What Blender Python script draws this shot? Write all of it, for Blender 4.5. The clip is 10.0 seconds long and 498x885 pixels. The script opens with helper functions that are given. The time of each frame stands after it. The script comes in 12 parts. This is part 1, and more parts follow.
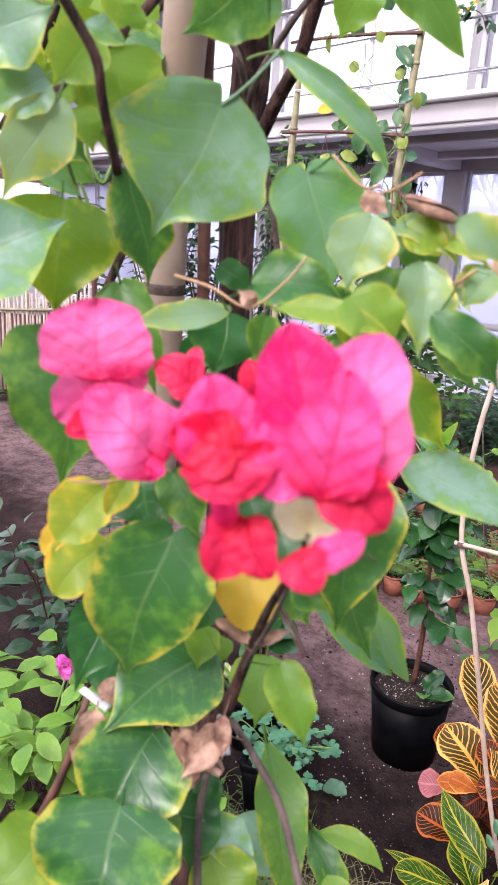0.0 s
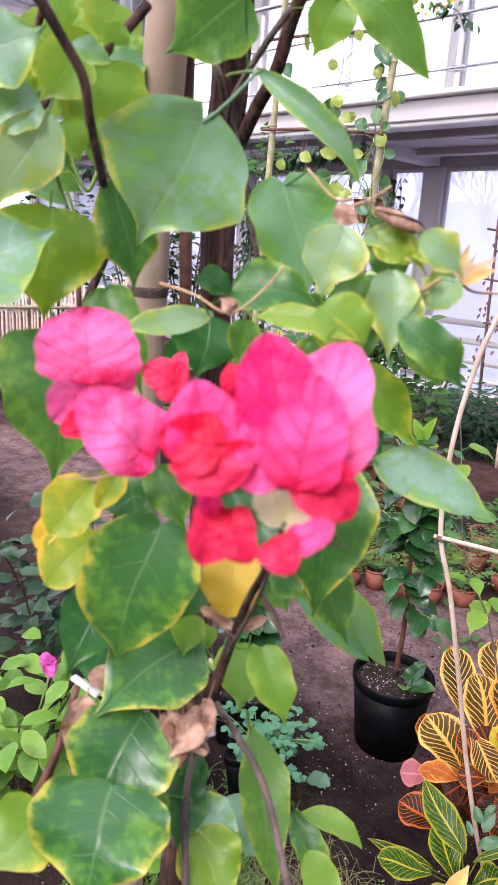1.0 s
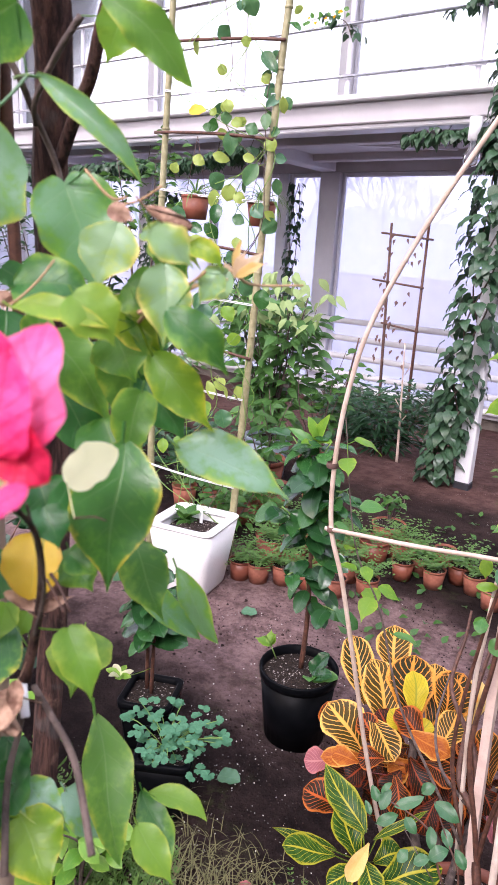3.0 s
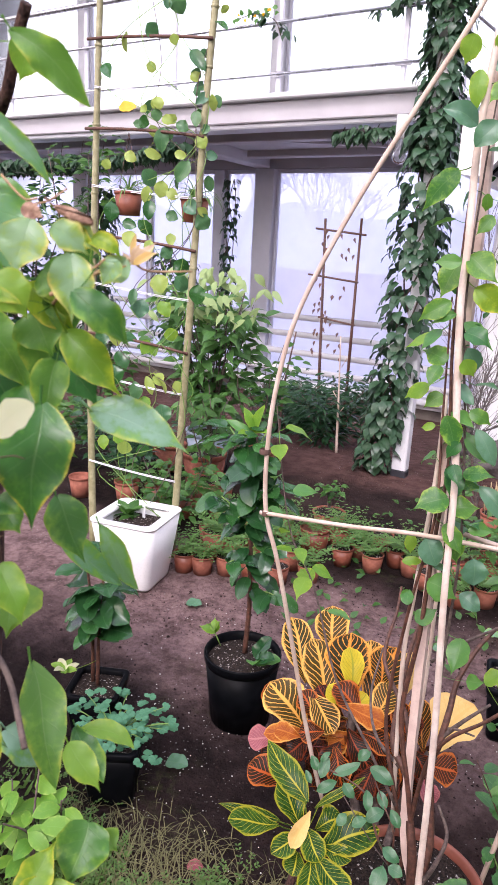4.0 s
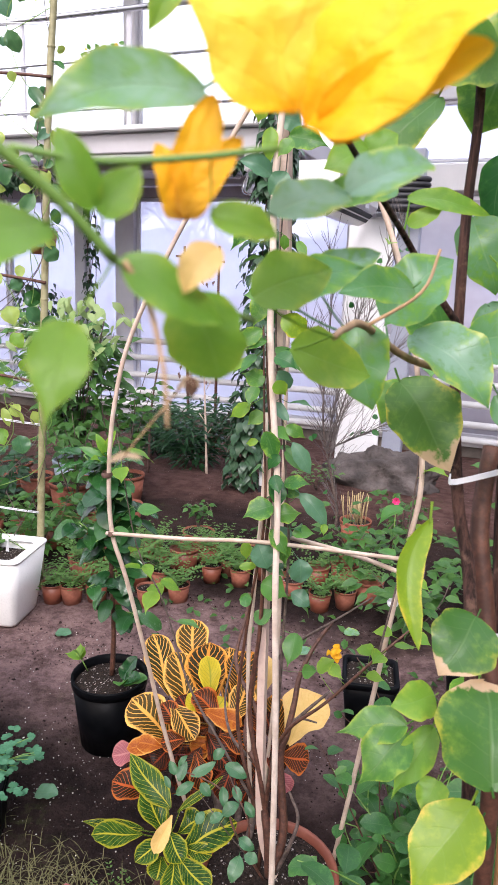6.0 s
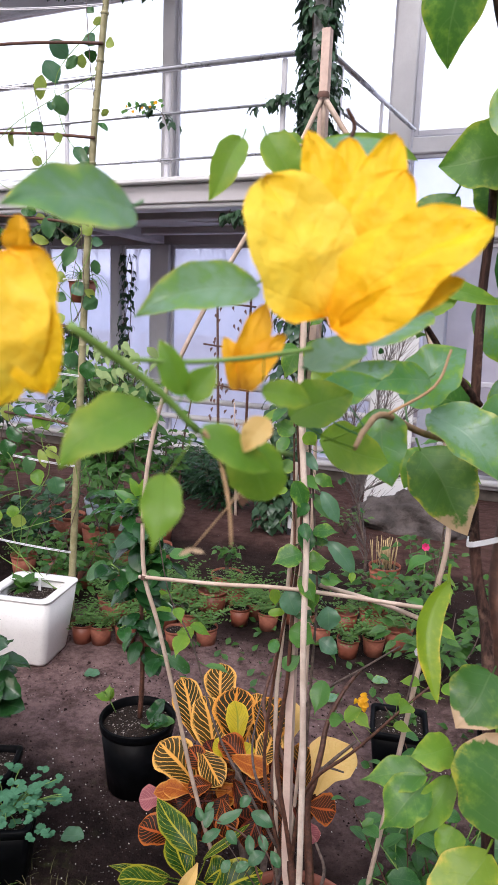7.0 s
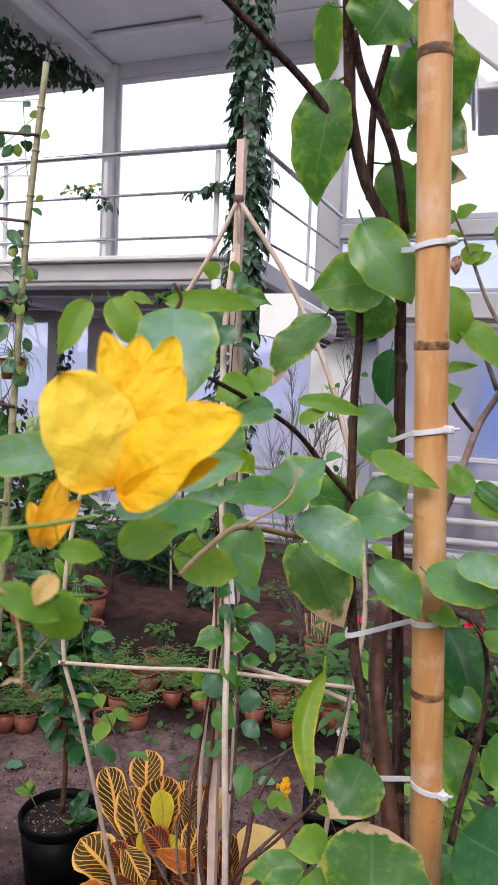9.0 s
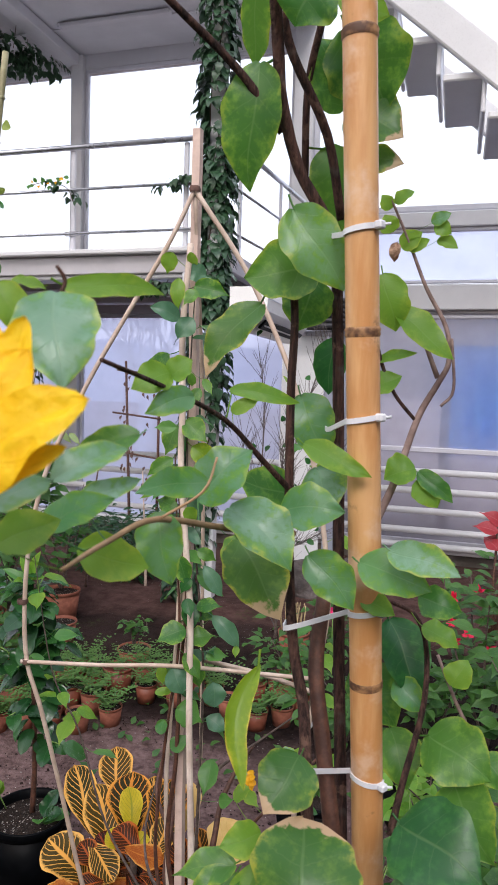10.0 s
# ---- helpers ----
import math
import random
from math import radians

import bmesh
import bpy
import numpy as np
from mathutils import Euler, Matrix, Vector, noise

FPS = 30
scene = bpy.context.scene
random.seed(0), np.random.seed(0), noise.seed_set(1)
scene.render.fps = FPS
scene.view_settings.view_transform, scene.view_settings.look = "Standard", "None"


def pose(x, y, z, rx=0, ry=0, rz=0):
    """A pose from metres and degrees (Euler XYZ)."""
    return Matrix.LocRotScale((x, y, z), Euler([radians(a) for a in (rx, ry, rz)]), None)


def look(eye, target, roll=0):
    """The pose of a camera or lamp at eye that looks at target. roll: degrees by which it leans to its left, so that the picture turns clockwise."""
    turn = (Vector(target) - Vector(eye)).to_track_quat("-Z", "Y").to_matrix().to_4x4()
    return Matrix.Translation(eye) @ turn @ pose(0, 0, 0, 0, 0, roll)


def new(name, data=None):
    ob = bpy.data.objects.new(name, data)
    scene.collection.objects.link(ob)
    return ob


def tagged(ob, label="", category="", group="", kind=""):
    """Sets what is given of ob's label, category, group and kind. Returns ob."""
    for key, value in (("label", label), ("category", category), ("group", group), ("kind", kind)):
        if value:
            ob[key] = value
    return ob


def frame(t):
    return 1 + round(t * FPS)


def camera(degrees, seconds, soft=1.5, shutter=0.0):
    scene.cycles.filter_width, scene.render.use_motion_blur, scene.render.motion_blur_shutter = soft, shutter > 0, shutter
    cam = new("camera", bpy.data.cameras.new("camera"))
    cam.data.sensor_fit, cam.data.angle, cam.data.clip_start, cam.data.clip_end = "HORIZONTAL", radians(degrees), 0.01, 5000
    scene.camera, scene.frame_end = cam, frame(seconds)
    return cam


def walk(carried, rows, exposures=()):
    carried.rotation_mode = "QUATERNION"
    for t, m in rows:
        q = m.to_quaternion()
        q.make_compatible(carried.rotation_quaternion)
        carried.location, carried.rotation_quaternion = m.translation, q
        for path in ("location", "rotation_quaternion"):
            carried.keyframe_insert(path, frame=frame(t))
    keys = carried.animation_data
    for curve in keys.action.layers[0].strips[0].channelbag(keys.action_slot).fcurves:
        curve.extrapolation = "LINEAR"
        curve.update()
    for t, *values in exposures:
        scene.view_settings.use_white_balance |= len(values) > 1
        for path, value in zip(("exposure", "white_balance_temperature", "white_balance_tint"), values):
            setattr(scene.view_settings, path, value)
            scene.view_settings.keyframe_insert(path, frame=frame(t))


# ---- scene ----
cam = camera(39.8, 10.0)
cam.data.dof.use_dof = True  # a wide-open telephone lens focused on the middle ground
cam.data.dof.focus_distance = 1.3
cam.data.dof.aperture_fstop = cam.data.lens / 1.25
PATH = [
    (0, (0.199, 0.178, 1.575), (-1.15, 1.547, 1.023), 3.3),
    (0.5, (0.201, 0.173, 1.579), (-1.142, 1.552, 1.033), 3.3),
    (1, (0.208, 0.169, 1.579), (-1.102, 1.573, 1.02), 3.3),
    (1.5, (0.216, 0.172, 1.578), (-1.053, 1.61, 1.013), 2.9),
    (2, (0.226, 0.178, 1.579), (-1.0, 1.658, 1.024), 2.7),
    (2.5, (0.236, 0.182, 1.581), (-0.948, 1.699, 1.034), 2.6),
    (2.7, (0.241, 0.185, 1.581), (-0.914, 1.724, 1.037), 3.1),
    (3.8, (0.29, 0.168, 1.57), (-0.732, 1.803, 1.04), 2.8),
    (4, (0.3, 0.151, 1.578), (-0.683, 1.807, 1.04), 3.0),
    (4.5, (0.3285, 0.1283, 1.5719), (-0.5617, 1.8237, 0.9891), 2.7),
    (5, (0.374, 0.12, 1.57), (-0.4255, 1.859, 0.988), 2.0),
    (5.5, (0.4136, 0.1156, 1.5732), (-0.2597, 1.9185, 1.0492), 1.6),
    (5.7, (0.421, 0.1135, 1.5845), (-0.244, 1.9284, 1.089), 1.9),
    (6.8, (0.448, 0.061, 1.626), (-0.323, 1.869, 1.254), 2.3),
    (7, (0.443, 0.06, 1.63), (-0.333, 1.871, 1.283), 2.3),
    (7.5, (0.452, 0.051, 1.642), (-0.312, 1.872, 1.326), 2.6),
    (8, (0.468, 0.046, 1.652), (-0.302, 1.871, 1.378), 2.1),
    (8.5, (0.483, 0.046, 1.66), (-0.241, 1.9, 1.452), 2.1),
    (9, (0.494, 0.045, 1.661), (-0.138, 1.938, 1.523), 2.5),
    (9.5, (0.51, 0.053, 1.661), (-0.065, 1.961, 1.493), 2.2),
    (10, (0.525, 0.066, 1.659), (-0.043, 1.978, 1.506), 1.8),
]
walk(cam, [(t, look(eye, target, roll)) for t, eye, target, roll in PATH], exposures=[(0.0, 1.6, 6350, 26), (2.5, 1.66, 6350, 26), (5.0, 1.4, 6380, 23), (5.6, 1.46, 6450, 19), (7.0, 0.93, 6450, 17), (7.5, 0.63, 6450, 17), (8.2, 0.58, 6450, 17), (9.2, 0.75, 6450, 15), (10.0, 0.72, 6450, 14)])

# ---- light ----
world = bpy.data.worlds.new("overcast_sky")
scene.world = world
world.use_nodes = True
wn, wl = world.node_tree.nodes, world.node_tree.links
wn.clear()
sky = wn.new("ShaderNodeTexSky")
sky.sky_type = "NISHITA"
sky.sun_disc = False
sky.sun_elevation = radians(36)
sky.sun_rotation = radians(200)
sky.air_density, sky.dust_density, sky.ozone_density = 1.6, 4.0, 1.0
sky_level = wn.new("ShaderNodeBackground")
sky_level.inputs["Strength"].default_value = 0.06
cloud_level = wn.new("ShaderNodeBackground")
cloud_level.inputs["Color"].default_value = (0.87, 0.91, 1.0, 1)
cloud_level.inputs["Strength"].default_value = 0.95
both = wn.new("ShaderNodeAddShader")
wout = wn.new("ShaderNodeOutputWorld")
wl.new(sky.outputs["Color"], sky_level.inputs["Color"])
wl.new(sky_level.outputs[0], both.inputs[0])
wl.new(cloud_level.outputs[0], both.inputs[1])
wl.new(both.outputs[0], wout.inputs["Surface"])

sun_data = bpy.data.lights.new("sun", "SUN")
sun_data.energy, sun_data.angle, sun_data.color = 0.95, radians(18), (1.0, 0.965, 0.91)
sun = new("sun", sun_data)
sun.matrix_world = look((3.0, -7.0, 9.0), (0, 2, 0.5))


# ---- tools ----
V = Vector


class Geo:
    """Vertices, faces and leaf coordinates of one mesh, gathered before it is linked."""

    def __init__(self):
        self.v, self.f, self.uv = [], [], []

    def add(self, verts, faces, uvs=None):
        o = len(self.v)
        self.v += [tuple(p) for p in verts]
        self.uv += uvs if uvs else [(0.5, 0.5)] * len(verts)
        self.f += [tuple(i + o for i in face) for face in faces]
        return self

    def tube(self, pts, radii, n=8, caps=True, bump=0.0):
        pts = [V(p) for p in pts]
        if isinstance(radii, (int, float)):
            radii = [radii] * len(pts)
        verts, faces, uvs = [], [], []
        side = None
        run = 0.0
        for i, p in enumerate(pts):
            d = (pts[min(i + 1, len(pts) - 1)] - pts[max(i - 1, 0)]).normalized()
            if side is None:
                side = d.orthogonal().normalized()
            side = (side - d * side.dot(d)).normalized()
            up = d.cross(side)
            if i:
                run += (p - pts[i - 1]).length
            for k in range(n):
                a = 2 * math.pi * k / n
                r = radii[i] * (1 + (bump * random.uniform(-1, 1) if bump else 0))
                verts.append(p + (side * math.cos(a) + up * math.sin(a)) * r)
                uvs.append((k / n, run))
        for i in range(len(pts) - 1):
            for k in range(n):
                faces.append((i * n + k, i * n + (k + 1) % n, (i + 1) * n + (k + 1) % n, (i + 1) * n + k))
        if caps:
            faces.append(tuple(reversed(range(n))))
            faces.append(tuple((len(pts) - 1) * n + k for k in range(n)))
        return self.add(verts, faces, uvs)

    def box(self, c, s, m=None, b=0.0):
        """A box of size s round c, with its edges cut off by b."""
        hx, hy, hz = s[0] / 2, s[1] / 2, s[2] / 2
        b = min(b, hx * 0.9, hy * 0.9, hz * 0.9)
        if b <= 0:
            verts = [V((x * hx, y * hy, z * hz)) for x in (-1, 1) for y in (-1, 1) for z in (-1, 1)]
            faces = [(0, 1, 3, 2), (4, 6, 7, 5), (0, 4, 5, 1), (2, 3, 7, 6), (0, 2, 6, 4), (1, 5, 7, 3)]
        else:
            bm = bmesh.new()
            bmesh.ops.create_cube(bm, size=1)
            for q in bm.verts:
                q.co = V((q.co.x * s[0], q.co.y * s[1], q.co.z * s[2]))
            bmesh.ops.bevel(bm, geom=bm.edges[:], offset=b, segments=1, affect="EDGES")
            bm.verts.index_update()
            verts = [q.co.copy() for q in bm.verts]
            faces = [[q.index for q in face.verts] for face in bm.faces]
            bm.free()
        m = m or Matrix()
        return self.add([m @ q + V(c) for q in verts], faces)

    def lathe(self, profile, c=(0, 0, 0), n=24, m=None, squash=0.0):
        verts, faces = [], []
        for r, z in profile:
            for k in range(n):
                a = 2 * math.pi * k / n
                rr = r * (1 + squash * math.cos(2 * a))
                verts.append(V((rr * math.cos(a), rr * math.sin(a), z)))
        for i in range(len(profile) - 1):
            for k in range(n):
                faces.append((i * n + k, i * n + (k + 1) % n, (i + 1) * n + (k + 1) % n, (i + 1) * n + k))
        m = m or Matrix()
        return self.add([m @ q + V(c) for q in verts], faces)

    def leaf(self, base, tip, nrm, width, shape="ovate", sag=0.06, fold=0.18, wave=0.0, rows=9, cols=4, phase=0.0, bend=0.0, curl=0.0, cup=0.0):
        base, tip, nrm = V(base), V(tip), V(nrm)
        axis = tip - base
        length = axis.length
        a = axis / length
        n = nrm - a * nrm.dot(a)
        n = n.normalized() if n.length > 1e-6 else a.orthogonal().normalized()
        s = a.cross(n)
        verts, faces, uvs = [], [], []
        for i in range(rows + 1):
            v = i / rows
            w = max(profile_of(shape, v), 0.0) * width / 2
            if phase:
                w *= 1 + 0.045 * math.sin(v * 8 + phase) + 0.03 * math.sin(v * 19 + phase * 2.3)
            mid = base + axis * v + n * (sag * length * 4 * v * (1 - v) - curl * length * (v ** 3 - v)) + s * (bend * length * 4 * v * (1 - v))
            for j in range(cols + 1):
                u = 2 * j / cols - 1
                lift = (fold + cup * math.sin(v * 5 + phase * 1.7)) * w * (abs(u) ** 1.4) + wave * width * abs(u) * math.sin(v * 11 + phase + (2 if u > 0 else 0))
                verts.append(mid + s * (u * w) + n * lift)
                uvs.append((u / 2 + 0.5, v))
        k = cols + 1
        for i in range(rows):
            for j in range(cols):
                faces.append((i * k + j, i * k + j + 1, (i + 1) * k + j + 1, (i + 1) * k + j))
        return self.add(verts, faces, uvs)

    def blade(self, base, tip, nrm, width, shape="heart_drip", sag=0.06, fold=0.16, ripple=0.03, bend=0.0, curl=0.06, notch=0.03, rows=22, cols=10, phase=0.0):
        """A leaf blade with a rounded or notched foot, a drawn-out tip, a rippled rim and uneven halves."""
        base, tip, nrm = V(base), V(tip), V(nrm)
        axis = tip - base
        length = axis.length
        a = axis / length
        n = nrm - a * nrm.dot(a)
        n = n.normalized() if n.length > 1e-6 else a.orthogonal().normalized()
        s = a.cross(n)
        lean = 0.05 * math.sin(phase * 3.1)
        verts, faces, uvs = [], [], []
        for i in range(rows + 1):
            v = i / rows
            v = v * 0.85 + 0.15 * v * v
            w = blade_width(shape, v) * width / 2
            mid = base + axis * v + n * (sag * length * 4 * v * (1 - v) - curl * length * (v ** 3 - v)) + s * (bend * length * 4 * v * (1 - v) + 0.02 * length * math.sin(v * 6 + phase))
            for j in range(cols + 1):
                u = 2 * j / cols - 1
                k = abs(u)
                half = w * (1 + (lean if u > 0 else -lean) + 0.05 * math.sin(v * 9 + phase + (1.7 if u > 0 else 0)) + 0.035 * math.sin(v * 21 + phase * 2 + (0.9 if u > 0 else 0)))
                lift = fold * half * k ** 1.4 + ripple * width * k * k * math.sin(v * 13 + phase + (2.1 if u > 0 else 0)) * math.sin(math.pi * min(1, v * 1.05))
                lift += 0.05 * width * noise.noise(V((u * 1.1 + phase * 3, v * 2.3, phase)))
                back = notch * k * (1.35 - 0.6 * k) * max(0.0, 1 - v * 2.4) ** 2
                verts.append(mid - axis * back + s * (u * half) + n * lift)
                uvs.append((u / 2 + 0.5, v))
        c = cols + 1
        for i in range(rows):
            for j in range(cols):
                faces.append((i * c + j, i * c + j + 1, (i + 1) * c + j + 1, (i + 1) * c + j))
        return self.add(verts, faces, uvs)


BLADES = {
    "heart_drip": ((0, 0.24), (0.03, 0.58), (0.08, 0.8), (0.16, 0.94), (0.28, 1.0), (0.42, 0.97), (0.55, 0.84), (0.66, 0.63), (0.75, 0.4), (0.82, 0.21), (0.89, 0.1), (0.95, 0.045), (1, 0)),
    "drip": ((0, 0.12), (0.04, 0.42), (0.1, 0.68), (0.2, 0.9), (0.34, 1.0), (0.48, 0.96), (0.6, 0.8), (0.69, 0.57), (0.77, 0.33), (0.84, 0.16), (0.91, 0.07), (0.96, 0.035), (1, 0)),
    "blunt": ((0, 0.15), (0.04, 0.45), (0.1, 0.7), (0.2, 0.9), (0.34, 1.0), (0.5, 0.97), (0.64, 0.85), (0.76, 0.65), (0.86, 0.4), (0.93, 0.2), (0.97, 0.08), (1, 0)),
    "lance": ((0, 0.08), (0.08, 0.42), (0.2, 0.78), (0.36, 1.0), (0.52, 0.98), (0.68, 0.8), (0.82, 0.5), (0.92, 0.24), (1, 0)),
    "round": ((0, 0.15), (0.05, 0.55), (0.14, 0.82), (0.28, 0.97), (0.45, 1.0), (0.62, 0.93), (0.78, 0.74), (0.9, 0.48), (0.96, 0.28), (1, 0)),
    "ellipse": ((0, 0.05), (0.08, 0.45), (0.2, 0.8), (0.38, 1.0), (0.55, 0.98), (0.72, 0.8), (0.86, 0.5), (0.95, 0.22), (1, 0)),
    "spoon": ((0, 0.1), (0.12, 0.3), (0.28, 0.58), (0.45, 0.86), (0.6, 1.0), (0.74, 0.97), (0.86, 0.76), (0.94, 0.46), (0.985, 0.18), (1, 0)),
}


def blade_width(shape, v):
    """Half the width of a blade along its length, rounded through the table."""
    tab = BLADES[shape]
    for i in range(len(tab) - 1):
        (a, p), (b, q) = tab[i], tab[i + 1]
        if v <= b:
            f = (v - a) / (b - a)
            o = tab[i - 1] if i else (a - (b - a), 2 * p - q)
            e = tab[i + 2] if i + 2 < len(tab) else (b + (b - a), 2 * q - p)
            m0, m1 = (q - o[1]) / (b - o[0]) * (b - a), (e[1] - p) / (e[0] - a) * (b - a)
            return max(0.0, (2 * f ** 3 - 3 * f * f + 1) * p + (f ** 3 - 2 * f * f + f) * m0 + (3 * f * f - 2 * f ** 3) * q + (f ** 3 - f * f) * m1)
    return 0.0


DRIP = ((0, 0), (0.05, 0.5), (0.12, 0.8), (0.22, 0.96), (0.36, 1.0), (0.5, 0.93), (0.62, 0.77), (0.71, 0.56), (0.78, 0.36), (0.85, 0.19), (0.92, 0.09), (1, 0))


def profile_of(shape, v):
    """Half the width of a leaf along its length, 1 at its widest."""
    if shape == "ovate":
        return math.sin(math.pi * min(v, 1) ** 0.62) ** 0.9 * (1 if v < 0.7 else 1 - 0.55 * math.sin(math.pi * (v - 0.7) / 0.3))
    if shape == "petal":
        return math.sin(math.pi * v ** 0.7) ** 0.42 if 0 < v < 1 else 0
    if shape == "drip":
        for (a, p), (b, q) in zip(DRIP, DRIP[1:]):
            if v <= b:
                f = (v - a) / (b - a)
                return p + (q - p) * f
        return 0
    if shape == "broad":
        return math.sin(math.pi * v ** 0.74) ** 0.72 * (1 if v < 0.8 else 1 - 0.22 * math.sin(math.pi * (v - 0.8) / 0.2)) if 0 < v < 1 else 0
    if shape == "round":
        return math.sin(math.pi * v ** 0.68) ** 0.62 if 0 < v < 1 else 0
    if shape == "bract":
        return (math.sin(math.pi * v ** 0.66) ** 0.5 if 0 < v < 1 else 0) * (1 + 0.04 * math.sin(v * 9)) * (1 if v < 0.8 else 1 - 0.15 * ((v - 0.8) / 0.2) ** 0.8)
    if shape == "ellipse":
        return math.sin(math.pi * v) ** 0.65 if 0 < v < 1 else 0
    if shape == "obovate":
        return math.sin(math.pi * v ** 1.25) ** 0.75 if 0 < v < 1 else 0
    if shape == "lance":
        return math.sin(math.pi * v ** 0.75)
    if shape == "heart":
        return (1 - v) ** 0.75 * (min(1, (v + 0.02) * 6)) ** 0.5
    if shape == "blade":
        return (1 - v) ** 0.6
    return math.sin(math.pi * v)


ORIGIN = {}


def mesh_of(name, geo, mat, smooth=True):
    me = bpy.data.meshes.new(name)
    me.from_pydata([V(p) for p in geo.v], [], geo.f)
    layer = me.uv_layers.new(name="leaf")
    loops = np.empty(len(me.loops), dtype=np.int32)
    me.loops.foreach_get("vertex_index", loops)
    layer.data.foreach_set("uv", np.array(geo.uv, dtype=np.float32)[loops].ravel())
    if smooth:
        me.polygons.foreach_set("use_smooth", [True] * len(me.polygons))
    for q in (mat if isinstance(mat, (list, tuple)) else [mat]):
        me.materials.append(q)
    me.update()
    return me


def part(name, geo, mat, parent, label="", smooth=True, kind=""):
    """One mesh under a thing or a part; its geometry is given in the world."""
    o = ORIGIN[parent]
    geo.v = [(p[0] - o[0], p[1] - o[1], p[2] - o[2]) for p in geo.v]
    ob = new(name, mesh_of(name, geo, mat, smooth))
    ob.parent = parent
    ORIGIN[ob] = o
    return tagged(ob, label=label, kind=kind)


def thing(name, at, label, category, group="", kind=""):
    ob = new(name)
    ob.empty_display_size = 0.05
    ob.location = at
    ORIGIN[ob] = V(at)
    return tagged(ob, label, category, group, kind)


def solo(name, geo, mat, label, category, group="", kind="", smooth=True, at=None):
    """A thing that is one mesh."""
    if at is None:
        xs, ys, zs = zip(*geo.v)
        at = ((min(xs) + max(xs)) / 2, (min(ys) + max(ys)) / 2, min(zs))
    geo.v = [(p[0] - at[0], p[1] - at[1], p[2] - at[2]) for p in geo.v]
    ob = new(name, mesh_of(name, geo, mat, smooth))
    ob.location = at
    ORIGIN[ob] = V(at)
    return tagged(ob, label, category, group, kind)


def arc(a, b, lift=(0, 0, 0), n=6):
    """Points from a to b, bowed by lift at the middle."""
    a, b, lift = V(a), V(b), V(lift)
    return [a.lerp(b, i / n) + lift * (4 * (i / n) * (1 - i / n)) for i in range(n + 1)]


def smooth_line(pts, n=6):
    """A rounded line through the points (Catmull-Rom)."""
    p = [V(q) for q in pts]
    p = [p[0] * 2 - p[1]] + p + [p[-1] * 2 - p[-2]]
    out = []
    for i in range(1, len(p) - 2):
        for k in range(n):
            t = k / n
            out.append(0.5 * (2 * p[i] + (p[i + 1] - p[i - 1]) * t + (2 * p[i - 1] - 5 * p[i] + 4 * p[i + 1] - p[i + 2]) * t * t
                              + (3 * p[i] - p[i - 1] - 3 * p[i + 1] + p[i + 2]) * t ** 3))
    out.append(p[-2])
    return out


def taper(a, b, n):
    return [a + (b - a) * i / (n - 1) for i in range(n)]


def ground_z(x, y):
    """The soil falls off towards the window wall."""
    return -0.115 * max(0.0, y - 5.0)


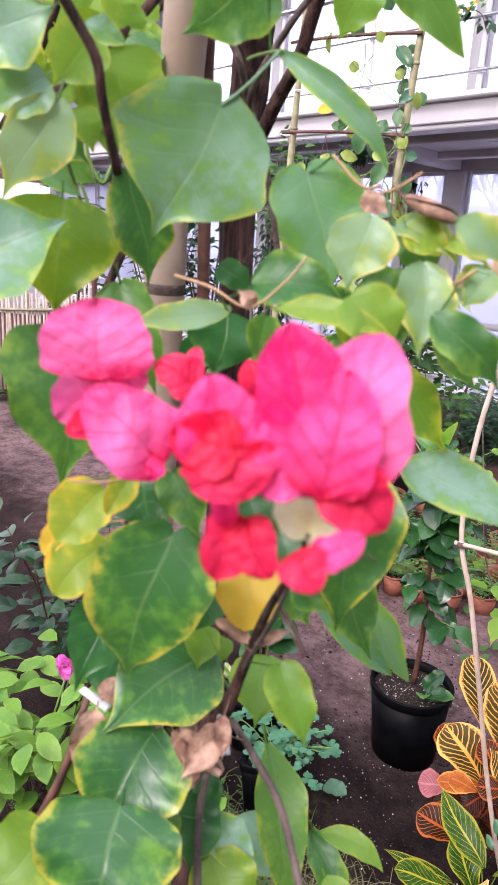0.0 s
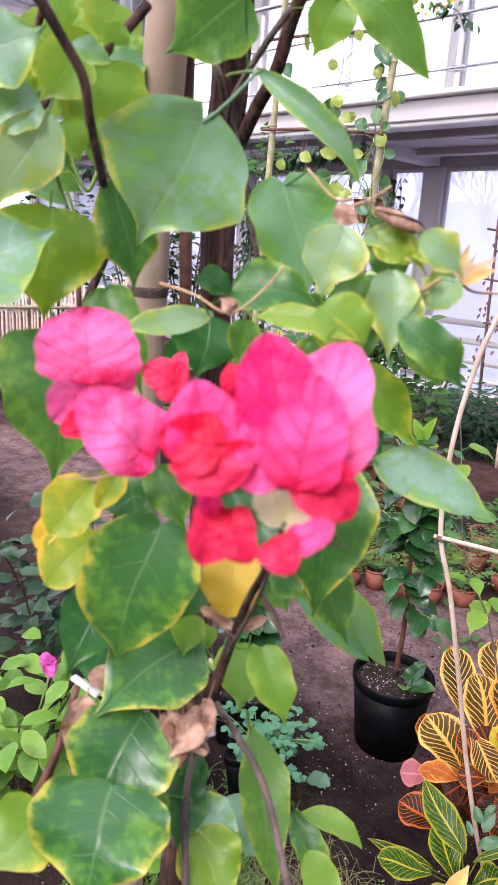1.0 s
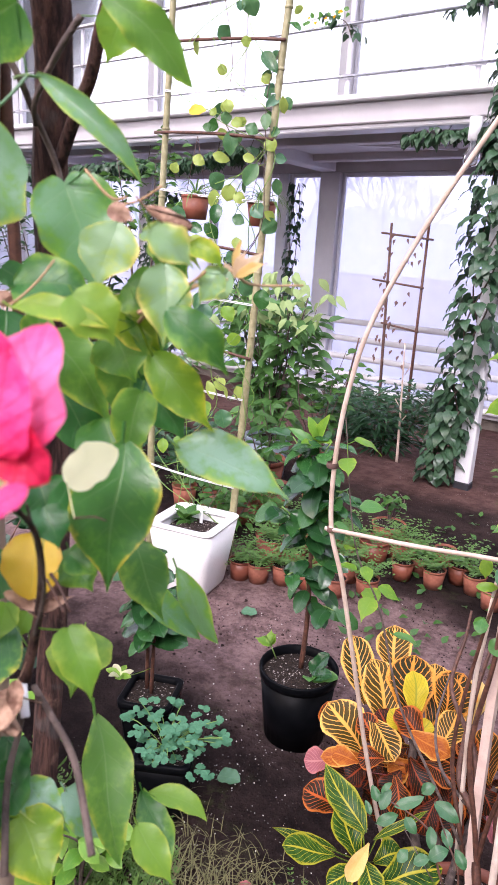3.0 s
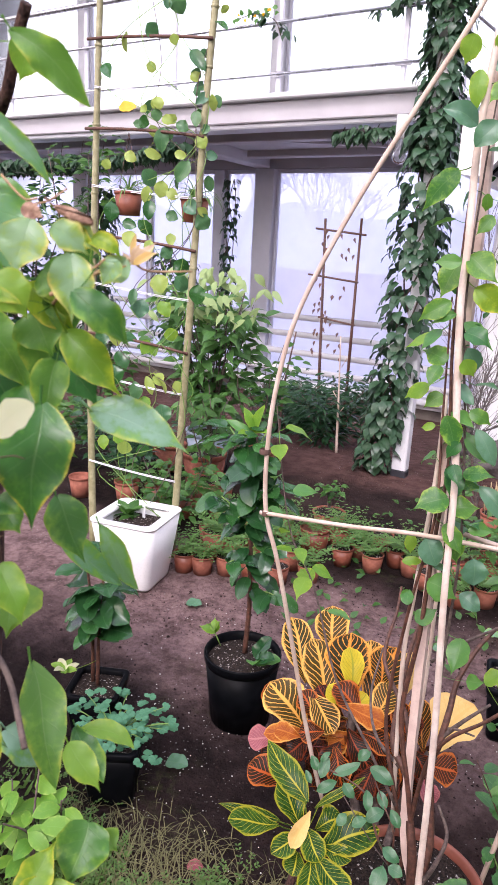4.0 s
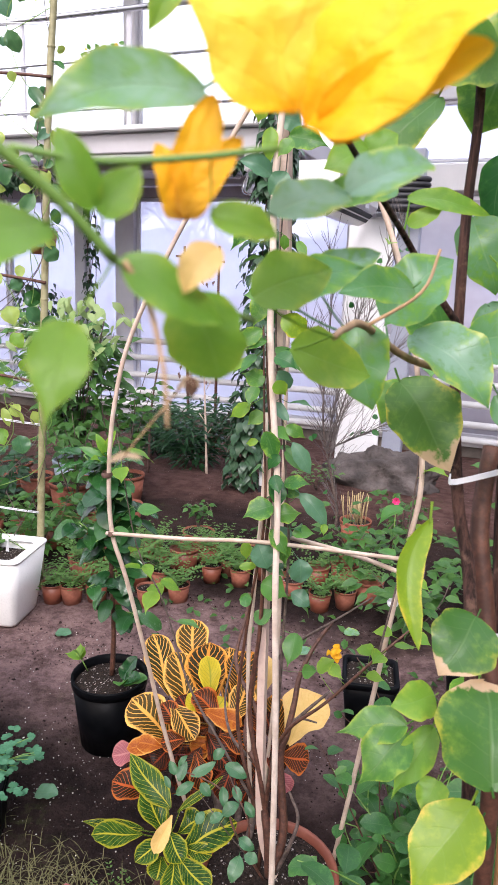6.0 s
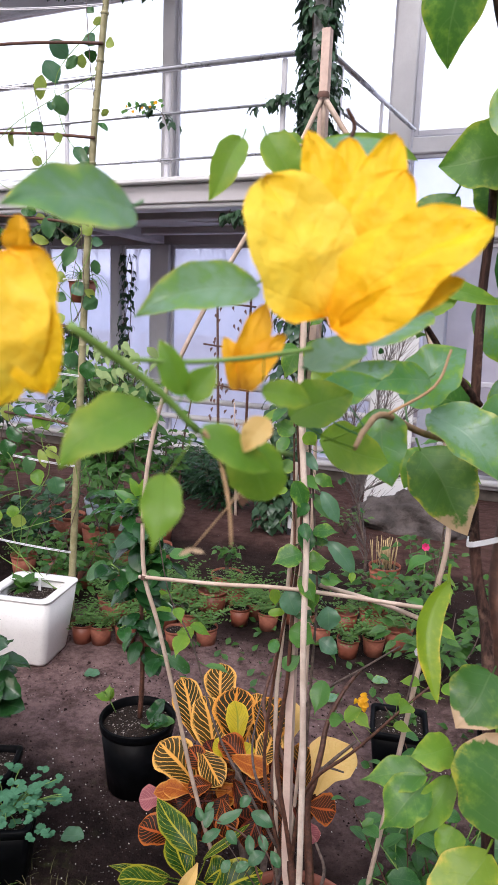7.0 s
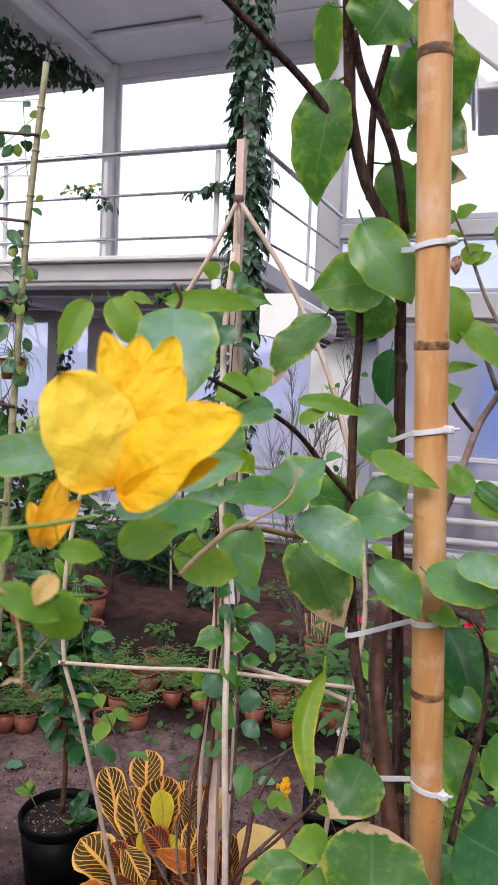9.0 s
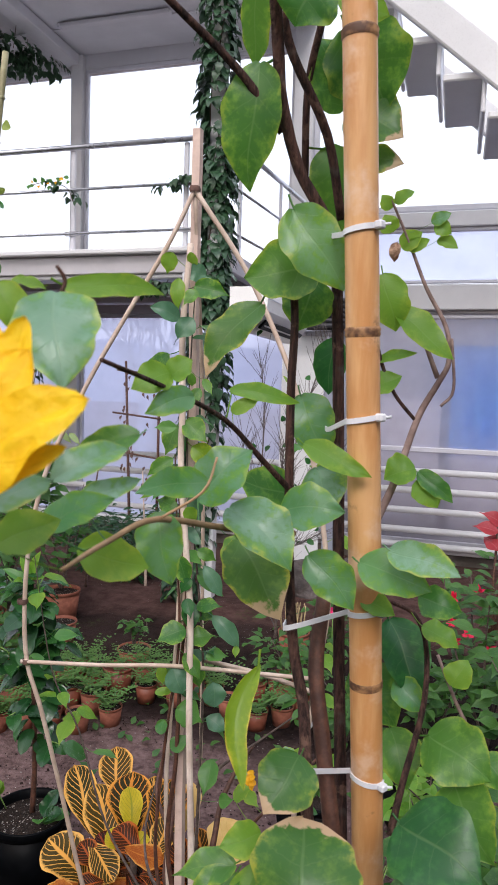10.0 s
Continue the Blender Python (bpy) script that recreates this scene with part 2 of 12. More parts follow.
# ---- materials ----
class Nodes:
    """A node material in the making."""

    def __init__(self, name, rough=0.6, metal=0.0, spec=0.5):
        self.mat = bpy.data.materials.new(name)
        self.mat.use_nodes = True
        self.n, self.l = self.mat.node_tree.nodes, self.mat.node_tree.links
        self.b = self.n["Principled BSDF"]
        self.out = self.n["Material Output"]
        self.set("Roughness", rough)
        self.set("Metallic", metal)
        self.set("Specular IOR Level", spec)

    def set(self, key, value):
        if hasattr(value, "links"):
            self.l.new(value, self.b.inputs[key])
        else:
            self.b.inputs[key].default_value = value

    def link(self, a, b):
        if hasattr(a, "links"):
            self.l.new(a, b)
        else:
            b.default_value = a

    def coord(self, kind="Object"):
        return self.n.new("ShaderNodeTexCoord").outputs[kind]

    def noise(self, scale, detail=4, rough=0.6, vec=None, distort=0.0):
        q = self.n.new("ShaderNodeTexNoise")
        q.inputs["Scale"].default_value, q.inputs["Detail"].default_value = scale, detail
        q.inputs["Roughness"].default_value, q.inputs["Distortion"].default_value = rough, distort
        self.l.new(vec or self.coord(), q.inputs["Vector"])
        return q.outputs["Fac"]

    def voronoi(self, scale, vec=None, feature="F1", out="Distance"):
        q = self.n.new("ShaderNodeTexVoronoi")
        q.feature = feature
        q.inputs["Scale"].default_value = scale
        self.l.new(vec or self.coord(), q.inputs["Vector"])
        return q.outputs[out]

    def math(self, op, a, b=0.0, c=0.0):
        q = self.n.new("ShaderNodeMath")
        q.operation = op
        for i, value in enumerate((a, b, c)):
            self.link(value, q.inputs[i])
        return q.outputs[0]

    def ramp(self, fac, lo, hi):
        """0 below lo, 1 above hi, smooth between (lo > hi turns it round)."""
        q = self.n.new("ShaderNodeMapRange")
        q.interpolation_type = "SMOOTHSTEP"
        self.link(fac, q.inputs["Value"])
        a, b, flip = (lo, hi, False) if lo < hi else (hi, lo, True)
        q.inputs["From Min"].default_value, q.inputs["From Max"].default_value = a, b
        q.inputs["To Min"].default_value, q.inputs["To Max"].default_value = (1, 0) if flip else (0, 1)
        return q.outputs["Result"]

    def mix(self, fac, a, b, blend="MIX"):
        q = self.n.new("ShaderNodeMix")
        q.data_type, q.blend_type = "RGBA", blend
        self.link(fac, q.inputs[0])
        for value, socket in ((a, q.inputs[6]), (b, q.inputs[7])):
            self.link((*value, 1) if isinstance(value, tuple) and len(value) == 3 else value, socket)
        return q.outputs[2]

    def bump(self, height, strength=0.3, distance=0.002):
        q = self.n.new("ShaderNodeBump")
        q.inputs["Strength"].default_value, q.inputs["Distance"].default_value = strength, distance
        self.l.new(height, q.inputs["Height"])
        self.l.new(q.outputs["Normal"], self.b.inputs["Normal"])
        return q.outputs["Normal"]

    def random(self):
        return self.n.new("ShaderNodeObjectInfo").outputs["Random"]

    def island(self):
        return self.n.new("ShaderNodeNewGeometry").outputs["Random Per Island"]

    def uv(self):
        q = self.n.new("ShaderNodeSeparateXYZ")
        self.l.new(self.coord("UV"), q.inputs[0])
        return q.outputs[0], q.outputs[1]

    def thin(self, colour, share):
        """Lets light through the blade of a leaf."""
        t = self.n.new("ShaderNodeBsdfTranslucent")
        self.link(colour, t.inputs["Color"])
        m = self.n.new("ShaderNodeMixShader")
        m.inputs[0].default_value = share
        self.l.new(self.b.outputs[0], m.inputs[1])
        self.l.new(t.outputs[0], m.inputs[2])
        self.l.new(m.outputs[0], self.out.inputs["Surface"])
        return self


def plain(name, a, b, rough=0.6, scale=8.0, metal=0.0, bump=0.15, fine=120.0, dist=0.001, spec=0.5):
    """Paint, plastic, fired clay: two tones in patches, a fine grain and a little relief."""
    m = Nodes(name, rough, metal, spec)
    big = m.noise(scale, 5)
    small = m.noise(fine, 3)
    tone = m.mix(m.ramp(big, 0.35, 0.7), a, b)
    tone = m.mix(m.math("MULTIPLY", m.ramp(small, 0.5, 0.75), 0.25), tone, tuple(c * 0.6 for c in a))
    m.set("Base Color", tone)
    m.set("Roughness", m.math("ADD", rough - 0.08, m.math("MULTIPLY", big, 0.16)))
    if bump:
        m.bump(m.math("ADD", small, m.math("MULTIPLY", big, 2.0)), bump, dist)
    return m.mat


def leaf_mat(name, deep, light, margin, ribs=7.0, rough=0.38, mottle=0.5, edge=0.5, vein=(0.35, 0.5, 0.2), vein_share=0.14, thin=0.3, slope=0.5, by_island=False, tipburn=0.0, pale=0.0, relief=0.6, rib_w=0.09):
    """A leaf blade: midrib and side ribs, mottled green, yellowing in blotches between the ribs towards the margin;
    pale paints in a sky sheen.
    """
    m = Nodes(name, rough, 0.0, 0.1 if vein_share > 0.5 else 0.45)
    u, v = m.uv()
    out = m.math("MULTIPLY", m.math("ABSOLUTE", m.math("SUBTRACT", u, 0.5)), 2.0)
    wander = m.noise(60, 3)
    patch, fine = m.noise(70, 4, 0.6), m.noise(210, 3, 0.6)
    rnd = m.island() if by_island else m.random()
    bold = vein_share > 0.5
    band = m.math("FRACT", m.math("MULTIPLY", m.math("SUBTRACT", m.math("ADD", v, m.math("MULTIPLY", wander, 0.06 if bold else 0.1)), m.math("MULTIPLY", out, slope * 0.45)), ribs))
    off = m.math("ABSOLUTE", m.math("SUBTRACT", band, 0.5))
    if bold:
        side = m.math("MULTIPLY", m.ramp(m.math("ADD", off, m.math("MULTIPLY", m.math("SUBTRACT", fine, 0.5), 0.12)), rib_w, rib_w * 0.45), m.ramp(out, 1.02, 0.8))
        mid = m.ramp(out, 0.07 + rib_w * 0.35, 0.03 + rib_w * 0.2)
        veins = m.math("MAXIMUM", side, mid)
    else:
        side = m.math("MULTIPLY", m.ramp(off, 0.055, 0.0), m.ramp(out, 1.0, 0.5))
        mid = m.ramp(out, 0.05, 0.012)
        veins = m.math("MAXIMUM", m.math("MULTIPLY", side, 0.45), m.math("MULTIPLY", mid, 0.8))
    tone = m.mix(rnd, deep, tuple(0.6 * a + 0.4 * b for a, b in zip(deep, light)))
    mixed = m.math("ADD", m.math("MULTIPLY", patch, 0.6), m.math("MULTIPLY", fine, 0.4))
    zone = m.math("ADD", m.math("ADD", m.math("MULTIPLY", m.math("POWER", out, 1.6), 0.5), m.math("MULTIPLY", v, 0.2)), m.math("MULTIPLY", m.math("SUBTRACT", mixed, 0.5), 3.6))
    zone = m.math("ADD", zone, m.math("MULTIPLY", m.ramp(off, 0.5, 0.15), 0.0 if bold else -0.10))
    spots = m.ramp(zone, 0.05, 0.85)
    tone = m.mix(m.math("MULTIPLY", spots, mottle), tone, light)
    if edge and bold:
        rim = m.math("MULTIPLY", m.ramp(m.math("ADD", m.math("MAXIMUM", out, m.math("SUBTRACT", m.math("MULTIPLY", v, 1.6), 0.72)), m.math("MULTIPLY", m.math("SUBTRACT", fine, 0.5), 0.3)), 0.78, 0.93), min(1.0, edge))
        tone = m.mix(rim, tone, margin)
    elif edge:
        rim = m.math("ADD", m.math("ADD", m.math("MULTIPLY", m.math("POWER", out, 3.0), 0.75), m.math("MULTIPLY", v, 0.2)), m.math("MULTIPLY", m.math("SUBTRACT", mixed, 0.5), 2.2))
        rim = m.ramp(rim, 0.52, 0.95)
        rim = m.math("MULTIPLY", rim, m.math("ADD", edge * 0.45, m.math("MULTIPLY", rnd, edge * 0.6)))
        tone = m.mix(rim, tone, margin)
    if tipburn:
        burn = m.ramp(m.math("ADD", m.math("ADD", v, m.math("MULTIPLY", m.math("POWER", out, 3.0), 0.12)), m.math("MULTIPLY", m.math("SUBTRACT", patch, 0.5), 0.5)), 1.0 - tipburn, 1.06 - tipburn)
        tone = m.mix(burn, tone, (0.62, 0.42, 0.26))
    tone = m.mix(m.math("MULTIPLY", veins, vein_share), tone, vein)
    # pale blue green tint painted in for the sky's sheen on the blade
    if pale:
        sky_sheen = m.math("MULTIPLY", m.ramp(m.math("ADD", zone, 0.1), 0.75, 0.1), m.ramp(m.noise(22, 3), 0.25, 0.6))
        tone = m.mix(m.math("MULTIPLY", sky_sheen, pale), tone, (0.30, 0.47, 0.37))
    m.set("Base Color", tone)
    m.set("Roughness", m.math("ADD", rough, m.math("MULTIPLY", patch, 0.12)))
    puff = m.math("SUBTRACT", m.math("ADD", m.math("MULTIPLY", patch, 0.4), m.math("MULTIPLY", fine, 0.22)), m.math("MULTIPLY", veins, 0.05 if bold else 0.22))
    m.bump(puff, relief, 0.0012)
    m.thin(m.mix(0.5, tone, light), thin)
    return m.mat


# soil: damp brown crumbs, white perlite grains, paler trodden patches
m = Nodes("damp_soil", 0.95, 0.0, 0.08)
big, mid_, fine = m.noise(0.9, 5, 0.6), m.noise(9, 6, 0.7), m.noise(110, 4, 0.7)
tone = m.mix(m.ramp(mid_, 0.3, 0.75), (0.010, 0.0065, 0.0062), (0.036, 0.023, 0.021))
tone = m.mix(m.math("MULTIPLY", m.ramp(big, 0.45, 0.65), 0.75), tone, (0.060, 0.036, 0.032))
tone = m.mix(m.math("MULTIPLY", m.ramp(fine, 0.46, 0.72), 0.7), tone, (0.012, 0.008, 0.007))
lay = m.n.new("ShaderNodeSeparateXYZ")
m.l.new(m.coord(), lay.inputs[0])
along = m.math("ADD", lay.outputs[1], m.math("MULTIPLY", m.math("SUBTRACT", m.noise(1.6, 4), 0.5), 1.1))
path = m.math("MULTIPLY", m.ramp(along, 1.7, 2.4), m.ramp(along, 3.2, 2.8))
tone = m.mix(m.math("MULTIPLY", path, 0.84), tone, m.mix(m.ramp(m.math("ADD", m.math("MULTIPLY", mid_, 0.6), m.math("MULTIPLY", m.noise(42, 5, 0.7), 0.4)), 0.36, 0.64), (0.115, 0.070, 0.064), (0.33, 0.215, 0.205)))
beyond = m.ramp(along, 4.3, 4.9)
tone = m.mix(m.math("MULTIPLY", beyond, 0.8), tone, m.mix(m.ramp(mid_, 0.3, 0.7), (0.085, 0.043, 0.036), (0.18, 0.098, 0.084)))
grain = m.voronoi(70)
where = m.ramp(m.noise(2.2, 3), 0.48, 0.62)
speck = m.math("MULTIPLY", m.ramp(grain, 0.2, 0.13), m.math("MULTIPLY", where, m.ramp(m.noise(31, 2), 0.5, 0.6)))
tone = m.mix(speck, tone, (0.55, 0.52, 0.48))
moss = m.math("MULTIPLY", m.ramp(m.noise(1.7, 4), 0.56, 0.7), m.ramp(m.noise(24, 3), 0.45, 0.62))
tone = m.mix(m.math("MULTIPLY", moss, 0.5), tone, (0.07, 0.085, 0.03))
m.set("Base Color", tone)
m.bump(m.math("ADD", m.math("MULTIPLY", mid_, 3.0), m.math("ADD", fine, speck)), 1.0, 0.016)
SOIL = m.mat

m = Nodes("potting_mix", 0.95, 0.0, 0.2)
grain = m.voronoi(120)
fine = m.noise(160, 4, 0.7)
tone = m.mix(m.ramp(fine, 0.35, 0.7), (0.010, 0.007, 0.006), (0.045, 0.030, 0.023))
tone = m.mix(m.math("MULTIPLY", m.ramp(grain, 0.42, 0.3), m.ramp(m.noise(75, 2), 0.53, 0.6)), tone, (0.52, 0.46, 0.42))
m.set("Base Color", tone)
m.bump(m.math("ADD", fine, m.ramp(grain, 0.4, 0.1)), 0.9, 0.006)
MIX = m.mat

WHITE = plain("white_painted_steel", (0.66, 0.66, 0.68), (0.76, 0.76, 0.78), 0.42, 1.5, 0, 0.08)
SLAB = plain("grey_white_painted_slab", (0.46, 0.44, 0.47), (0.56, 0.54, 0.57), 0.55, 1.2, 0, 0.1)
SOFFIT = plain("soffit_sheet", (0.62, 0.62, 0.66), (0.72, 0.72, 0.76), 0.4, 1.4, 0, 0.06)
PILLAR = plain("blue_grey_steel_paint", (0.30, 0.32, 0.40), (0.37, 0.39, 0.47), 0.45, 2.0, 0, 0.08)
FRAME = plain("grey_window_frame", (0.60, 0.60, 0.66), (0.68, 0.68, 0.74), 0.4, 2.0, 0, 0.06)
STEEL = plain("brushed_steel", (0.42, 0.42, 0.45), (0.55, 0.55, 0.58), 0.28, 4.0, 0.9, 0.05)
PIPE = plain("white_enamel_pipe", (0.72, 0.72, 0.74), (0.8, 0.8, 0.82), 0.35, 3.0, 0, 0.06)
CONCRETE = plain("damp_concrete", (0.10, 0.085, 0.075), (0.19, 0.16, 0.14), 0.9, 3.0, 0, 0.5, 60, 0.006)
PLASTER = plain("unseen_wall_pale_finish", (0.30, 0.29, 0.28), (0.42, 0.41, 0.40), 0.9, 1.2, 0, 0.3, 40, 0.004)
BOARD = plain("white_laminate_board", (0.78, 0.78, 0.8), (0.84, 0.84, 0.86), 0.45, 1.0, 0, 0.03)
TERRACOTTA = plain("terracotta", (0.22, 0.066, 0.038), (0.33, 0.115, 0.07), 0.8, 22.0, 0, 0.3, 180, 0.001)
CLAYPLASTIC = plain("terracotta_plastic", (0.21, 0.058, 0.033), (0.27, 0.085, 0.05), 0.5, 14.0, 0, 0.1)
BLACKPLASTIC = plain("black_plastic", (0.002, 0.0023, 0.003), (0.004, 0.0043, 0.0055), 0.42, 18.0, 0, 0.12, spec=0.06)
WHITEPLASTIC = plain("white_plastic", (0.80, 0.79, 0.78), (0.86, 0.85, 0.84), 0.32, 5.0, 0, 0.05)
GREYPLASTIC = plain("blue_grey_plastic", (0.20, 0.25, 0.31), (0.26, 0.31, 0.37), 0.4, 9.0, 0, 0.1)
GREYBARK = plain("grey_brown_bark", (0.065, 0.045, 0.038), (0.16, 0.115, 0.095), 0.85, 70.0, 0, 0.7, 300, 0.002)
REDSTEM = plain("red_brown_stem", (0.060, 0.024, 0.016), (0.14, 0.058, 0.036), 0.6, 90.0, 0, 0.3, 300, 0.001)
GREENSTEM = plain("green_stem", (0.13, 0.25, 0.045), (0.20, 0.34, 0.07), 0.5, 50.0, 0, 0.2)
DRYSTEM = plain("dry_pale_stem", (0.36, 0.22, 0.11), (0.50, 0.32, 0.18), 0.75, 50.0, 0, 0.3)
PALETWIG = plain("pale_pinkish_twig", (0.16, 0.10, 0.085), (0.32, 0.22, 0.19), 0.8, 60.0, 0, 0.5, 300, 0.001)
STAKE = plain("pale_wood_stake", (0.56, 0.40, 0.34), (0.70, 0.54, 0.46), 0.7, 14.0, 0, 0.4, 200, 0.001)
CANE = plain("pale_split_cane", (0.50, 0.37, 0.29), (0.66, 0.53, 0.44), 0.6, 20.0, 0, 0.3, 200, 0.001)
PALECANE = plain("pale_peeled_cane", (0.56, 0.44, 0.36), (0.74, 0.62, 0.53), 0.55, 20.0, 0, 0.3, 200, 0.001)
DARKSTICK = plain("dark_twig", (0.09, 0.05, 0.04), (0.17, 0.09, 0.07), 0.8, 40.0, 0, 0.4)
WIRE = plain("white_plastic_tie", (0.72, 0.72, 0.76), (0.82, 0.82, 0.86), 0.3, 30.0, 0, 0.05)
ROCK = plain("grey_rock", (0.045, 0.037, 0.035), (0.15, 0.125, 0.118), 0.9, 5.0, 0, 0.8, 40, 0.02)
TARP = plain("blue_tarpaulin", (0.04, 0.24, 0.70), (0.10, 0.38, 0.80), 0.45, 2.5, 0, 0.5, 20, 0.02)
CURTAIN = plain("beige_board", (0.56, 0.50, 0.46), (0.66, 0.60, 0.56), 0.7, 2.0, 0, 0.2)
COIL = plain("black_ribbed_hose", (0.02, 0.02, 0.025), (0.04, 0.04, 0.05), 0.5, 9.0, 0, 0.1)
GREYTWIG = plain("grey_twig", (0.085, 0.070, 0.068), (0.17, 0.145, 0.14), 0.8, 40.0, 0, 0.3)
DEADLEAF = plain("withered_leaf", (0.16, 0.075, 0.045), (0.50, 0.32, 0.22), 0.8, 120.0, 0, 0.7, 260, 0.002)
STRAW = plain("dry_straw", (0.30, 0.22, 0.11), (0.44, 0.34, 0.18), 0.85, 30.0, 0, 0.2)

# bark: dark, peeling in long strips
m = Nodes("dark_peeling_bark", 0.85, 0.0, 0.25)
q = m.n.new("ShaderNodeMapping")
q.inputs["Scale"].default_value = (1, 1, 0.07)
m.l.new(m.coord(), q.inputs["Vector"])
strip, flake = m.noise(210, 5, 0.7, q.outputs[0]), m.noise(55, 5, 0.65)
tone = m.mix(m.ramp(strip, 0.36, 0.66), (0.020, 0.011, 0.010), (0.105, 0.052, 0.040))
tone = m.mix(m.math("MULTIPLY", m.ramp(flake, 0.55, 0.68), 0.7), tone, (0.20, 0.115, 0.085))
tone = m.mix(m.math("MULTIPLY", m.ramp(m.noise(28, 3), 0.58, 0.7), 0.6), tone, (0.10, 0.09, 0.085))
m.set("Base Color", tone)
m.bump(m.math("ADD", m.math("MULTIPLY", strip, 2.0), flake), 0.9, 0.003)
BARK = m.mat

# bamboo: warm culm with paler streaks along it and dark scuffs
m = Nodes("bamboo_culm", 0.38, 0.0, 0.5)
q = m.n.new("ShaderNodeMapping")
q.inputs["Scale"].default_value = (1, 1, 0.12)
m.l.new(m.coord(), q.inputs["Vector"])
streak, blot = m.noise(70, 4, 0.6, q.outputs[0]), m.noise(16, 5, 0.65)
tone = m.mix(m.ramp(streak, 0.35, 0.7), (0.60, 0.28, 0.10), (0.74, 0.42, 0.19))
tone = m.mix(m.math("MULTIPLY", m.ramp(blot, 0.5, 0.66), 0.6), tone, (0.80, 0.60, 0.45))
tone = m.mix(m.math("MULTIPLY", m.ramp(m.noise(24, 5, 0.7), 0.62, 0.72), 0.6), tone, (0.20, 0.085, 0.03))
m.set("Base Color", tone)
m.bump(streak, 0.15, 0.001)
BAMBOO = m.mat
m = Nodes("bamboo_node", 0.6)
m.set("Base Color", m.mix(m.ramp(m.noise(90, 3), 0.35, 0.65), (0.10, 0.045, 0.025), (0.44, 0.23, 0.10)))
NODE = m.mat
GREENCANE = plain("olive_bamboo_cane", (0.24, 0.22, 0.11), (0.36, 0.33, 0.19), 0.5, 26.0, 0, 0.2)
GREYCANE = plain("weathered_bamboo_cane", (0.30, 0.22, 0.16), (0.42, 0.33, 0.25), 0.5, 18.0, 0, 0.2)


def pane_mat(name, clear, tint):
    """A window pane; the share that is not clear is a milky film of damp."""
    q = bpy.data.materials.new(name)
    q.use_nodes = True
    n, l = q.node_tree.nodes, q.node_tree.links
    n.clear()
    out, see, film, gloss = n.new("ShaderNodeOutputMaterial"), n.new("ShaderNodeBsdfTransparent"), n.new("ShaderNodeBsdfTranslucent"), n.new("ShaderNodeBsdfGlossy")
    see.inputs[0].default_value, film.inputs[0].default_value = (*tint, 1), (*tint, 1)
    gloss.inputs["Roughness"].default_value = 0.05
    a, b = n.new("ShaderNodeMixShader"), n.new("ShaderNodeMixShader")
    coord, cloud, fit_ = n.new("ShaderNodeTexCoord"), n.new("ShaderNodeTexNoise"), n.new("ShaderNodeMapRange")
    cloud.inputs["Scale"].default_value, cloud.inputs["Detail"].default_value = 1.3, 4
    l.new(coord.outputs["Object"], cloud.inputs["Vector"])
    l.new(cloud.outputs["Fac"], fit_.inputs["Value"])
    fit_.inputs["From Min"].default_value, fit_.inputs["From Max"].default_value = 0.3, 0.7
    fit_.inputs["To Min"].default_value, fit_.inputs["To Max"].default_value = clear - 0.08, clear + 0.08
    l.new(fit_.outputs[0], a.inputs[0])
    l.new(film.outputs[0], a.inputs[1])
    l.new(see.outputs[0], a.inputs[2])
    fresnel = n.new("ShaderNodeFresnel")
    fresnel.inputs["IOR"].default_value = 1.3
    l.new(fresnel.outputs[0], b.inputs[0])
    l.new(a.outputs[0], b.inputs[1])
    l.new(gloss.outputs[0], b.inputs[2])
    l.new(b.outputs[0], out.inputs["Surface"])
    return q


GLASS = pane_mat("clear_window_glass", 0.9, (0.97, 0.98, 1.0))
BULB = pane_mat("clear_bulb_glass", 0.72, (0.95, 0.95, 0.97))
FOGGED = pane_mat("fogged_window_glass", 0.5, (0.86, 0.88, 1.0))
DUSKGLASS = pane_mat("shaded_window_glass", 0.58, (0.90, 0.91, 1.0))


# ---- the large structure ----
WY = 8.9  # inner face of the window wall
XL, XR, YB = -16.0, 6.0, -4.0

# ground: one sheet of soil, trodden and lumpy, that runs on outside to the horizon
g = Geo()
xs = [-600, -120, -40] + [XL + i * 0.5 for i in range(int((-3.5 - XL) / 0.5))] + [-3.5 + i * 0.07 for i in range(79)] + [2.2 + i * 0.5 for i in range(8)] + [40, 120, 600]
ys = [-600, -120, -30] + [YB + i * 0.5 for i in range(9)] + [0.6 + i * 0.07 for i in range(78)] + [6.2 + i * 0.35 for i in range(9)] + [30, 120, 600]
verts = []
for y in ys:
    for x in xs:
        z = ground_z(x, min(y, 9.5))
        if XL < x < XR and YB < y < 8.7:
            z += 0.022 * noise.noise(V((x * 1.7, y * 1.7, 0))) + 0.012 * noise.noise(V((x * 6, y * 6, 3)))
        elif y > 9.0 or x < XL or x > XR or y < YB:
            z -= 0.15
        verts.append((x, y, z))
nx = len(xs)
g.add(verts, [(j * nx + i, j * nx + i + 1, (j + 1) * nx + i + 1, (j + 1) * nx + i) for j in range(len(ys) - 1) for i in range(nx - 1)])
solo("ground", g, SOIL, "damp dark brown garden soil with pale perlite specks", "ground", kind="structure", at=(0, 0, 0))


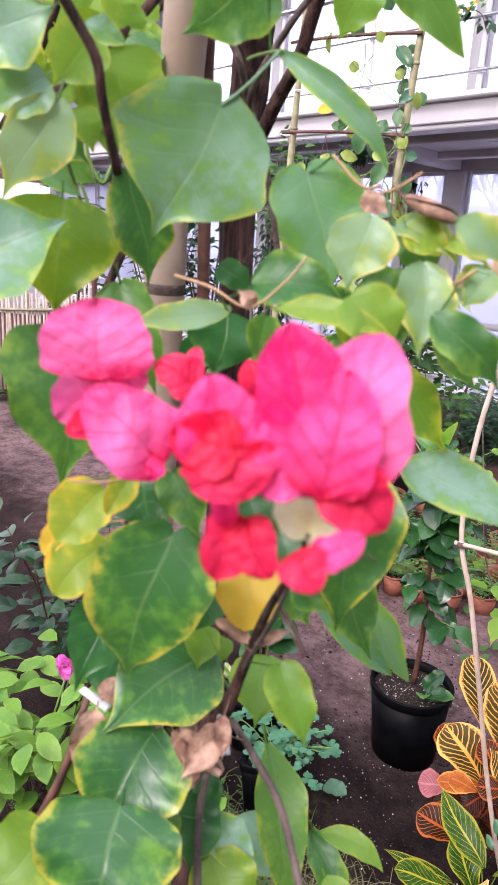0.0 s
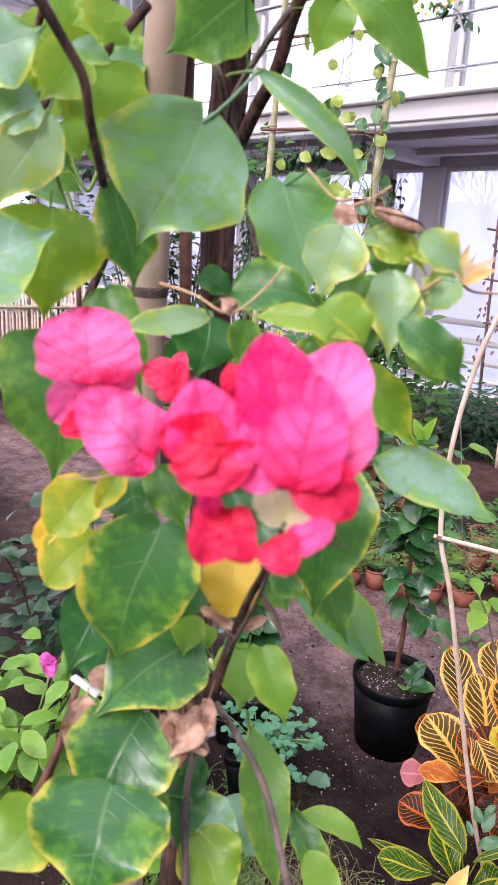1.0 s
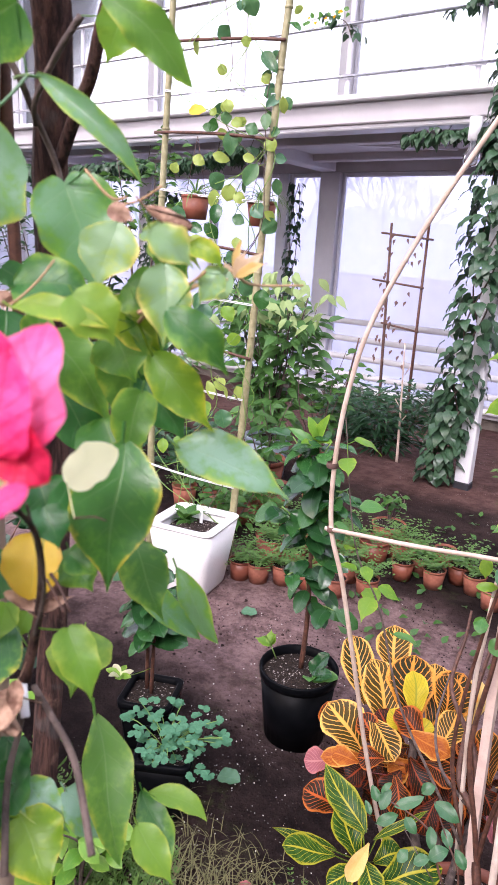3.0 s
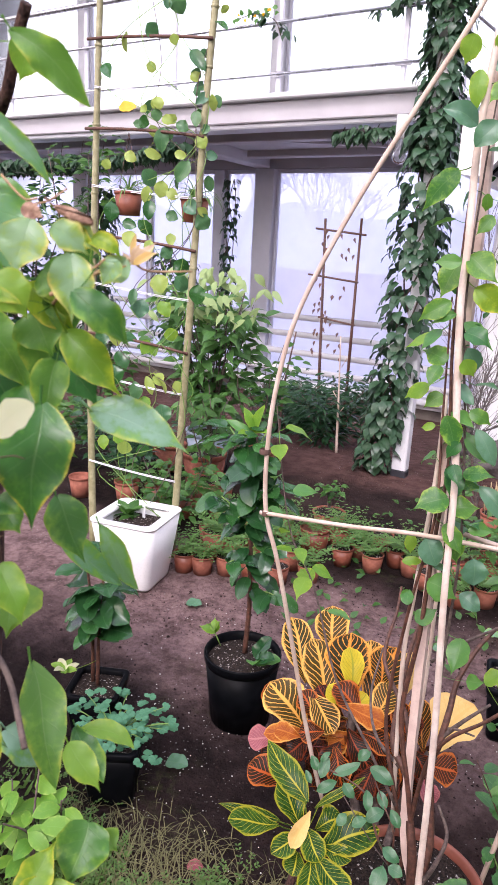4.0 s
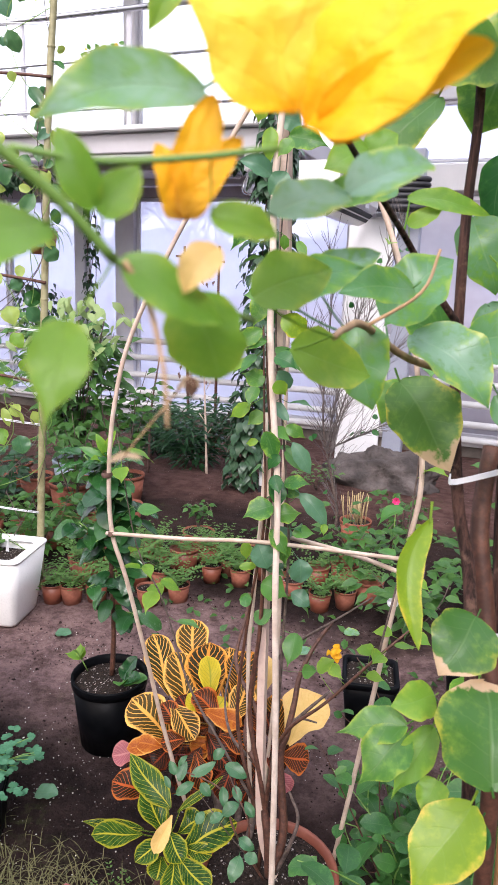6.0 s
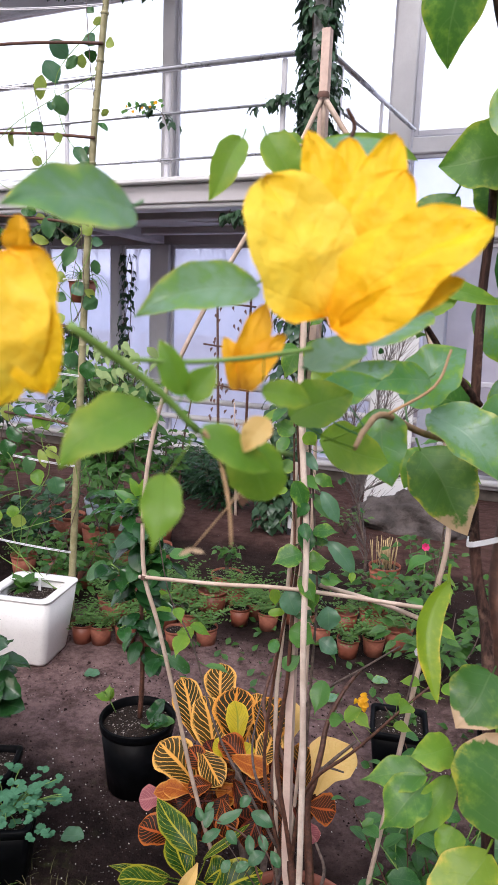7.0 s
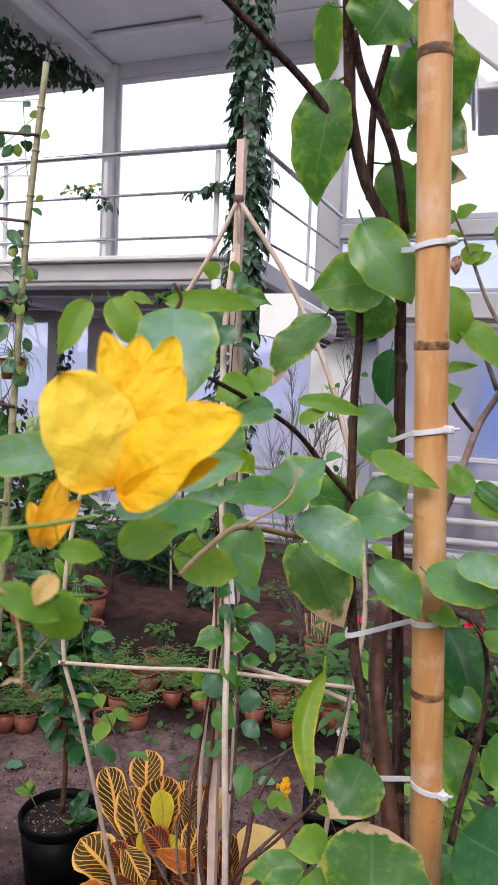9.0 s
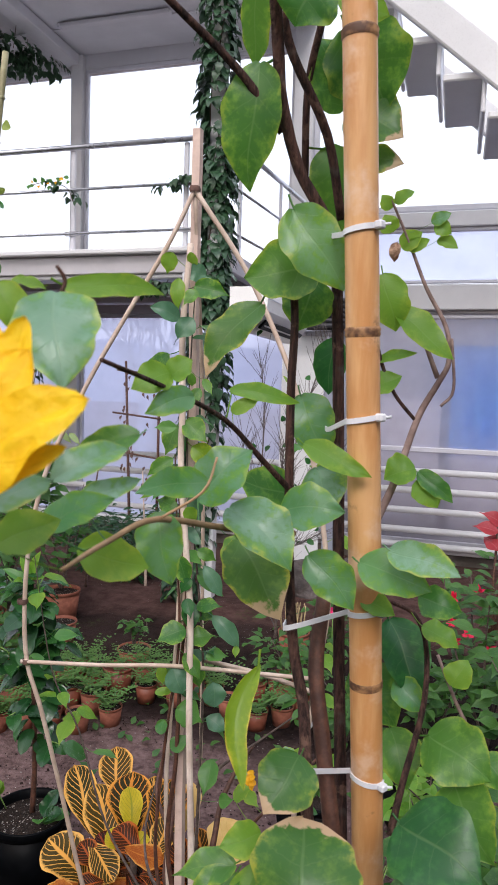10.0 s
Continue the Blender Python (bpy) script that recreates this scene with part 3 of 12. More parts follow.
def window(name, x0, x1, z0, z1, glass, y=WY, bar=0.05, label="white framed glass window of the plant house", rail=None):
    w = thing(name, ((x0 + x1) / 2, y, z0), label, "window", kind="structure")
    for a, b, c, d in ((x0, x0 + bar, z0, z1), (x1 - bar, x1, z0, z1), (x0 + bar, x1 - bar, z0, z0 + bar), (x0 + bar, x1 - bar, z1 - bar, z1)):
        part("window_frame", Geo().box(((a + b) / 2, y + 0.03, (c + d) / 2), (b - a - 0.002, 0.07, d - c - 0.002), b=0.008), FRAME, w, smooth=False)
    if rail:
        part("transom", Geo().box(((x0 + x1) / 2, y + 0.03, rail), (x1 - x0 - 2 * bar - 0.004, 0.06, 0.06), b=0.006), FRAME, w, smooth=False)
    p = part("pane", Geo().box(((x0 + x1) / 2, y + 0.04, (z0 + z1) / 2), (x1 - x0 - 2 * bar, 0.006, z1 - z0 - 2 * bar)), glass, w, smooth=False)
    p.visible_shadow = False
    return w


def wall_piece(name, x0, x1, y0, y1, z0, z1, mat, label, bevel=0.01):
    return solo(name, Geo().box(((x0 + x1) / 2, (y0 + y1) / 2, (z0 + z1) / 2), (x1 - x0, y1 - y0, z1 - z0), b=bevel), mat, label, "wall", kind="structure", smooth=False)


def glass_sheet(name, pts, label):
    ob = solo(name, Geo().add(pts, [(0, 1, 2, 3)]), GLASS, label, "glazing", kind="structure", smooth=False)
    ob.visible_shadow = False


# window wall: foot, columns, spandrel at the height of the balcony, lintel under the roof
wall_piece("wall_foot", XL, XR, WY - 0.02, WY + 0.2, -0.62, -0.22, CONCRETE, "low damp concrete kerb under the window wall")
wall_piece("wall_spandrel", XL, XR, WY + 0.0, WY + 0.2, 2.66, 3.02, SLAB, "white painted beam between the two window storeys")
wall_piece("wall_lintel", XL, -1.35, WY + 0.0, WY + 0.2, 6.02, 6.3, SOFFIT, "white painted lintel above the upper windows")
wall_piece("wall_lintel", -1.35, XR, WY + 0.0, WY + 0.2, 7.5, 7.9, WHITE, "white painted lintel above the tall windows")
for i, x in enumerate((-15.2, -11.8, -8.3, -4.82)):
    wall_piece("column", x - 0.15, x + 0.15, WY - 0.08, WY + 0.12, -0.5, 2.66, FRAME, "grey white steel column of the window wall")
    wall_piece("column", x + 0.0, x + 0.18, WY - 0.08, WY + 0.12, 3.02, 6.2, WHITE, "slim white steel column between the upper windows")
wall_piece("column", -1.62, -1.36, WY - 0.1, WY + 0.14, -0.5, 7.9, WHITE, "white steel corner column beside the balcony rail")
wall_piece("column", 2.1, 2.3, WY - 0.06, WY + 0.14, -0.5, 7.9, WHITE, "white steel column of the window wall")
wall_piece("column", 5.6, 5.8, WY - 0.06, WY + 0.14, -0.5, 7.9, WHITE, "white steel column of the window wall")
for a, b in ((-15.05, -13.5), (-13.46, -11.95), (-11.65, -10.1), (-10.06, -8.45), (-8.15, -6.92), (-6.88, -5.66), (-5.5, -4.97)):
    window("window_lower", a, b, -0.2, 2.66, FOGGED, label="damp fogged lower window in a grey frame")
window("window_lower", -4.67, -1.62, -0.2, 2.66, FOGGED, label="wide damp fogged lower window in a grey frame")
wall_piece("mullion", -5.655, -5.505, WY - 0.05, WY + 0.1, -0.22, 2.66, FRAME, "dark grey window mullion")
for a, b in ((-15.02, -11.8), (-11.62, -8.3), (-8.12, -4.82), (-4.64, -1.62)):
    window("window_upper", a, b, 3.02, 6.02, GLASS, label="large clear upper window above the balcony")
# the taller bays beside the balcony: ledges, windows, a shaded room behind the lower panes
for a, b in ((-1.36, 2.1), (2.3, 5.6)):
    window("window_tall", a, b, 3.9, 7.5, GLASS, label="tall clear window with a white frame", bar=0.07)
    wall_piece("ledge", a, b, WY - 0.05, WY + 0.12, 3.70, 3.88, WHITE, "white painted horizontal ledge under the tall window")
    window("window_middle", a, b, 3.03, 3.69, FOGGED, label="low fogged window strip between two ledges", bar=0.04)
    wall_piece("ledge", a, b, WY - 0.09, WY - 0.005, 2.70, 3.0, WHITE, "white painted stepped ledge")
    window("window_lower", a, b, -0.2, 2.65, DUSKGLASS, label="lower window with a dim store room behind it", rail=0.98)
# store room behind the right lower panes
wall_piece("store_back", -1.3, 5.6, WY + 1.6, WY + 1.7, -0.5, 2.9, CURTAIN, "beige back wall of the store room")
# glass roof out of view, added so daylight reaches the store room
glass_sheet("store_roof", [(-1.5, WY + 0.21, 2.95), (5.8, WY + 0.21, 2.95), (5.8, WY + 1.8, 2.9), (-1.5, WY + 1.8, 2.9)], "unseen glass roof added to let daylight into the store room")
wall_piece("store_side", -1.5, -1.4, WY + 0.21, WY + 1.8, -0.5, 2.9, CURTAIN, "side wall of the store room")
wall_piece("store_side", 5.7, 5.8, WY + 0.21, WY + 1.8, -0.5, 2.9, CURTAIN, "side wall of the store room")
g = Geo()
n = 40
for i in range(n + 1):
    for k in range(9):
        x = 0.47 + 1.5 * i / n
        g.v.append((x, WY + 0.42 + 0.06 * math.sin(i * 1.1 + 0.4 * k) + 0.035 * math.sin(i * 2.7 + k), 0.95 + 1.35 * k / 8))
        g.uv.append((0.5, 0.5))
g.f += [(i * 9 + k, (i + 1) * 9 + k, (i + 1) * 9 + k + 1, i * 9 + k + 1) for i in range(n) for k in range(8)]
solo("tarpaulin", g, TARP, "creased blue tarpaulin hanging behind the window", "tarpaulin")
solo("storage_box", Geo().box((1.2, WY + 0.45, 0.2275), (1.4, 0.3, 1.455), b=0.02), CURTAIN, "beige crate under the tarpaulin", "crate", smooth=False)
solo("storage_box", Geo().box((-0.1, WY + 0.75, 0.75), (0.9, 0.5, 1.7), b=0.02), CURTAIN, "beige cupboard in the store room", "cupboard", smooth=False)

# heating pipes along the wall
for k, z in enumerate((0.72, 0.485, 0.235, -0.01, -0.2)):
    for x0, x1 in ((XL, -1.6), (-1.58, XR)):
        p = thing("heating_pipe", (x0, WY - 0.16, z), "white enamelled heating pipe along the window wall", "pipe", "heating pipes")
        part("pipe", Geo().tube([(x0, WY - 0.16, z), (x1, WY - 0.16, z)], 0.042, 12), PIPE, p)
        for i in range(int((x1 - x0) / 2.4)):
            x = x0 + 1.2 + 2.4 * i
            part("bracket", Geo().box((x, WY - 0.1, z - 0.05), (0.04, 0.14, 0.03), b=0.005), WHITE, p, smooth=False)
wall_piece("skirting", XL, XR, WY - 0.1, WY - 0.02, -0.3, -0.235, PIPE, "white skirting sheet below the pipes")

# balcony: slab with a stepped edge, beams under it
BF, BX = 6.15, -1.6
b = thing("balcony", (-8, 7.5, 2.72), "white painted balcony slab with a stepped steel edge", "balcony", kind="structure")
part("deck", Geo().box(((XL + BX) / 2, (BF + 0.06 + WY) / 2, 2.86), (BX - XL, WY - BF - 0.08, 0.13), b=0.01), SLAB, b, smooth=False)
part("edge_top", Geo().box(((XL + BX) / 2 + 0.03, BF - 0.01, 2.935), (BX - XL + 0.1, 0.16, 0.05), b=0.012), WHITE, b, "bright white edge strip", smooth=False)
part("fascia", Geo().box(((XL + BX) / 2, BF + 0.05, 2.82), (BX - XL, 0.1, 0.176), b=0.01), SLAB, b, smooth=False)
part("edge_low", Geo().box(((XL + BX) / 2, BF + 0.16, 2.715), (BX - XL, 0.24, 0.05), b=0.012), SOFFIT, b, smooth=False)
part("side_edge", Geo().box((BX + 0.03, (BF + WY) / 2, 2.84), (0.09, WY - BF - 0.2, 0.2), b=0.012), SLAB, b, smooth=False)
for x in (-15.2, -11.8, -8.3, -4.82):
    part("beam", Geo().box((x, (BF + WY) / 2 + 0.1, 2.74), (0.22, WY - BF - 0.45, 0.16), b=0.012), SLAB, b, smooth=False)
for y in (7.1, 8.25):
    part("beam", Geo().box(((XL + BX) / 2, y, 2.76), (BX - XL - 0.1, 0.16, 0.09), b=0.012), SLAB, b, smooth=False)
for x in (-10.2, -6.6, -3.4):
    part("brace", Geo().box((x, 7.6, 2.77), (1.5, 0.05, 0.035), pose(0, 0, 0, 0, 0, 30).to_3x3().to_4x4(), b=0.008), SOFFIT, b, smooth=False)

# railing: posts, handrail and two thinner rails, along the edge and back to the wall
r = thing("balcony_railing", (-8, BF, 2.96), "steel balcony railing with a handrail and two thin rails", "railing", kind="structure")
for z, rad, name in ((3.95, 0.026, "handrail"), (3.55, 0.014, "rail"), (3.13, 0.014, "rail")):
    part(name, Geo().tube([(XL, BF, z), (BX, BF, z)], rad, 10), STEEL, r)
    part(name, Geo().tube([(BX + 0.02, BF + 0.03, z), (BX + 0.02 + 0.26, WY - 0.12, z)], rad, 10), STEEL, r)
post_x = [-3.17 + 1.19 * k for k in range(-11, 2)]
for x in post_x:
    q = part("post", Geo().box((x, BF + 0.035, 3.44), (0.05, 0.03, 0.98), b=0.008), FRAME, r, smooth=False)
    part("clamp", Geo().box((x, BF + 0.01, 3.13), (0.15, 0.02, 0.045), b=0.006), STEEL, q, smooth=False)
    part("clamp", Geo().box((x + 0.04, BF + 0.012, 3.55), (0.05, 0.025, 0.04), b=0.006), STEEL, q, smooth=False)
for k in (0.12, 0.55, 0.97):
    part("post", Geo().box((BX + 0.02 + 0.26 * k, BF + 0.03 + (WY - BF - 0.15) * k, 3.44), (0.03, 0.05, 0.98), b=0.008), FRAME, r, smooth=False)

# ceiling over the balcony, with sheet joints and a lamp track
g = Geo().box(((XL - 1.35) / 2, 7.0, 6.26), (-1.35 - XL, 3.8, 0.08), b=0.01)
for y in (5.9, 7.1, 8.2):
    g.box(((XL - 1.35) / 2, y, 6.212), (-1.45 - XL, 0.05, 0.018))
for x in (-15.2, -11.8, -8.3, -4.82):
    g.box((x, 7.0, 6.14), (0.24, 3.78, 0.14), b=0.012)
solo("ceiling", g, SOFFIT, "white sheet ceiling above the balcony", "ceiling", kind="structure", smooth=False)
lamp = thing("strip_lamp", (-3.9, 8.1, 6.17), "long white strip lamp under the ceiling, unlit", "lamp")
part("housing", Geo().box((-3.75, 8.06, 6.175), (1.5, 0.1, 0.05), b=0.012), SOFFIT, lamp, smooth=False)
part("end_cap", Geo().box((-4.52, 8.06, 6.175), (0.04, 0.105, 0.055), b=0.01), FRAME, lamp, smooth=False)

# glass roof and the other walls of the plant house, beyond the view
glass_sheet("roof_glazing", [(XL, YB, 7.6), (XR, YB, 7.6), (XR, 5.1, 7.95), (XL, 5.1, 7.95)], "glass roof panes of the plant house")
glass_sheet("roof_glazing", [(-1.35, 5.1, 7.95), (XR, 5.1, 7.95), (XR, WY, 7.9), (-1.35, WY, 7.9)], "glass roof panes of the plant house")
for i in range(9):
    x = XL + 0.1 + 2.72 * i
    wall_piece("rafter", x - 0.04, x + 0.04, YB, 5.1, 7.4, 7.55, WHITE, "white steel rafter of the glass roof")
wall_piece("roof_beam", XL, XR, 5.0, 5.15, 6.2, 7.9, WHITE, "white steel eaves beam")
# opaque back and east walls added out of view to shape the daylight
wall_piece("wall_back", XL, XR, YB - 0.15, YB, -0.1, 3.2, PLASTER, "unseen back wall added to cut daylight from behind")
glass_sheet("wall_back_glass", [(XL, YB, 3.2), (XR, YB, 3.2), (XR, YB, 7.6), (XL, YB, 7.6)], "unseen glazing above the added back wall, lets daylight in")
wall_piece("wall_east", XR - 0.08, XR + 0.08, YB, WY, -0.6, 7.8, PLASTER, "unseen east wall added to cut daylight from the side")
wall_piece("wall_west_foot", XL - 0.08, XL + 0.08, YB, WY, -0.6, 0.8, WHITE, "white painted low side wall")
glass_sheet("wall_west_glass", [(XL, YB, 0.8), (XL, WY, 0.8), (XL, WY, 7.9), (XL, YB, 7.7)], "glass side wall")

# staircase with closed white risers, above and beyond the bamboo cane
st = thing("staircase", (0.6, 5.2, 3.4), "white painted steel staircase seen from below", "staircase", kind="structure")
for y in (4.8, 5.7):
    a, c = V((-0.35, y, 4.62)), V((2.6, y, 2.05))
    d = (c - a)
    rot = Matrix.Rotation(math.atan2(-d.z, d.x), 4, "Y")
    part("stringer", Geo().box((a + c) / 2, (d.length, 0.06, 0.2), rot, b=0.01), WHITE, st, smooth=False)
for i in range(9):
    x, z = -0.1 + 0.29 * i, 4.22 - 0.253 * i
    q = part("tread", Geo().box((x, 5.25, z), (0.28, 0.82, 0.05), b=0.01), WHITE, st, smooth=False)
    part("riser", Geo().box((x + 0.12, 5.25, z - 0.13), (0.03, 0.82, 0.21), b=0.008), SOFFIT, q, smooth=False)

# board, steel post and wall unit right of the ivy post
wall_piece("pillar", -0.62, -0.44, 6.42, 6.56, -0.3, 2.75, PILLAR, "blue grey steel pillar beside the board")
solo("white_board", Geo().box((-0.86, 6.45, 1.02), (0.40, 0.05, 2.36), pose(0, 0, 0, 0, 0, 8).to_3x3().to_4x4(), b=0.006), BOARD, "tall white laminate board standing on the soil", "board", smooth=False)

ac = thing("air_conditioner", (-0.75, 4.85, 2.03), "long white air conditioner unit with a dark outlet slot", "air conditioner")
prof = [(-0.25, 0.02), (-0.25, 0.275), (-0.03, 0.275), (-0.008, 0.255), (0.0, 0.2), (-0.004, 0.125), (-0.03, 0.09), (-0.095, 0.02), (-0.14, 0.0)]
k = len(prof)
body = Geo().add([(-0.625 + x, y, 2.03 + z) for y in (4.25, 5.46) for x, z in prof], [tuple(range(k)), tuple(range(2 * k - 1, k - 1, -1))] + [(i, i + k, (i + 1) % k + k, (i + 1) % k) for i in range(k)])
part("body", body, WHITEPLASTIC, ac, smooth=False)
tilt = Matrix.Rotation(radians(-45), 4, "Y")
part("louvre", Geo().box((-0.678, 4.86, 2.078), (0.068, 1.06, 0.016), tilt), BLACKPLASTIC, ac, "dark air outlet slot", smooth=False)
part("vane", Geo().box((-0.672, 4.86, 2.072), (0.008, 1.0, 0.014), tilt), WHITEPLASTIC, ac, smooth=False)
part("display", Geo().box((-0.6265, 5.08, 2.145), (0.006, 0.1, 0.05)), FRAME, ac, smooth=False)
part("seam", Geo().box((-0.6255, 4.85, 2.235), (0.005, 1.18, 0.006)), FRAME, ac, smooth=False)
solo("wall_bracket", Geo().box((-0.86, 5.95, 2.2), (0.06, 1.0, 0.05), b=0.01), FRAME, "steel bracket between pillar and wall unit", "bracket", smooth=False)
solo("bracket_arm", Geo().box((-0.72, 6.44, 2.2), (0.34, 0.06, 0.05), b=0.01), FRAME, "short steel arm on the pillar", "bracket", smooth=False)
hose = thing("hose_coil", (-0.66, 6.2, 2.2), "coil of black ribbed hose on the pillar", "hose")
for i in range(6):
    pts = [(-0.62 + 0.24 * math.cos(a), 6.3 + 0.12 * math.sin(a), 2.25 + 0.045 * i) for a in [k * math.pi / 10 for k in range(21)]]
    part("loop", Geo().tube(pts, 0.023, 8, False), COIL, hose)
bulb = thing("hanging_bulb", (-1.87, 6.0, 2.3), "large clear bulb hanging under the balcony, unlit", "lamp")
part("socket", Geo().lathe([(0.0, 0.30), (0.05, 0.30), (0.05, 0.13), (0.028, 0.12), (0.0, 0.115)], (-1.87, 6.0, 2.4), 14), PIPE, bulb)
part("glass", Geo().lathe([(0.025, 0.12), (0.032, 0.08), (0.066, 0.02), (0.07, -0.02), (0.05, -0.06), (0.0, -0.075)], (-1.87, 6.0, 2.40), 16), BULB, bulb, "pale glass globe")
rk = bmesh.new()
bmesh.ops.create_icosphere(rk, subdivisions=5, radius=1)
for q in rk.verts:
    q.co *= 1 + 0.34 * noise.noise(q.co * 1.6) + 0.16 * noise.noise(q.co * 4) + 0.07 * noise.noise(q.co * 11)
    q.co = V((q.co.x * 0.5, q.co.y * 0.34, q.co.z * 0.27 + 0.05))
rk.verts.index_update()
g = Geo().add([q.co + V((-0.48, 6.0, ground_z(0, 6.0))) for q in rk.verts], [[q.index for q in f.verts] for f in rk.faces])
rk.free()
solo("boulder", g, ROCK, "grey weathered boulder beside the board", "rock")

# outside: bare trees and a rise beyond the windows, haze mixed into their colours
def bare_tree(x, y, h, seed):
    rnd = random.Random(seed)
    t = thing("bare_tree", (x, y, -0.6), "leafless tree outside the windows, haze painted into its colour", "tree", "trees outside")
    g = Geo()
    def grow(p, d, length, rad, depth):
        q = p + d * length
        g.tube([p, p.lerp(q, 0.5) + V((rnd.uniform(-1, 1), rnd.uniform(-1, 1), 0)) * length * 0.06, q], [rad, rad * 0.85, rad * 0.65], 5, False)
        if depth:
            for _ in range(rnd.choice((2, 3, 3))):
                e = (d + V((rnd.uniform(-1, 1), rnd.uniform(-1, 1), rnd.uniform(-0.2, 0.7))) * 0.75).normalized()
                grow(q, e, length * rnd.uniform(0.6, 0.82), rad * 0.6, depth - 1)
    grow(V((x, y, -0.6)), V((0.03, 0, 1)), h * 0.26, h * 0.03, 5)
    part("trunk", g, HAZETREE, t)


# bark and hill colours already lightened and blued by the haze
HAZETREE = plain("bark_with_haze_tint", (0.36, 0.38, 0.46), (0.44, 0.46, 0.54), 0.9, 3.0, 0, 0)
HAZEHILL = plain("hill_with_haze_tint", (0.30, 0.36, 0.50), (0.42, 0.48, 0.62), 1.0, 0.03, 0, 0)
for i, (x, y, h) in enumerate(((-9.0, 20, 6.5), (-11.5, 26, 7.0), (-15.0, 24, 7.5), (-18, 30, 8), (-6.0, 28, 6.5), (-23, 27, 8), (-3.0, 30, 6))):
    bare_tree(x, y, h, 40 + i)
g = Geo()
for i in range(81):
    x = -160 + 4 * i
    hgt = 7 + 3.0 * noise.noise(V((x * 0.05, 0, 7))) + 1.4 * noise.noise(V((x * 0.3, 0, 9)))
    g.v += [(x, 90, -1), (x, 90, hgt)]
    g.uv += [(0.5, 0.5)] * 2
g.f += [(2 * i, 2 * i + 2, 2 * i + 3, 2 * i + 1) for i in range(80)]
solo("backdrop", g, HAZEHILL, "wooded rise far outside, haze painted into its pale colour", "backdrop", kind="structure")


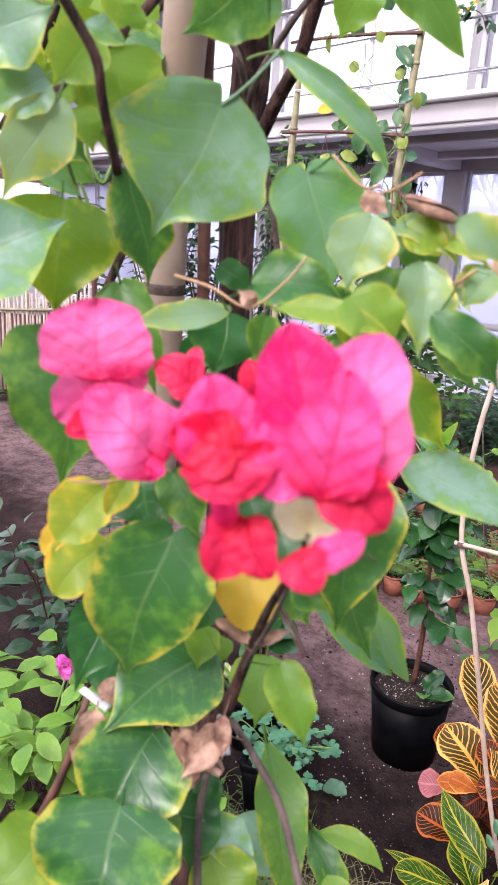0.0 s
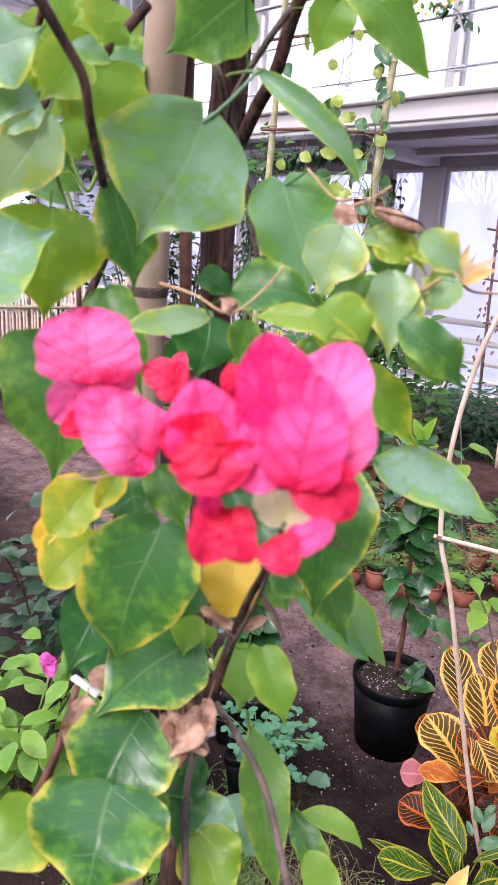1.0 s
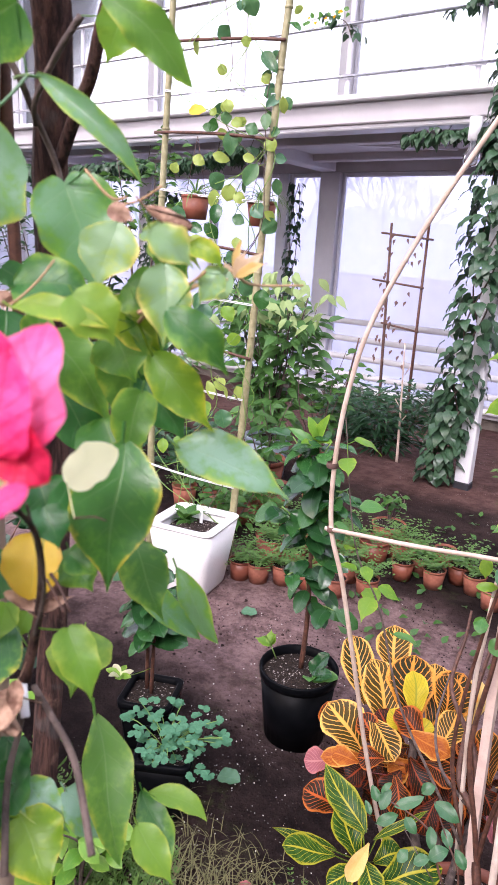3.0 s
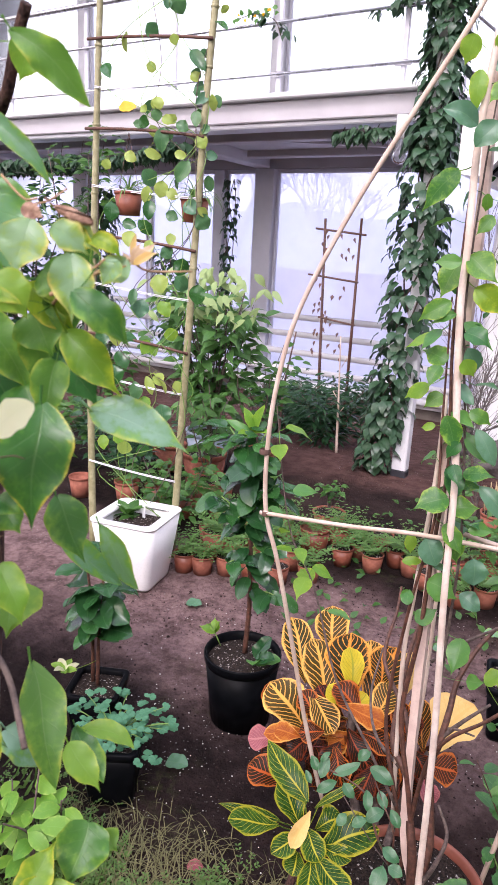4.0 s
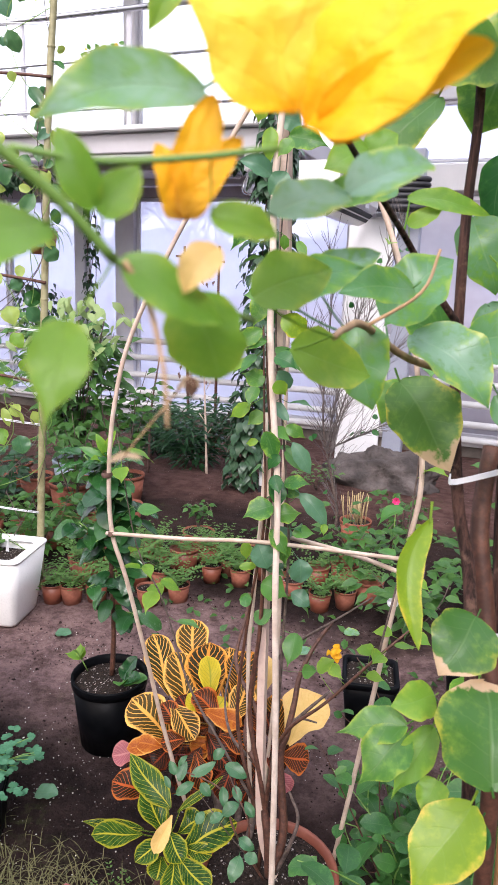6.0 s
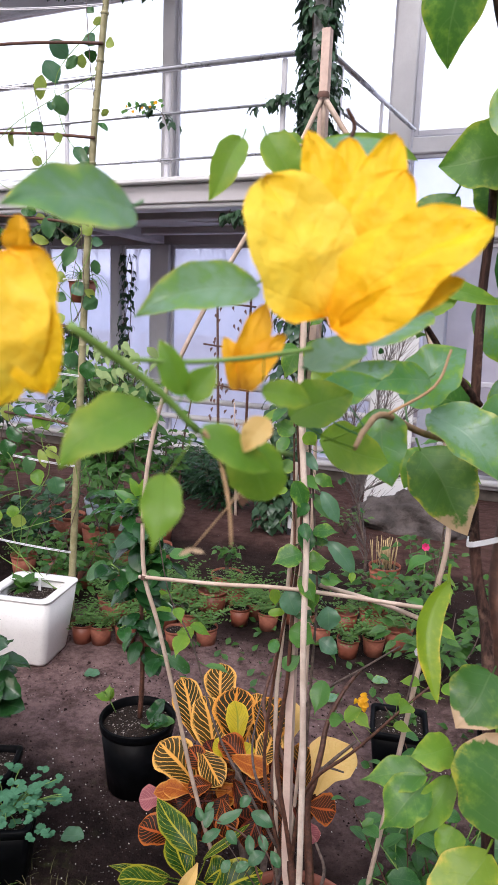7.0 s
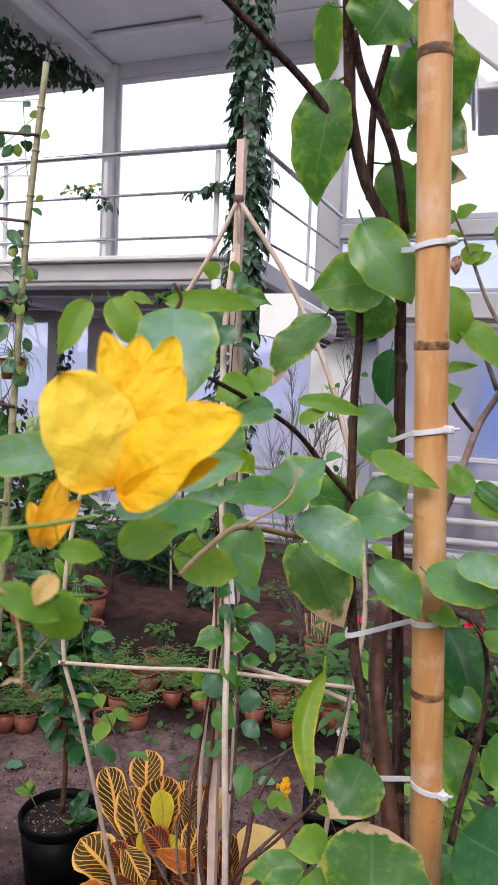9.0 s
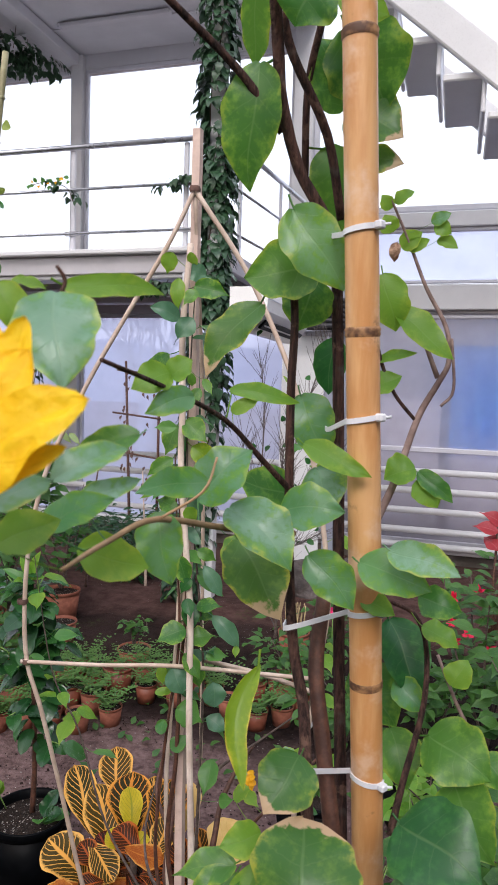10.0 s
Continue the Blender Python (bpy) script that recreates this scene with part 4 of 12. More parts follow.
# ---- leaf materials and plant tools ----
LEAF = {
    "green": leaf_mat("bougainvillea_leaf_green", (0.022, 0.130, 0.022), (0.19, 0.38, 0.045), (0.56, 0.52, 0.05), 5, 0.32, 0.75, 0.45, vein_share=0.2, thin=0.38),
    "deep": leaf_mat("bougainvillea_leaf_deep", (0.010, 0.082, 0.020), (0.05, 0.20, 0.035), (0.2, 0.3, 0.04), 5, 0.30, 0.6, 0.15, vein_share=0.16),
    "edge": leaf_mat("bougainvillea_leaf_rimmed", (0.010, 0.088, 0.028), (0.12, 0.31, 0.042), (0.66, 0.54, 0.06), 6, 0.25, 0.9, 1.0, vein_share=0.2),
    "yellow_edge": leaf_mat("bougainvillea_leaf_turning", (0.10, 0.25, 0.015), (0.36, 0.47, 0.025), (0.72, 0.54, 0.07), 5, 0.34, 0.8, 0.9, vein_share=0.15, thin=0.4),
    "yellow": leaf_mat("bougainvillea_leaf_yellow", (0.16, 0.31, 0.02), (0.56, 0.52, 0.035), (0.84, 0.44, 0.025), 5, 0.36, 0.85, 1.3, vein_share=0.15, thin=0.4),
    "ochre": leaf_mat("bougainvillea_leaf_ochre", (0.66, 0.42, 0.03), (0.74, 0.52, 0.05), (0.62, 0.25, 0.03), 5, 0.42, 0.6, 0.7, vein_share=0.15),
    "light": leaf_mat("bougainvillea_leaf_young", (0.12, 0.30, 0.028), (0.30, 0.46, 0.05), (0.60, 0.58, 0.06), 5, 0.36, 0.6, 0.4, thin=0.48, vein_share=0.15),
    "pale": leaf_mat("bougainvillea_leaf_painted_sheen", (0.035, 0.175, 0.060), (0.20, 0.40, 0.08), (0.60, 0.56, 0.10), 6, 0.27, 0.85, 0.6, pale=0.62, vein_share=0.24),
    "pale_edge": leaf_mat("bougainvillea_leaf_painted_sheen_rimmed", (0.11, 0.27, 0.07), (0.38, 0.50, 0.09), (0.76, 0.62, 0.18), 6, 0.27, 0.7, 1.0, pale=0.45, vein_share=0.2, thin=0.4),
    "satin": leaf_mat("bougainvillea_leaf_painted_sheen_soft", (0.035, 0.19, 0.035), (0.20, 0.40, 0.05), (0.54, 0.52, 0.10), 5, 0.25, 0.7, 0.45, pale=0.3, vein_share=0.2, thin=0.38),
    "cream": leaf_mat("bougainvillea_leaf_cream", (0.90, 0.89, 0.58), (0.93, 0.92, 0.68), (0.7, 0.6, 0.25), 5, 0.45, 0.6, 0.4, vein_share=0.1, thin=0.7),
    "peach": leaf_mat("bougainvillea_leaf_peach", (0.60, 0.42, 0.26), (0.70, 0.54, 0.38), (0.6, 0.4, 0.2), 5, 0.45, 0.6, 0.4),
    "amber_young": leaf_mat("bougainvillea_leaf_amber", (0.62, 0.40, 0.12), (0.74, 0.55, 0.22), (0.7, 0.4, 0.15), 5, 0.45, 0.6, 0.4),
    "burn": leaf_mat("bougainvillea_leaf_scorched", (0.028, 0.125, 0.02), (0.15, 0.28, 0.035), (0.62, 0.52, 0.05), 5, 0.32, 0.7, 0.7, tipburn=0.17, vein_share=0.16, thin=0.38),
    "withered": DEADLEAF,
    "croton": leaf_mat("croton_leaf_gold", (0.016, 0.024, 0.007), (0.13, 0.07, 0.014), (0.78, 0.42, 0.10), 10, 0.3, 0.35, 1.0, (0.74, 0.36, 0.07), 0.95, 0.12, 0.75, rib_w=0.13),
    "croton_amber": leaf_mat("croton_leaf_amber", (0.014, 0.018, 0.005), (0.14, 0.05, 0.010), (0.68, 0.29, 0.045), 10, 0.3, 0.3, 0.95, (0.62, 0.23, 0.03), 0.94, 0.12, 0.75, rib_w=0.12),
    "croton_red": leaf_mat("croton_leaf_red", (0.012, 0.010, 0.004), (0.13, 0.028, 0.008), (0.52, 0.14, 0.022), 10, 0.3, 0.22, 0.75, (0.42, 0.085, 0.014), 0.9, 0.12, 0.75, rib_w=0.10),
    "croton_orange": leaf_mat("croton_leaf_plain_orange", (0.26, 0.055, 0.01), (0.48, 0.16, 0.02), (0.66, 0.32, 0.07), 10, 0.34, 0.7, 0.8, (0.56, 0.20, 0.03), 0.6, 0.15, 0.75, rib_w=0.06),
    "croton_yellow": leaf_mat("croton_leaf_yellow", (0.44, 0.35, 0.02), (0.60, 0.46, 0.03), (0.62, 0.48, 0.04), 9, 0.34, 0.6, 0.5, (0.16, 0.22, 0.02), 0.7, 0.25, 0.9),
    "croton_cream": leaf_mat("croton_leaf_cream", (0.68, 0.42, 0.13), (0.78, 0.56, 0.22), (0.72, 0.46, 0.16), 9, 0.36, 0.6, 0.5, (0.62, 0.40, 0.12), 0.55, 0.2, 0.75, rib_w=0.06),
    "croton_dark": leaf_mat("croton_leaf_dark_and_gap_shade", (0.006, 0.008, 0.004), (0.04, 0.008, 0.004), (0.26, 0.036, 0.01), 10, 0.28, 0.5, 0.4, (0.28, 0.045, 0.01), 0.8, 0.08, 0.75, rib_w=0.07),
    "croton_pink": leaf_mat("croton_leaf_pink", (0.22, 0.055, 0.065), (0.36, 0.13, 0.14), (0.44, 0.15, 0.13), 9, 0.38, 0.5, 0.6, (0.5, 0.22, 0.2), 0.6, 0.12, 0.9),
    "croton_green": leaf_mat("croton_leaf_green", (0.005, 0.030, 0.006), (0.05, 0.12, 0.013), (0.52, 0.44, 0.025), 9, 0.22, 0.6, 0.5, (0.50, 0.45, 0.03), 0.7, 0.12, 0.75, rib_w=0.05),
    "gloss_mid": leaf_mat("glossy_green_leaf", (0.018, 0.085, 0.020), (0.055, 0.16, 0.035), (0.08, 0.2, 0.04), 7, 0.2, 0.3, 0.0, (0.10, 0.22, 0.08), 0.3, 0.15),
    "gloss": leaf_mat("glossy_dark_leaf", (0.009, 0.050, 0.015), (0.03, 0.10, 0.025), (0.05, 0.14, 0.03), 7, 0.17, 0.3, 0.0, (0.08, 0.18, 0.07), 0.3, 0.12),
    "hoya": leaf_mat("wax_vine_leaf", (0.035, 0.13, 0.05), (0.13, 0.25, 0.09), (0.35, 0.40, 0.10), 6, 0.3, 0.4, 0.2, thin=0.25),
    "hoya_lime": leaf_mat("wax_vine_leaf_lime", (0.26, 0.38, 0.07), (0.44, 0.50, 0.12), (0.55, 0.52, 0.15), 6, 0.38, 0.5, 0.4, thin=0.35),
    "vine": leaf_mat("vine_leaf", (0.042, 0.165, 0.032), (0.14, 0.32, 0.05), (0.3, 0.38, 0.06), 6, 0.33, 0.4, 0.2, thin=0.3),
    "vine_blue": leaf_mat("vine_leaf_cool", (0.05, 0.15, 0.075), (0.11, 0.25, 0.12), (0.2, 0.3, 0.1), 6, 0.28, 0.4, 0.1, thin=0.25, pale=0.15),
    "vine_sprig": leaf_mat("vine_leaf_young", (0.026, 0.105, 0.04), (0.065, 0.185, 0.065), (0.2, 0.3, 0.1), 6, 0.3, 0.4, 0.1, thin=0.2),
    "shrub": leaf_mat("broad_shrub_leaf", (0.05, 0.155, 0.04), (0.14, 0.29, 0.07), (0.2, 0.3, 0.05), 9, 0.36, 0.4, 0.1),
    "shrub_pale": leaf_mat("young_shrub_leaf", (0.24, 0.36, 0.12), (0.38, 0.48, 0.20), (0.4, 0.45, 0.15), 9, 0.4, 0.4, 0.2, thin=0.35),
}
MASS = {
    "ivy": leaf_mat("ivy_leaf", (0.022, 0.062, 0.030), (0.06, 0.13, 0.06), (0.1, 0.16, 0.07), 5, 0.3, 0.4, 0.0, (0.14, 0.22, 0.12), 0.35, 0.12, by_island=True),
    "fern": leaf_mat("small_fern_leaf", (0.065, 0.165, 0.038), (0.19, 0.32, 0.085), (0.3, 0.38, 0.12), 5, 0.5, 0.4, 0.1, by_island=True),
    "grass": leaf_mat("grass_blade", (0.055, 0.135, 0.025), (0.17, 0.28, 0.06), (0.4, 0.35, 0.12), 2, 0.55, 0.4, 0.2, by_island=True),
    "straw": leaf_mat("straw_blade", (0.10, 0.10, 0.040), (0.25, 0.215, 0.095), (0.30, 0.22, 0.11), 2, 0.75, 0.4, 0.2, by_island=True, thin=0.15),
    "columbine": leaf_mat("columbine_leaf", (0.045, 0.17, 0.085), (0.10, 0.27, 0.145), (0.3, 0.42, 0.2), 4, 0.5, 0.4, 0.0, by_island=True),
    "shrubby": leaf_mat("small_shrub_leaf", (0.020, 0.100, 0.022), (0.09, 0.25, 0.05), (0.2, 0.36, 0.08), 6, 0.34, 0.45, 0.1, by_island=True),
    "bush": leaf_mat("bush_leaf", (0.022, 0.09, 0.016), (0.10, 0.23, 0.035), (0.25, 0.35, 0.06), 6, 0.36, 0.4, 0.1, by_island=True),
    "lime": leaf_mat("lime_bush_leaf", (0.09, 0.26, 0.022), (0.25, 0.42, 0.045), (0.6, 0.6, 0.2), 6, 0.4, 0.5, 0.3, by_island=True, thin=0.35),
    "deepbush": leaf_mat("dark_bush_leaf", (0.009, 0.042, 0.015), (0.028, 0.09, 0.028), (0.05, 0.12, 0.05), 6, 0.28, 0.4, 0.0, by_island=True, thin=0.15),
    "red": leaf_mat("red_foliage", (0.30, 0.02, 0.03), (0.50, 0.06, 0.07), (0.6, 0.2, 0.2), 7, 0.4, 0.4, 0.2, (0.7, 0.3, 0.3), 0.5, by_island=True),
}


def bract_mat(name, deep, light, base, thin=0.4, rib=0.15, rough=0.5):
    """A papery bract: fine branching veins, creases, paler towards the top."""
    m = Nodes(name, rough, 0.0, 0.25)
    u, v = m.uv()
    out = m.math("MULTIPLY", m.math("ABSOLUTE", m.math("SUBTRACT", u, 0.5)), 2.0)
    crease, soft = m.noise(150, 4, 0.6), m.noise(45, 3)
    band = m.math("FRACT", m.math("MULTIPLY", m.math("SUBTRACT", m.math("ADD", v, m.math("MULTIPLY", soft, 0.12)), m.math("MULTIPLY", out, 0.3)), 5))
    net = m.ramp(m.voronoi(190, feature="DISTANCE_TO_EDGE"), 0.06, 0.015)
    ribs = m.math("MAXIMUM", m.ramp(out, 0.045, 0.01), m.ramp(m.math("ABSOLUTE", m.math("SUBTRACT", band, 0.5)), 0.06, 0.01))
    tone = m.mix(m.math("ADD", m.math("MULTIPLY", m.ramp(soft, 0.34, 0.66), 0.65), m.math("MULTIPLY", m.random(), 0.3)), deep, light)
    tone = m.mix(m.ramp(v, 0.32, 0.0), tone, base)
    tone = m.mix(m.math("MULTIPLY", m.math("MULTIPLY", ribs, m.ramp(v, 0.9, 0.4)), rib), tone, base)
    tone = m.mix(m.math("MULTIPLY", net, 0.2), tone, light)
    m.set("Base Color", tone)
    m.bump(m.math("ADD", m.math("MULTIPLY", soft, 1.6), m.math("ADD", m.math("MULTIPLY", crease, 0.5), m.math("MULTIPLY", ribs, -rib * 0.3))), 1.0, 0.0022)
    m.thin(tone, thin)
    return m.mat


BRACT = {
    "pink": bract_mat("pink_bract", (0.80, 0.014, 0.15), (0.91, 0.11, 0.35), (0.70, 0.008, 0.07), 0.32, 0.42),
    "rose": bract_mat("rose_bract", (0.84, 0.055, 0.235), (0.92, 0.22, 0.47), (0.78, 0.02, 0.11), 0.32, 0.34),
    "red": bract_mat("crimson_bract", (0.76, 0.006, 0.045), (0.87, 0.045, 0.14), (0.66, 0.005, 0.03), 0.3, 0.55),
    "yellow": bract_mat("yellow_bract", (0.93, 0.53, 0.006), (0.97, 0.67, 0.02), (0.92, 0.44, 0.004), 0.25),
    "lemon": bract_mat("lemon_bract", (0.95, 0.60, 0.015), (0.98, 0.76, 0.09), (0.94, 0.52, 0.01), 0.22),
    "magenta": bract_mat("magenta_petal", (0.50, 0.03, 0.28), (0.78, 0.20, 0.55), (0.55, 0.02, 0.24), 0.3),
    "amber": bract_mat("amber_bract", (0.84, 0.38, 0.006), (0.90, 0.52, 0.025), (0.6, 0.3, 0.03), 0.3),
}
STEMS = {}
LEAF_NAMES = {"peach": "young peach coloured leaf", "amber_young": "young amber leaf", "yellow": "yellowed leaf", "withered": "withered brown leaf", "burn": "leaf with a scorched tip", "cream": "cream coloured leaf", "ochre": "ochre leaf"}


def stem_on(plant, mat, name, pts, r0, r1, label="", n=9):
    line = smooth_line(pts, 5)
    STEMS.setdefault(plant, []).extend(line)
    return part(name, Geo().tube(line, taper(r0, r1, len(line)), n, True, 0.05 if r0 > 0.004 else 0.0), mat, plant, label)


def stalk_for(plant, base, reach):
    """The nearest point of the plant's own stems."""
    near = STEMS.get(plant)
    if not near:
        return None
    q = min(near, key=lambda p: (p - base).length)
    return q if (q - base).length < reach else None


def leaf_on(plant, kind, base, tip, nrm, width, shape="ovate", sag=0.06, fold=0.18, wave=0.04, bend=0.0, reach=0.026, rows=22, cols=8):
    return blade_on(plant, kind, base, tip, nrm, width, BLADE_OF[shape], fold, sag, wave, bend, 0.02, 0.05 if kind.startswith("gloss") else reach, rows)


BLADE_OF = {"ovate": "drip", "broad": "blunt", "drip": "drip", "round": "round", "ellipse": "ellipse", "lance": "lance", "obovate": "spoon", "petal": "round", "bract": "round"}


def blade_on(plant, kind, base, tip, nrm, width, shape="", fold=0.18, sag=0.05, ripple=0.055, bend=0.0, notch=0.03, reach=0.026, rows=22, curl=None):
    """One leaf with its stalk, under its plant."""
    base, tip = V(base), V(tip)
    g = Geo()
    random.seed(int(abs(base.x * 7919 + base.z * 104729) * 1000) % 100003)
    croton = kind.startswith("croton")
    if croton:
        reach = 0.3
    shape = shape or ("spoon" if croton else "heart_drip")
    turn = random.uniform(0.1, 6)
    curl = random.uniform(-0.03, 0.14) if curl is None else curl
    g.blade(base, tip, nrm, width, shape, sag + random.uniform(-0.05, 0.06), fold + random.uniform(-0.08, 0.12), ripple * random.uniform(0.6, 1.3), bend, curl, notch, rows, 10 if rows > 12 else 6, turn)
    q = stalk_for(plant, base, reach)
    length = (tip - base).length
    end = q if q is not None else base - (tip - base).normalized() * length * 0.1 + V((0, 0, length * 0.05))
    g.tube(arc(base + (tip - base) * 0.02, end, V((0, 0, -0.05)) * (end - base).length, 4), taper(length * 0.011, length * 0.013, 5), 5, False)
    return part("leaf", g, LEAF[kind], plant, LEAF_NAMES.get(kind, ""))


def curled_leaf(plant, base, tip, r):
    """A dead leaf rolled up on itself and crumpled, with a ragged open edge."""
    base, tip = V(base), V(tip)
    g = Geo()
    axis = (tip - base).normalized()
    s = axis.cross(V((0, 0, 1))).normalized()
    n = s.cross(axis)
    rows, cols, k = 16, 15, len(g.v)
    verts, faces, uvs = [], [], []
    for i in range(rows + 1):
        v = i / rows
        w = r * (0.25 + 0.95 * math.sin(math.pi * min(1, v * 0.9 + 0.05)) ** 0.8)
        for j in range(cols + 1):
            u = j / cols
            turn = u * 7.4 + v * 1.6
            p = base.lerp(tip, v) + (s * math.cos(turn) + n * math.sin(turn)) * w * (1.05 - 0.45 * u)
            q = p * 150
            crush = V((noise.noise(q), noise.noise(q + V((9, 0, 0))), noise.noise(q + V((0, 9, 0))))) * r * 0.5
            verts.append(p + crush)
            uvs.append((u, v))
    for i in range(rows):
        for j in range(cols):
            a = i * (cols + 1) + j
            faces.append((a, a + 1, a + cols + 2, a + cols + 1))
    g.add(verts, faces, uvs)
    g.tube(arc(base, base - axis * r * 2 + V((0, 0, r)), V((0, 0, 0)), 3), taper(r * 0.12, r * 0.16, 4), 5, False)
    return part("leaf", g, DEADLEAF, plant, "curled brown withered leaf")


def bract_on(plant, kind, base, tip, nrm, width, shape="bract", sag=0.1):
    """A papery bract, creased between its veins and crinkled towards the rim."""
    base, tip, nrm = V(base), V(tip), V(nrm).normalized()
    random.seed(int(abs(base.x * 7919 + base.z * 104729) * 1000) % 100003)
    turn = random.uniform(0, 9)
    g = Geo().leaf(base, tip, nrm, width, shape, sag, 0.16, 0.025, 22, 14, random.uniform(0, 6), random.uniform(-0.05, 0.05), random.uniform(-0.12, 0.1), 0.12)
    crumpled = []
    for p, (u, v) in zip(g.v, g.uv):
        out = abs(u - 0.5) * 2
        rib = math.cos((v * 5.5 - out * 1.7) * 2 * math.pi)
        q = V((u * 2.2 + turn, v * 2.6, turn))
        lift = 0.055 * noise.noise(q * 1.4) + 0.03 * noise.noise(q * 3.7) - 0.006 * rib * min(1.0, out * 3) - 0.02 * math.exp(-(out * 9) ** 2)
        crumpled.append(tuple(V(p) + nrm * lift * width))
    g.v = crumpled
    return part("bract", g, BRACT[kind], plant, {"pink": "papery pink bract", "rose": "papery rose bract", "red": "papery crimson bract", "yellow": "papery yellow bract", "amber": "papery amber bract", "lemon": "papery lemon bract"}[kind])


def tie_on(plant, a, b):
    a, b = V(a), V(b)
    return part("tie", Geo().box((a + b) / 2, (0.0035, 0.0014, (b - a).length), (b - a).to_track_quat("Z", "Y").to_matrix().to_4x4(), b=0.0005), WIRE, plant, "white plastic tie")


def cable_tie(plant, a, c, r, front, rise=0.0):
    """A flat band from the stem at a round the open side of the cane at c, with its lock on the far flank."""
    a, c, f = V(a), V(c), V(front).normalized()
    l = V((0, 0, 1)).cross(f) * (1 if V((0, 0, 1)).cross(f).dot(a - c) > 0 else -1)
    ring = [c + (f * math.cos(t) + l * math.sin(t)) * r + V((0, 0, -rise * math.sin(t))) for t in (1.6, 1.25, 0.9, 0.5, 0.1, -0.3, -0.7, -1.1, -1.5)]
    line = smooth_line([a - f * 0.008 + l * 0.004, a + f * 0.006] + ring, 4)
    verts, faces = [], []
    for p, q in zip(line, line[1:] + [line[-1] + (line[-1] - line[-2])]):
        out = (q - p).cross(V((0, 0, 1))).normalized()
        verts += [p + out * 0.0006 + V((0, 0, 0.0021)), p + out * 0.0006 - V((0, 0, 0.0021)), p - out * 0.0006 - V((0, 0, 0.0021)), p - out * 0.0006 + V((0, 0, 0.0021))]
    for i in range(len(line) - 1):
        for j in range(4):
            faces.append((i * 4 + j, i * 4 + (j + 1) % 4, i * 4 + 4 + (j + 1) % 4, i * 4 + 4 + j))
    g = Geo()
    g.add(verts, faces, [(0.5, 0.5)] * len(verts))
    t = part("cable_tie", g, WIRE, plant, "white cable tie", smooth=False)
    k = c + (f * 0.62 - l * 0.78) * (r + 0.0025) + V((0, 0, rise * 0.78))
    part("lock", Geo().box(k, (0.007, 0.007, 0.0062), (f * 0.62 - l * 0.78).to_track_quat("X", "Z").to_matrix().to_4x4(), b=0.0012), WIRE, t, smooth=False)
    part("tail", Geo().tube([k, k - l * 0.008 + V((0, 0, 0.001))], 0.0011, 5), WIRE, t)


def bamboo_cane(name, pts, r, mat, label, spacing=0.24, nodes=None):
    line = smooth_line(pts, 10)
    c = thing(name, pts[0], label, "cane")
    part("culm", Geo().tube(line, taper(r * 1.06, r * 0.94, len(line)), 20), mat, c)
    heights = nodes or [0.11 + spacing * i for i in range(10)]
    for p, q in zip(line, line[1:]):
        for z in [z for z in heights if p.z <= z < q.z]:
            k = p.lerp(q, (z - p.z) / (q.z - p.z))
            d = (q - p).normalized()
            part("node", Geo().tube([k - d * r * 0.3, k - d * r * 0.14, k, k + d * r * 0.16, k + d * r * 0.3], [r * 1.0, r * 1.07, r * 1.03, r * 1.08, r * 1.0], 20, False), NODE if mat is BAMBOO else GREYBARK, c)
    return c


# ---- pots, trellises and plants of the middle ground ----
def round_pot(name, x, y, r, h, mat, label, z=None, group="", fill=0.88, taper_=0.78, soil=True, n=28):
    z = ground_z(x, y) if z is None else z
    p = thing(name, (x, y, z), label, "plant pot", group)
    rb, w = r * taper_, max(0.004, r * 0.035)
    rim = h * 0.13
    part("body", Geo().lathe([(0, 0.002), (rb, 0), (rb + (r - rb) * 0.85, h - rim), (r - 2 * w, h - rim), (rb - w, 0.02), (0, 0.02)], (x, y, z), n), mat, p)
    part("rim", Geo().lathe([(r * 0.93, h - rim), (r * 1.0, h - rim * 0.9), (r * 1.02, h - 0.004), (r * 1.0, h), (r * 0.94, h - 0.003), (r * 0.92, h - rim)], (x, y, z), n), mat, p)
    if soil:
        g = Geo()
        zz = z + h * fill
        rr = r * 0.925
        verts, faces = [V((x, y, zz + 0.012))], []
        for k in range(1, 5):
            for i in range(24):
                a = 2 * math.pi * i / 24
                verts.append(V((x + rr * k / 4 * math.cos(a), y + rr * k / 4 * math.sin(a), zz + random.uniform(-0.004, 0.008) * (k < 4))))
        faces += [(0, 1 + i, 1 + (i + 1) % 24) for i in range(24)]
        for k in range(3):
            faces += [(1 + k * 24 + i, 1 + (k + 1) * 24 + i, 1 + (k + 1) * 24 + (i + 1) % 24, 1 + k * 24 + (i + 1) % 24) for i in range(24)]
        part("soil", g.add(verts, faces), MIX, p, "potting soil with white perlite")
    return p


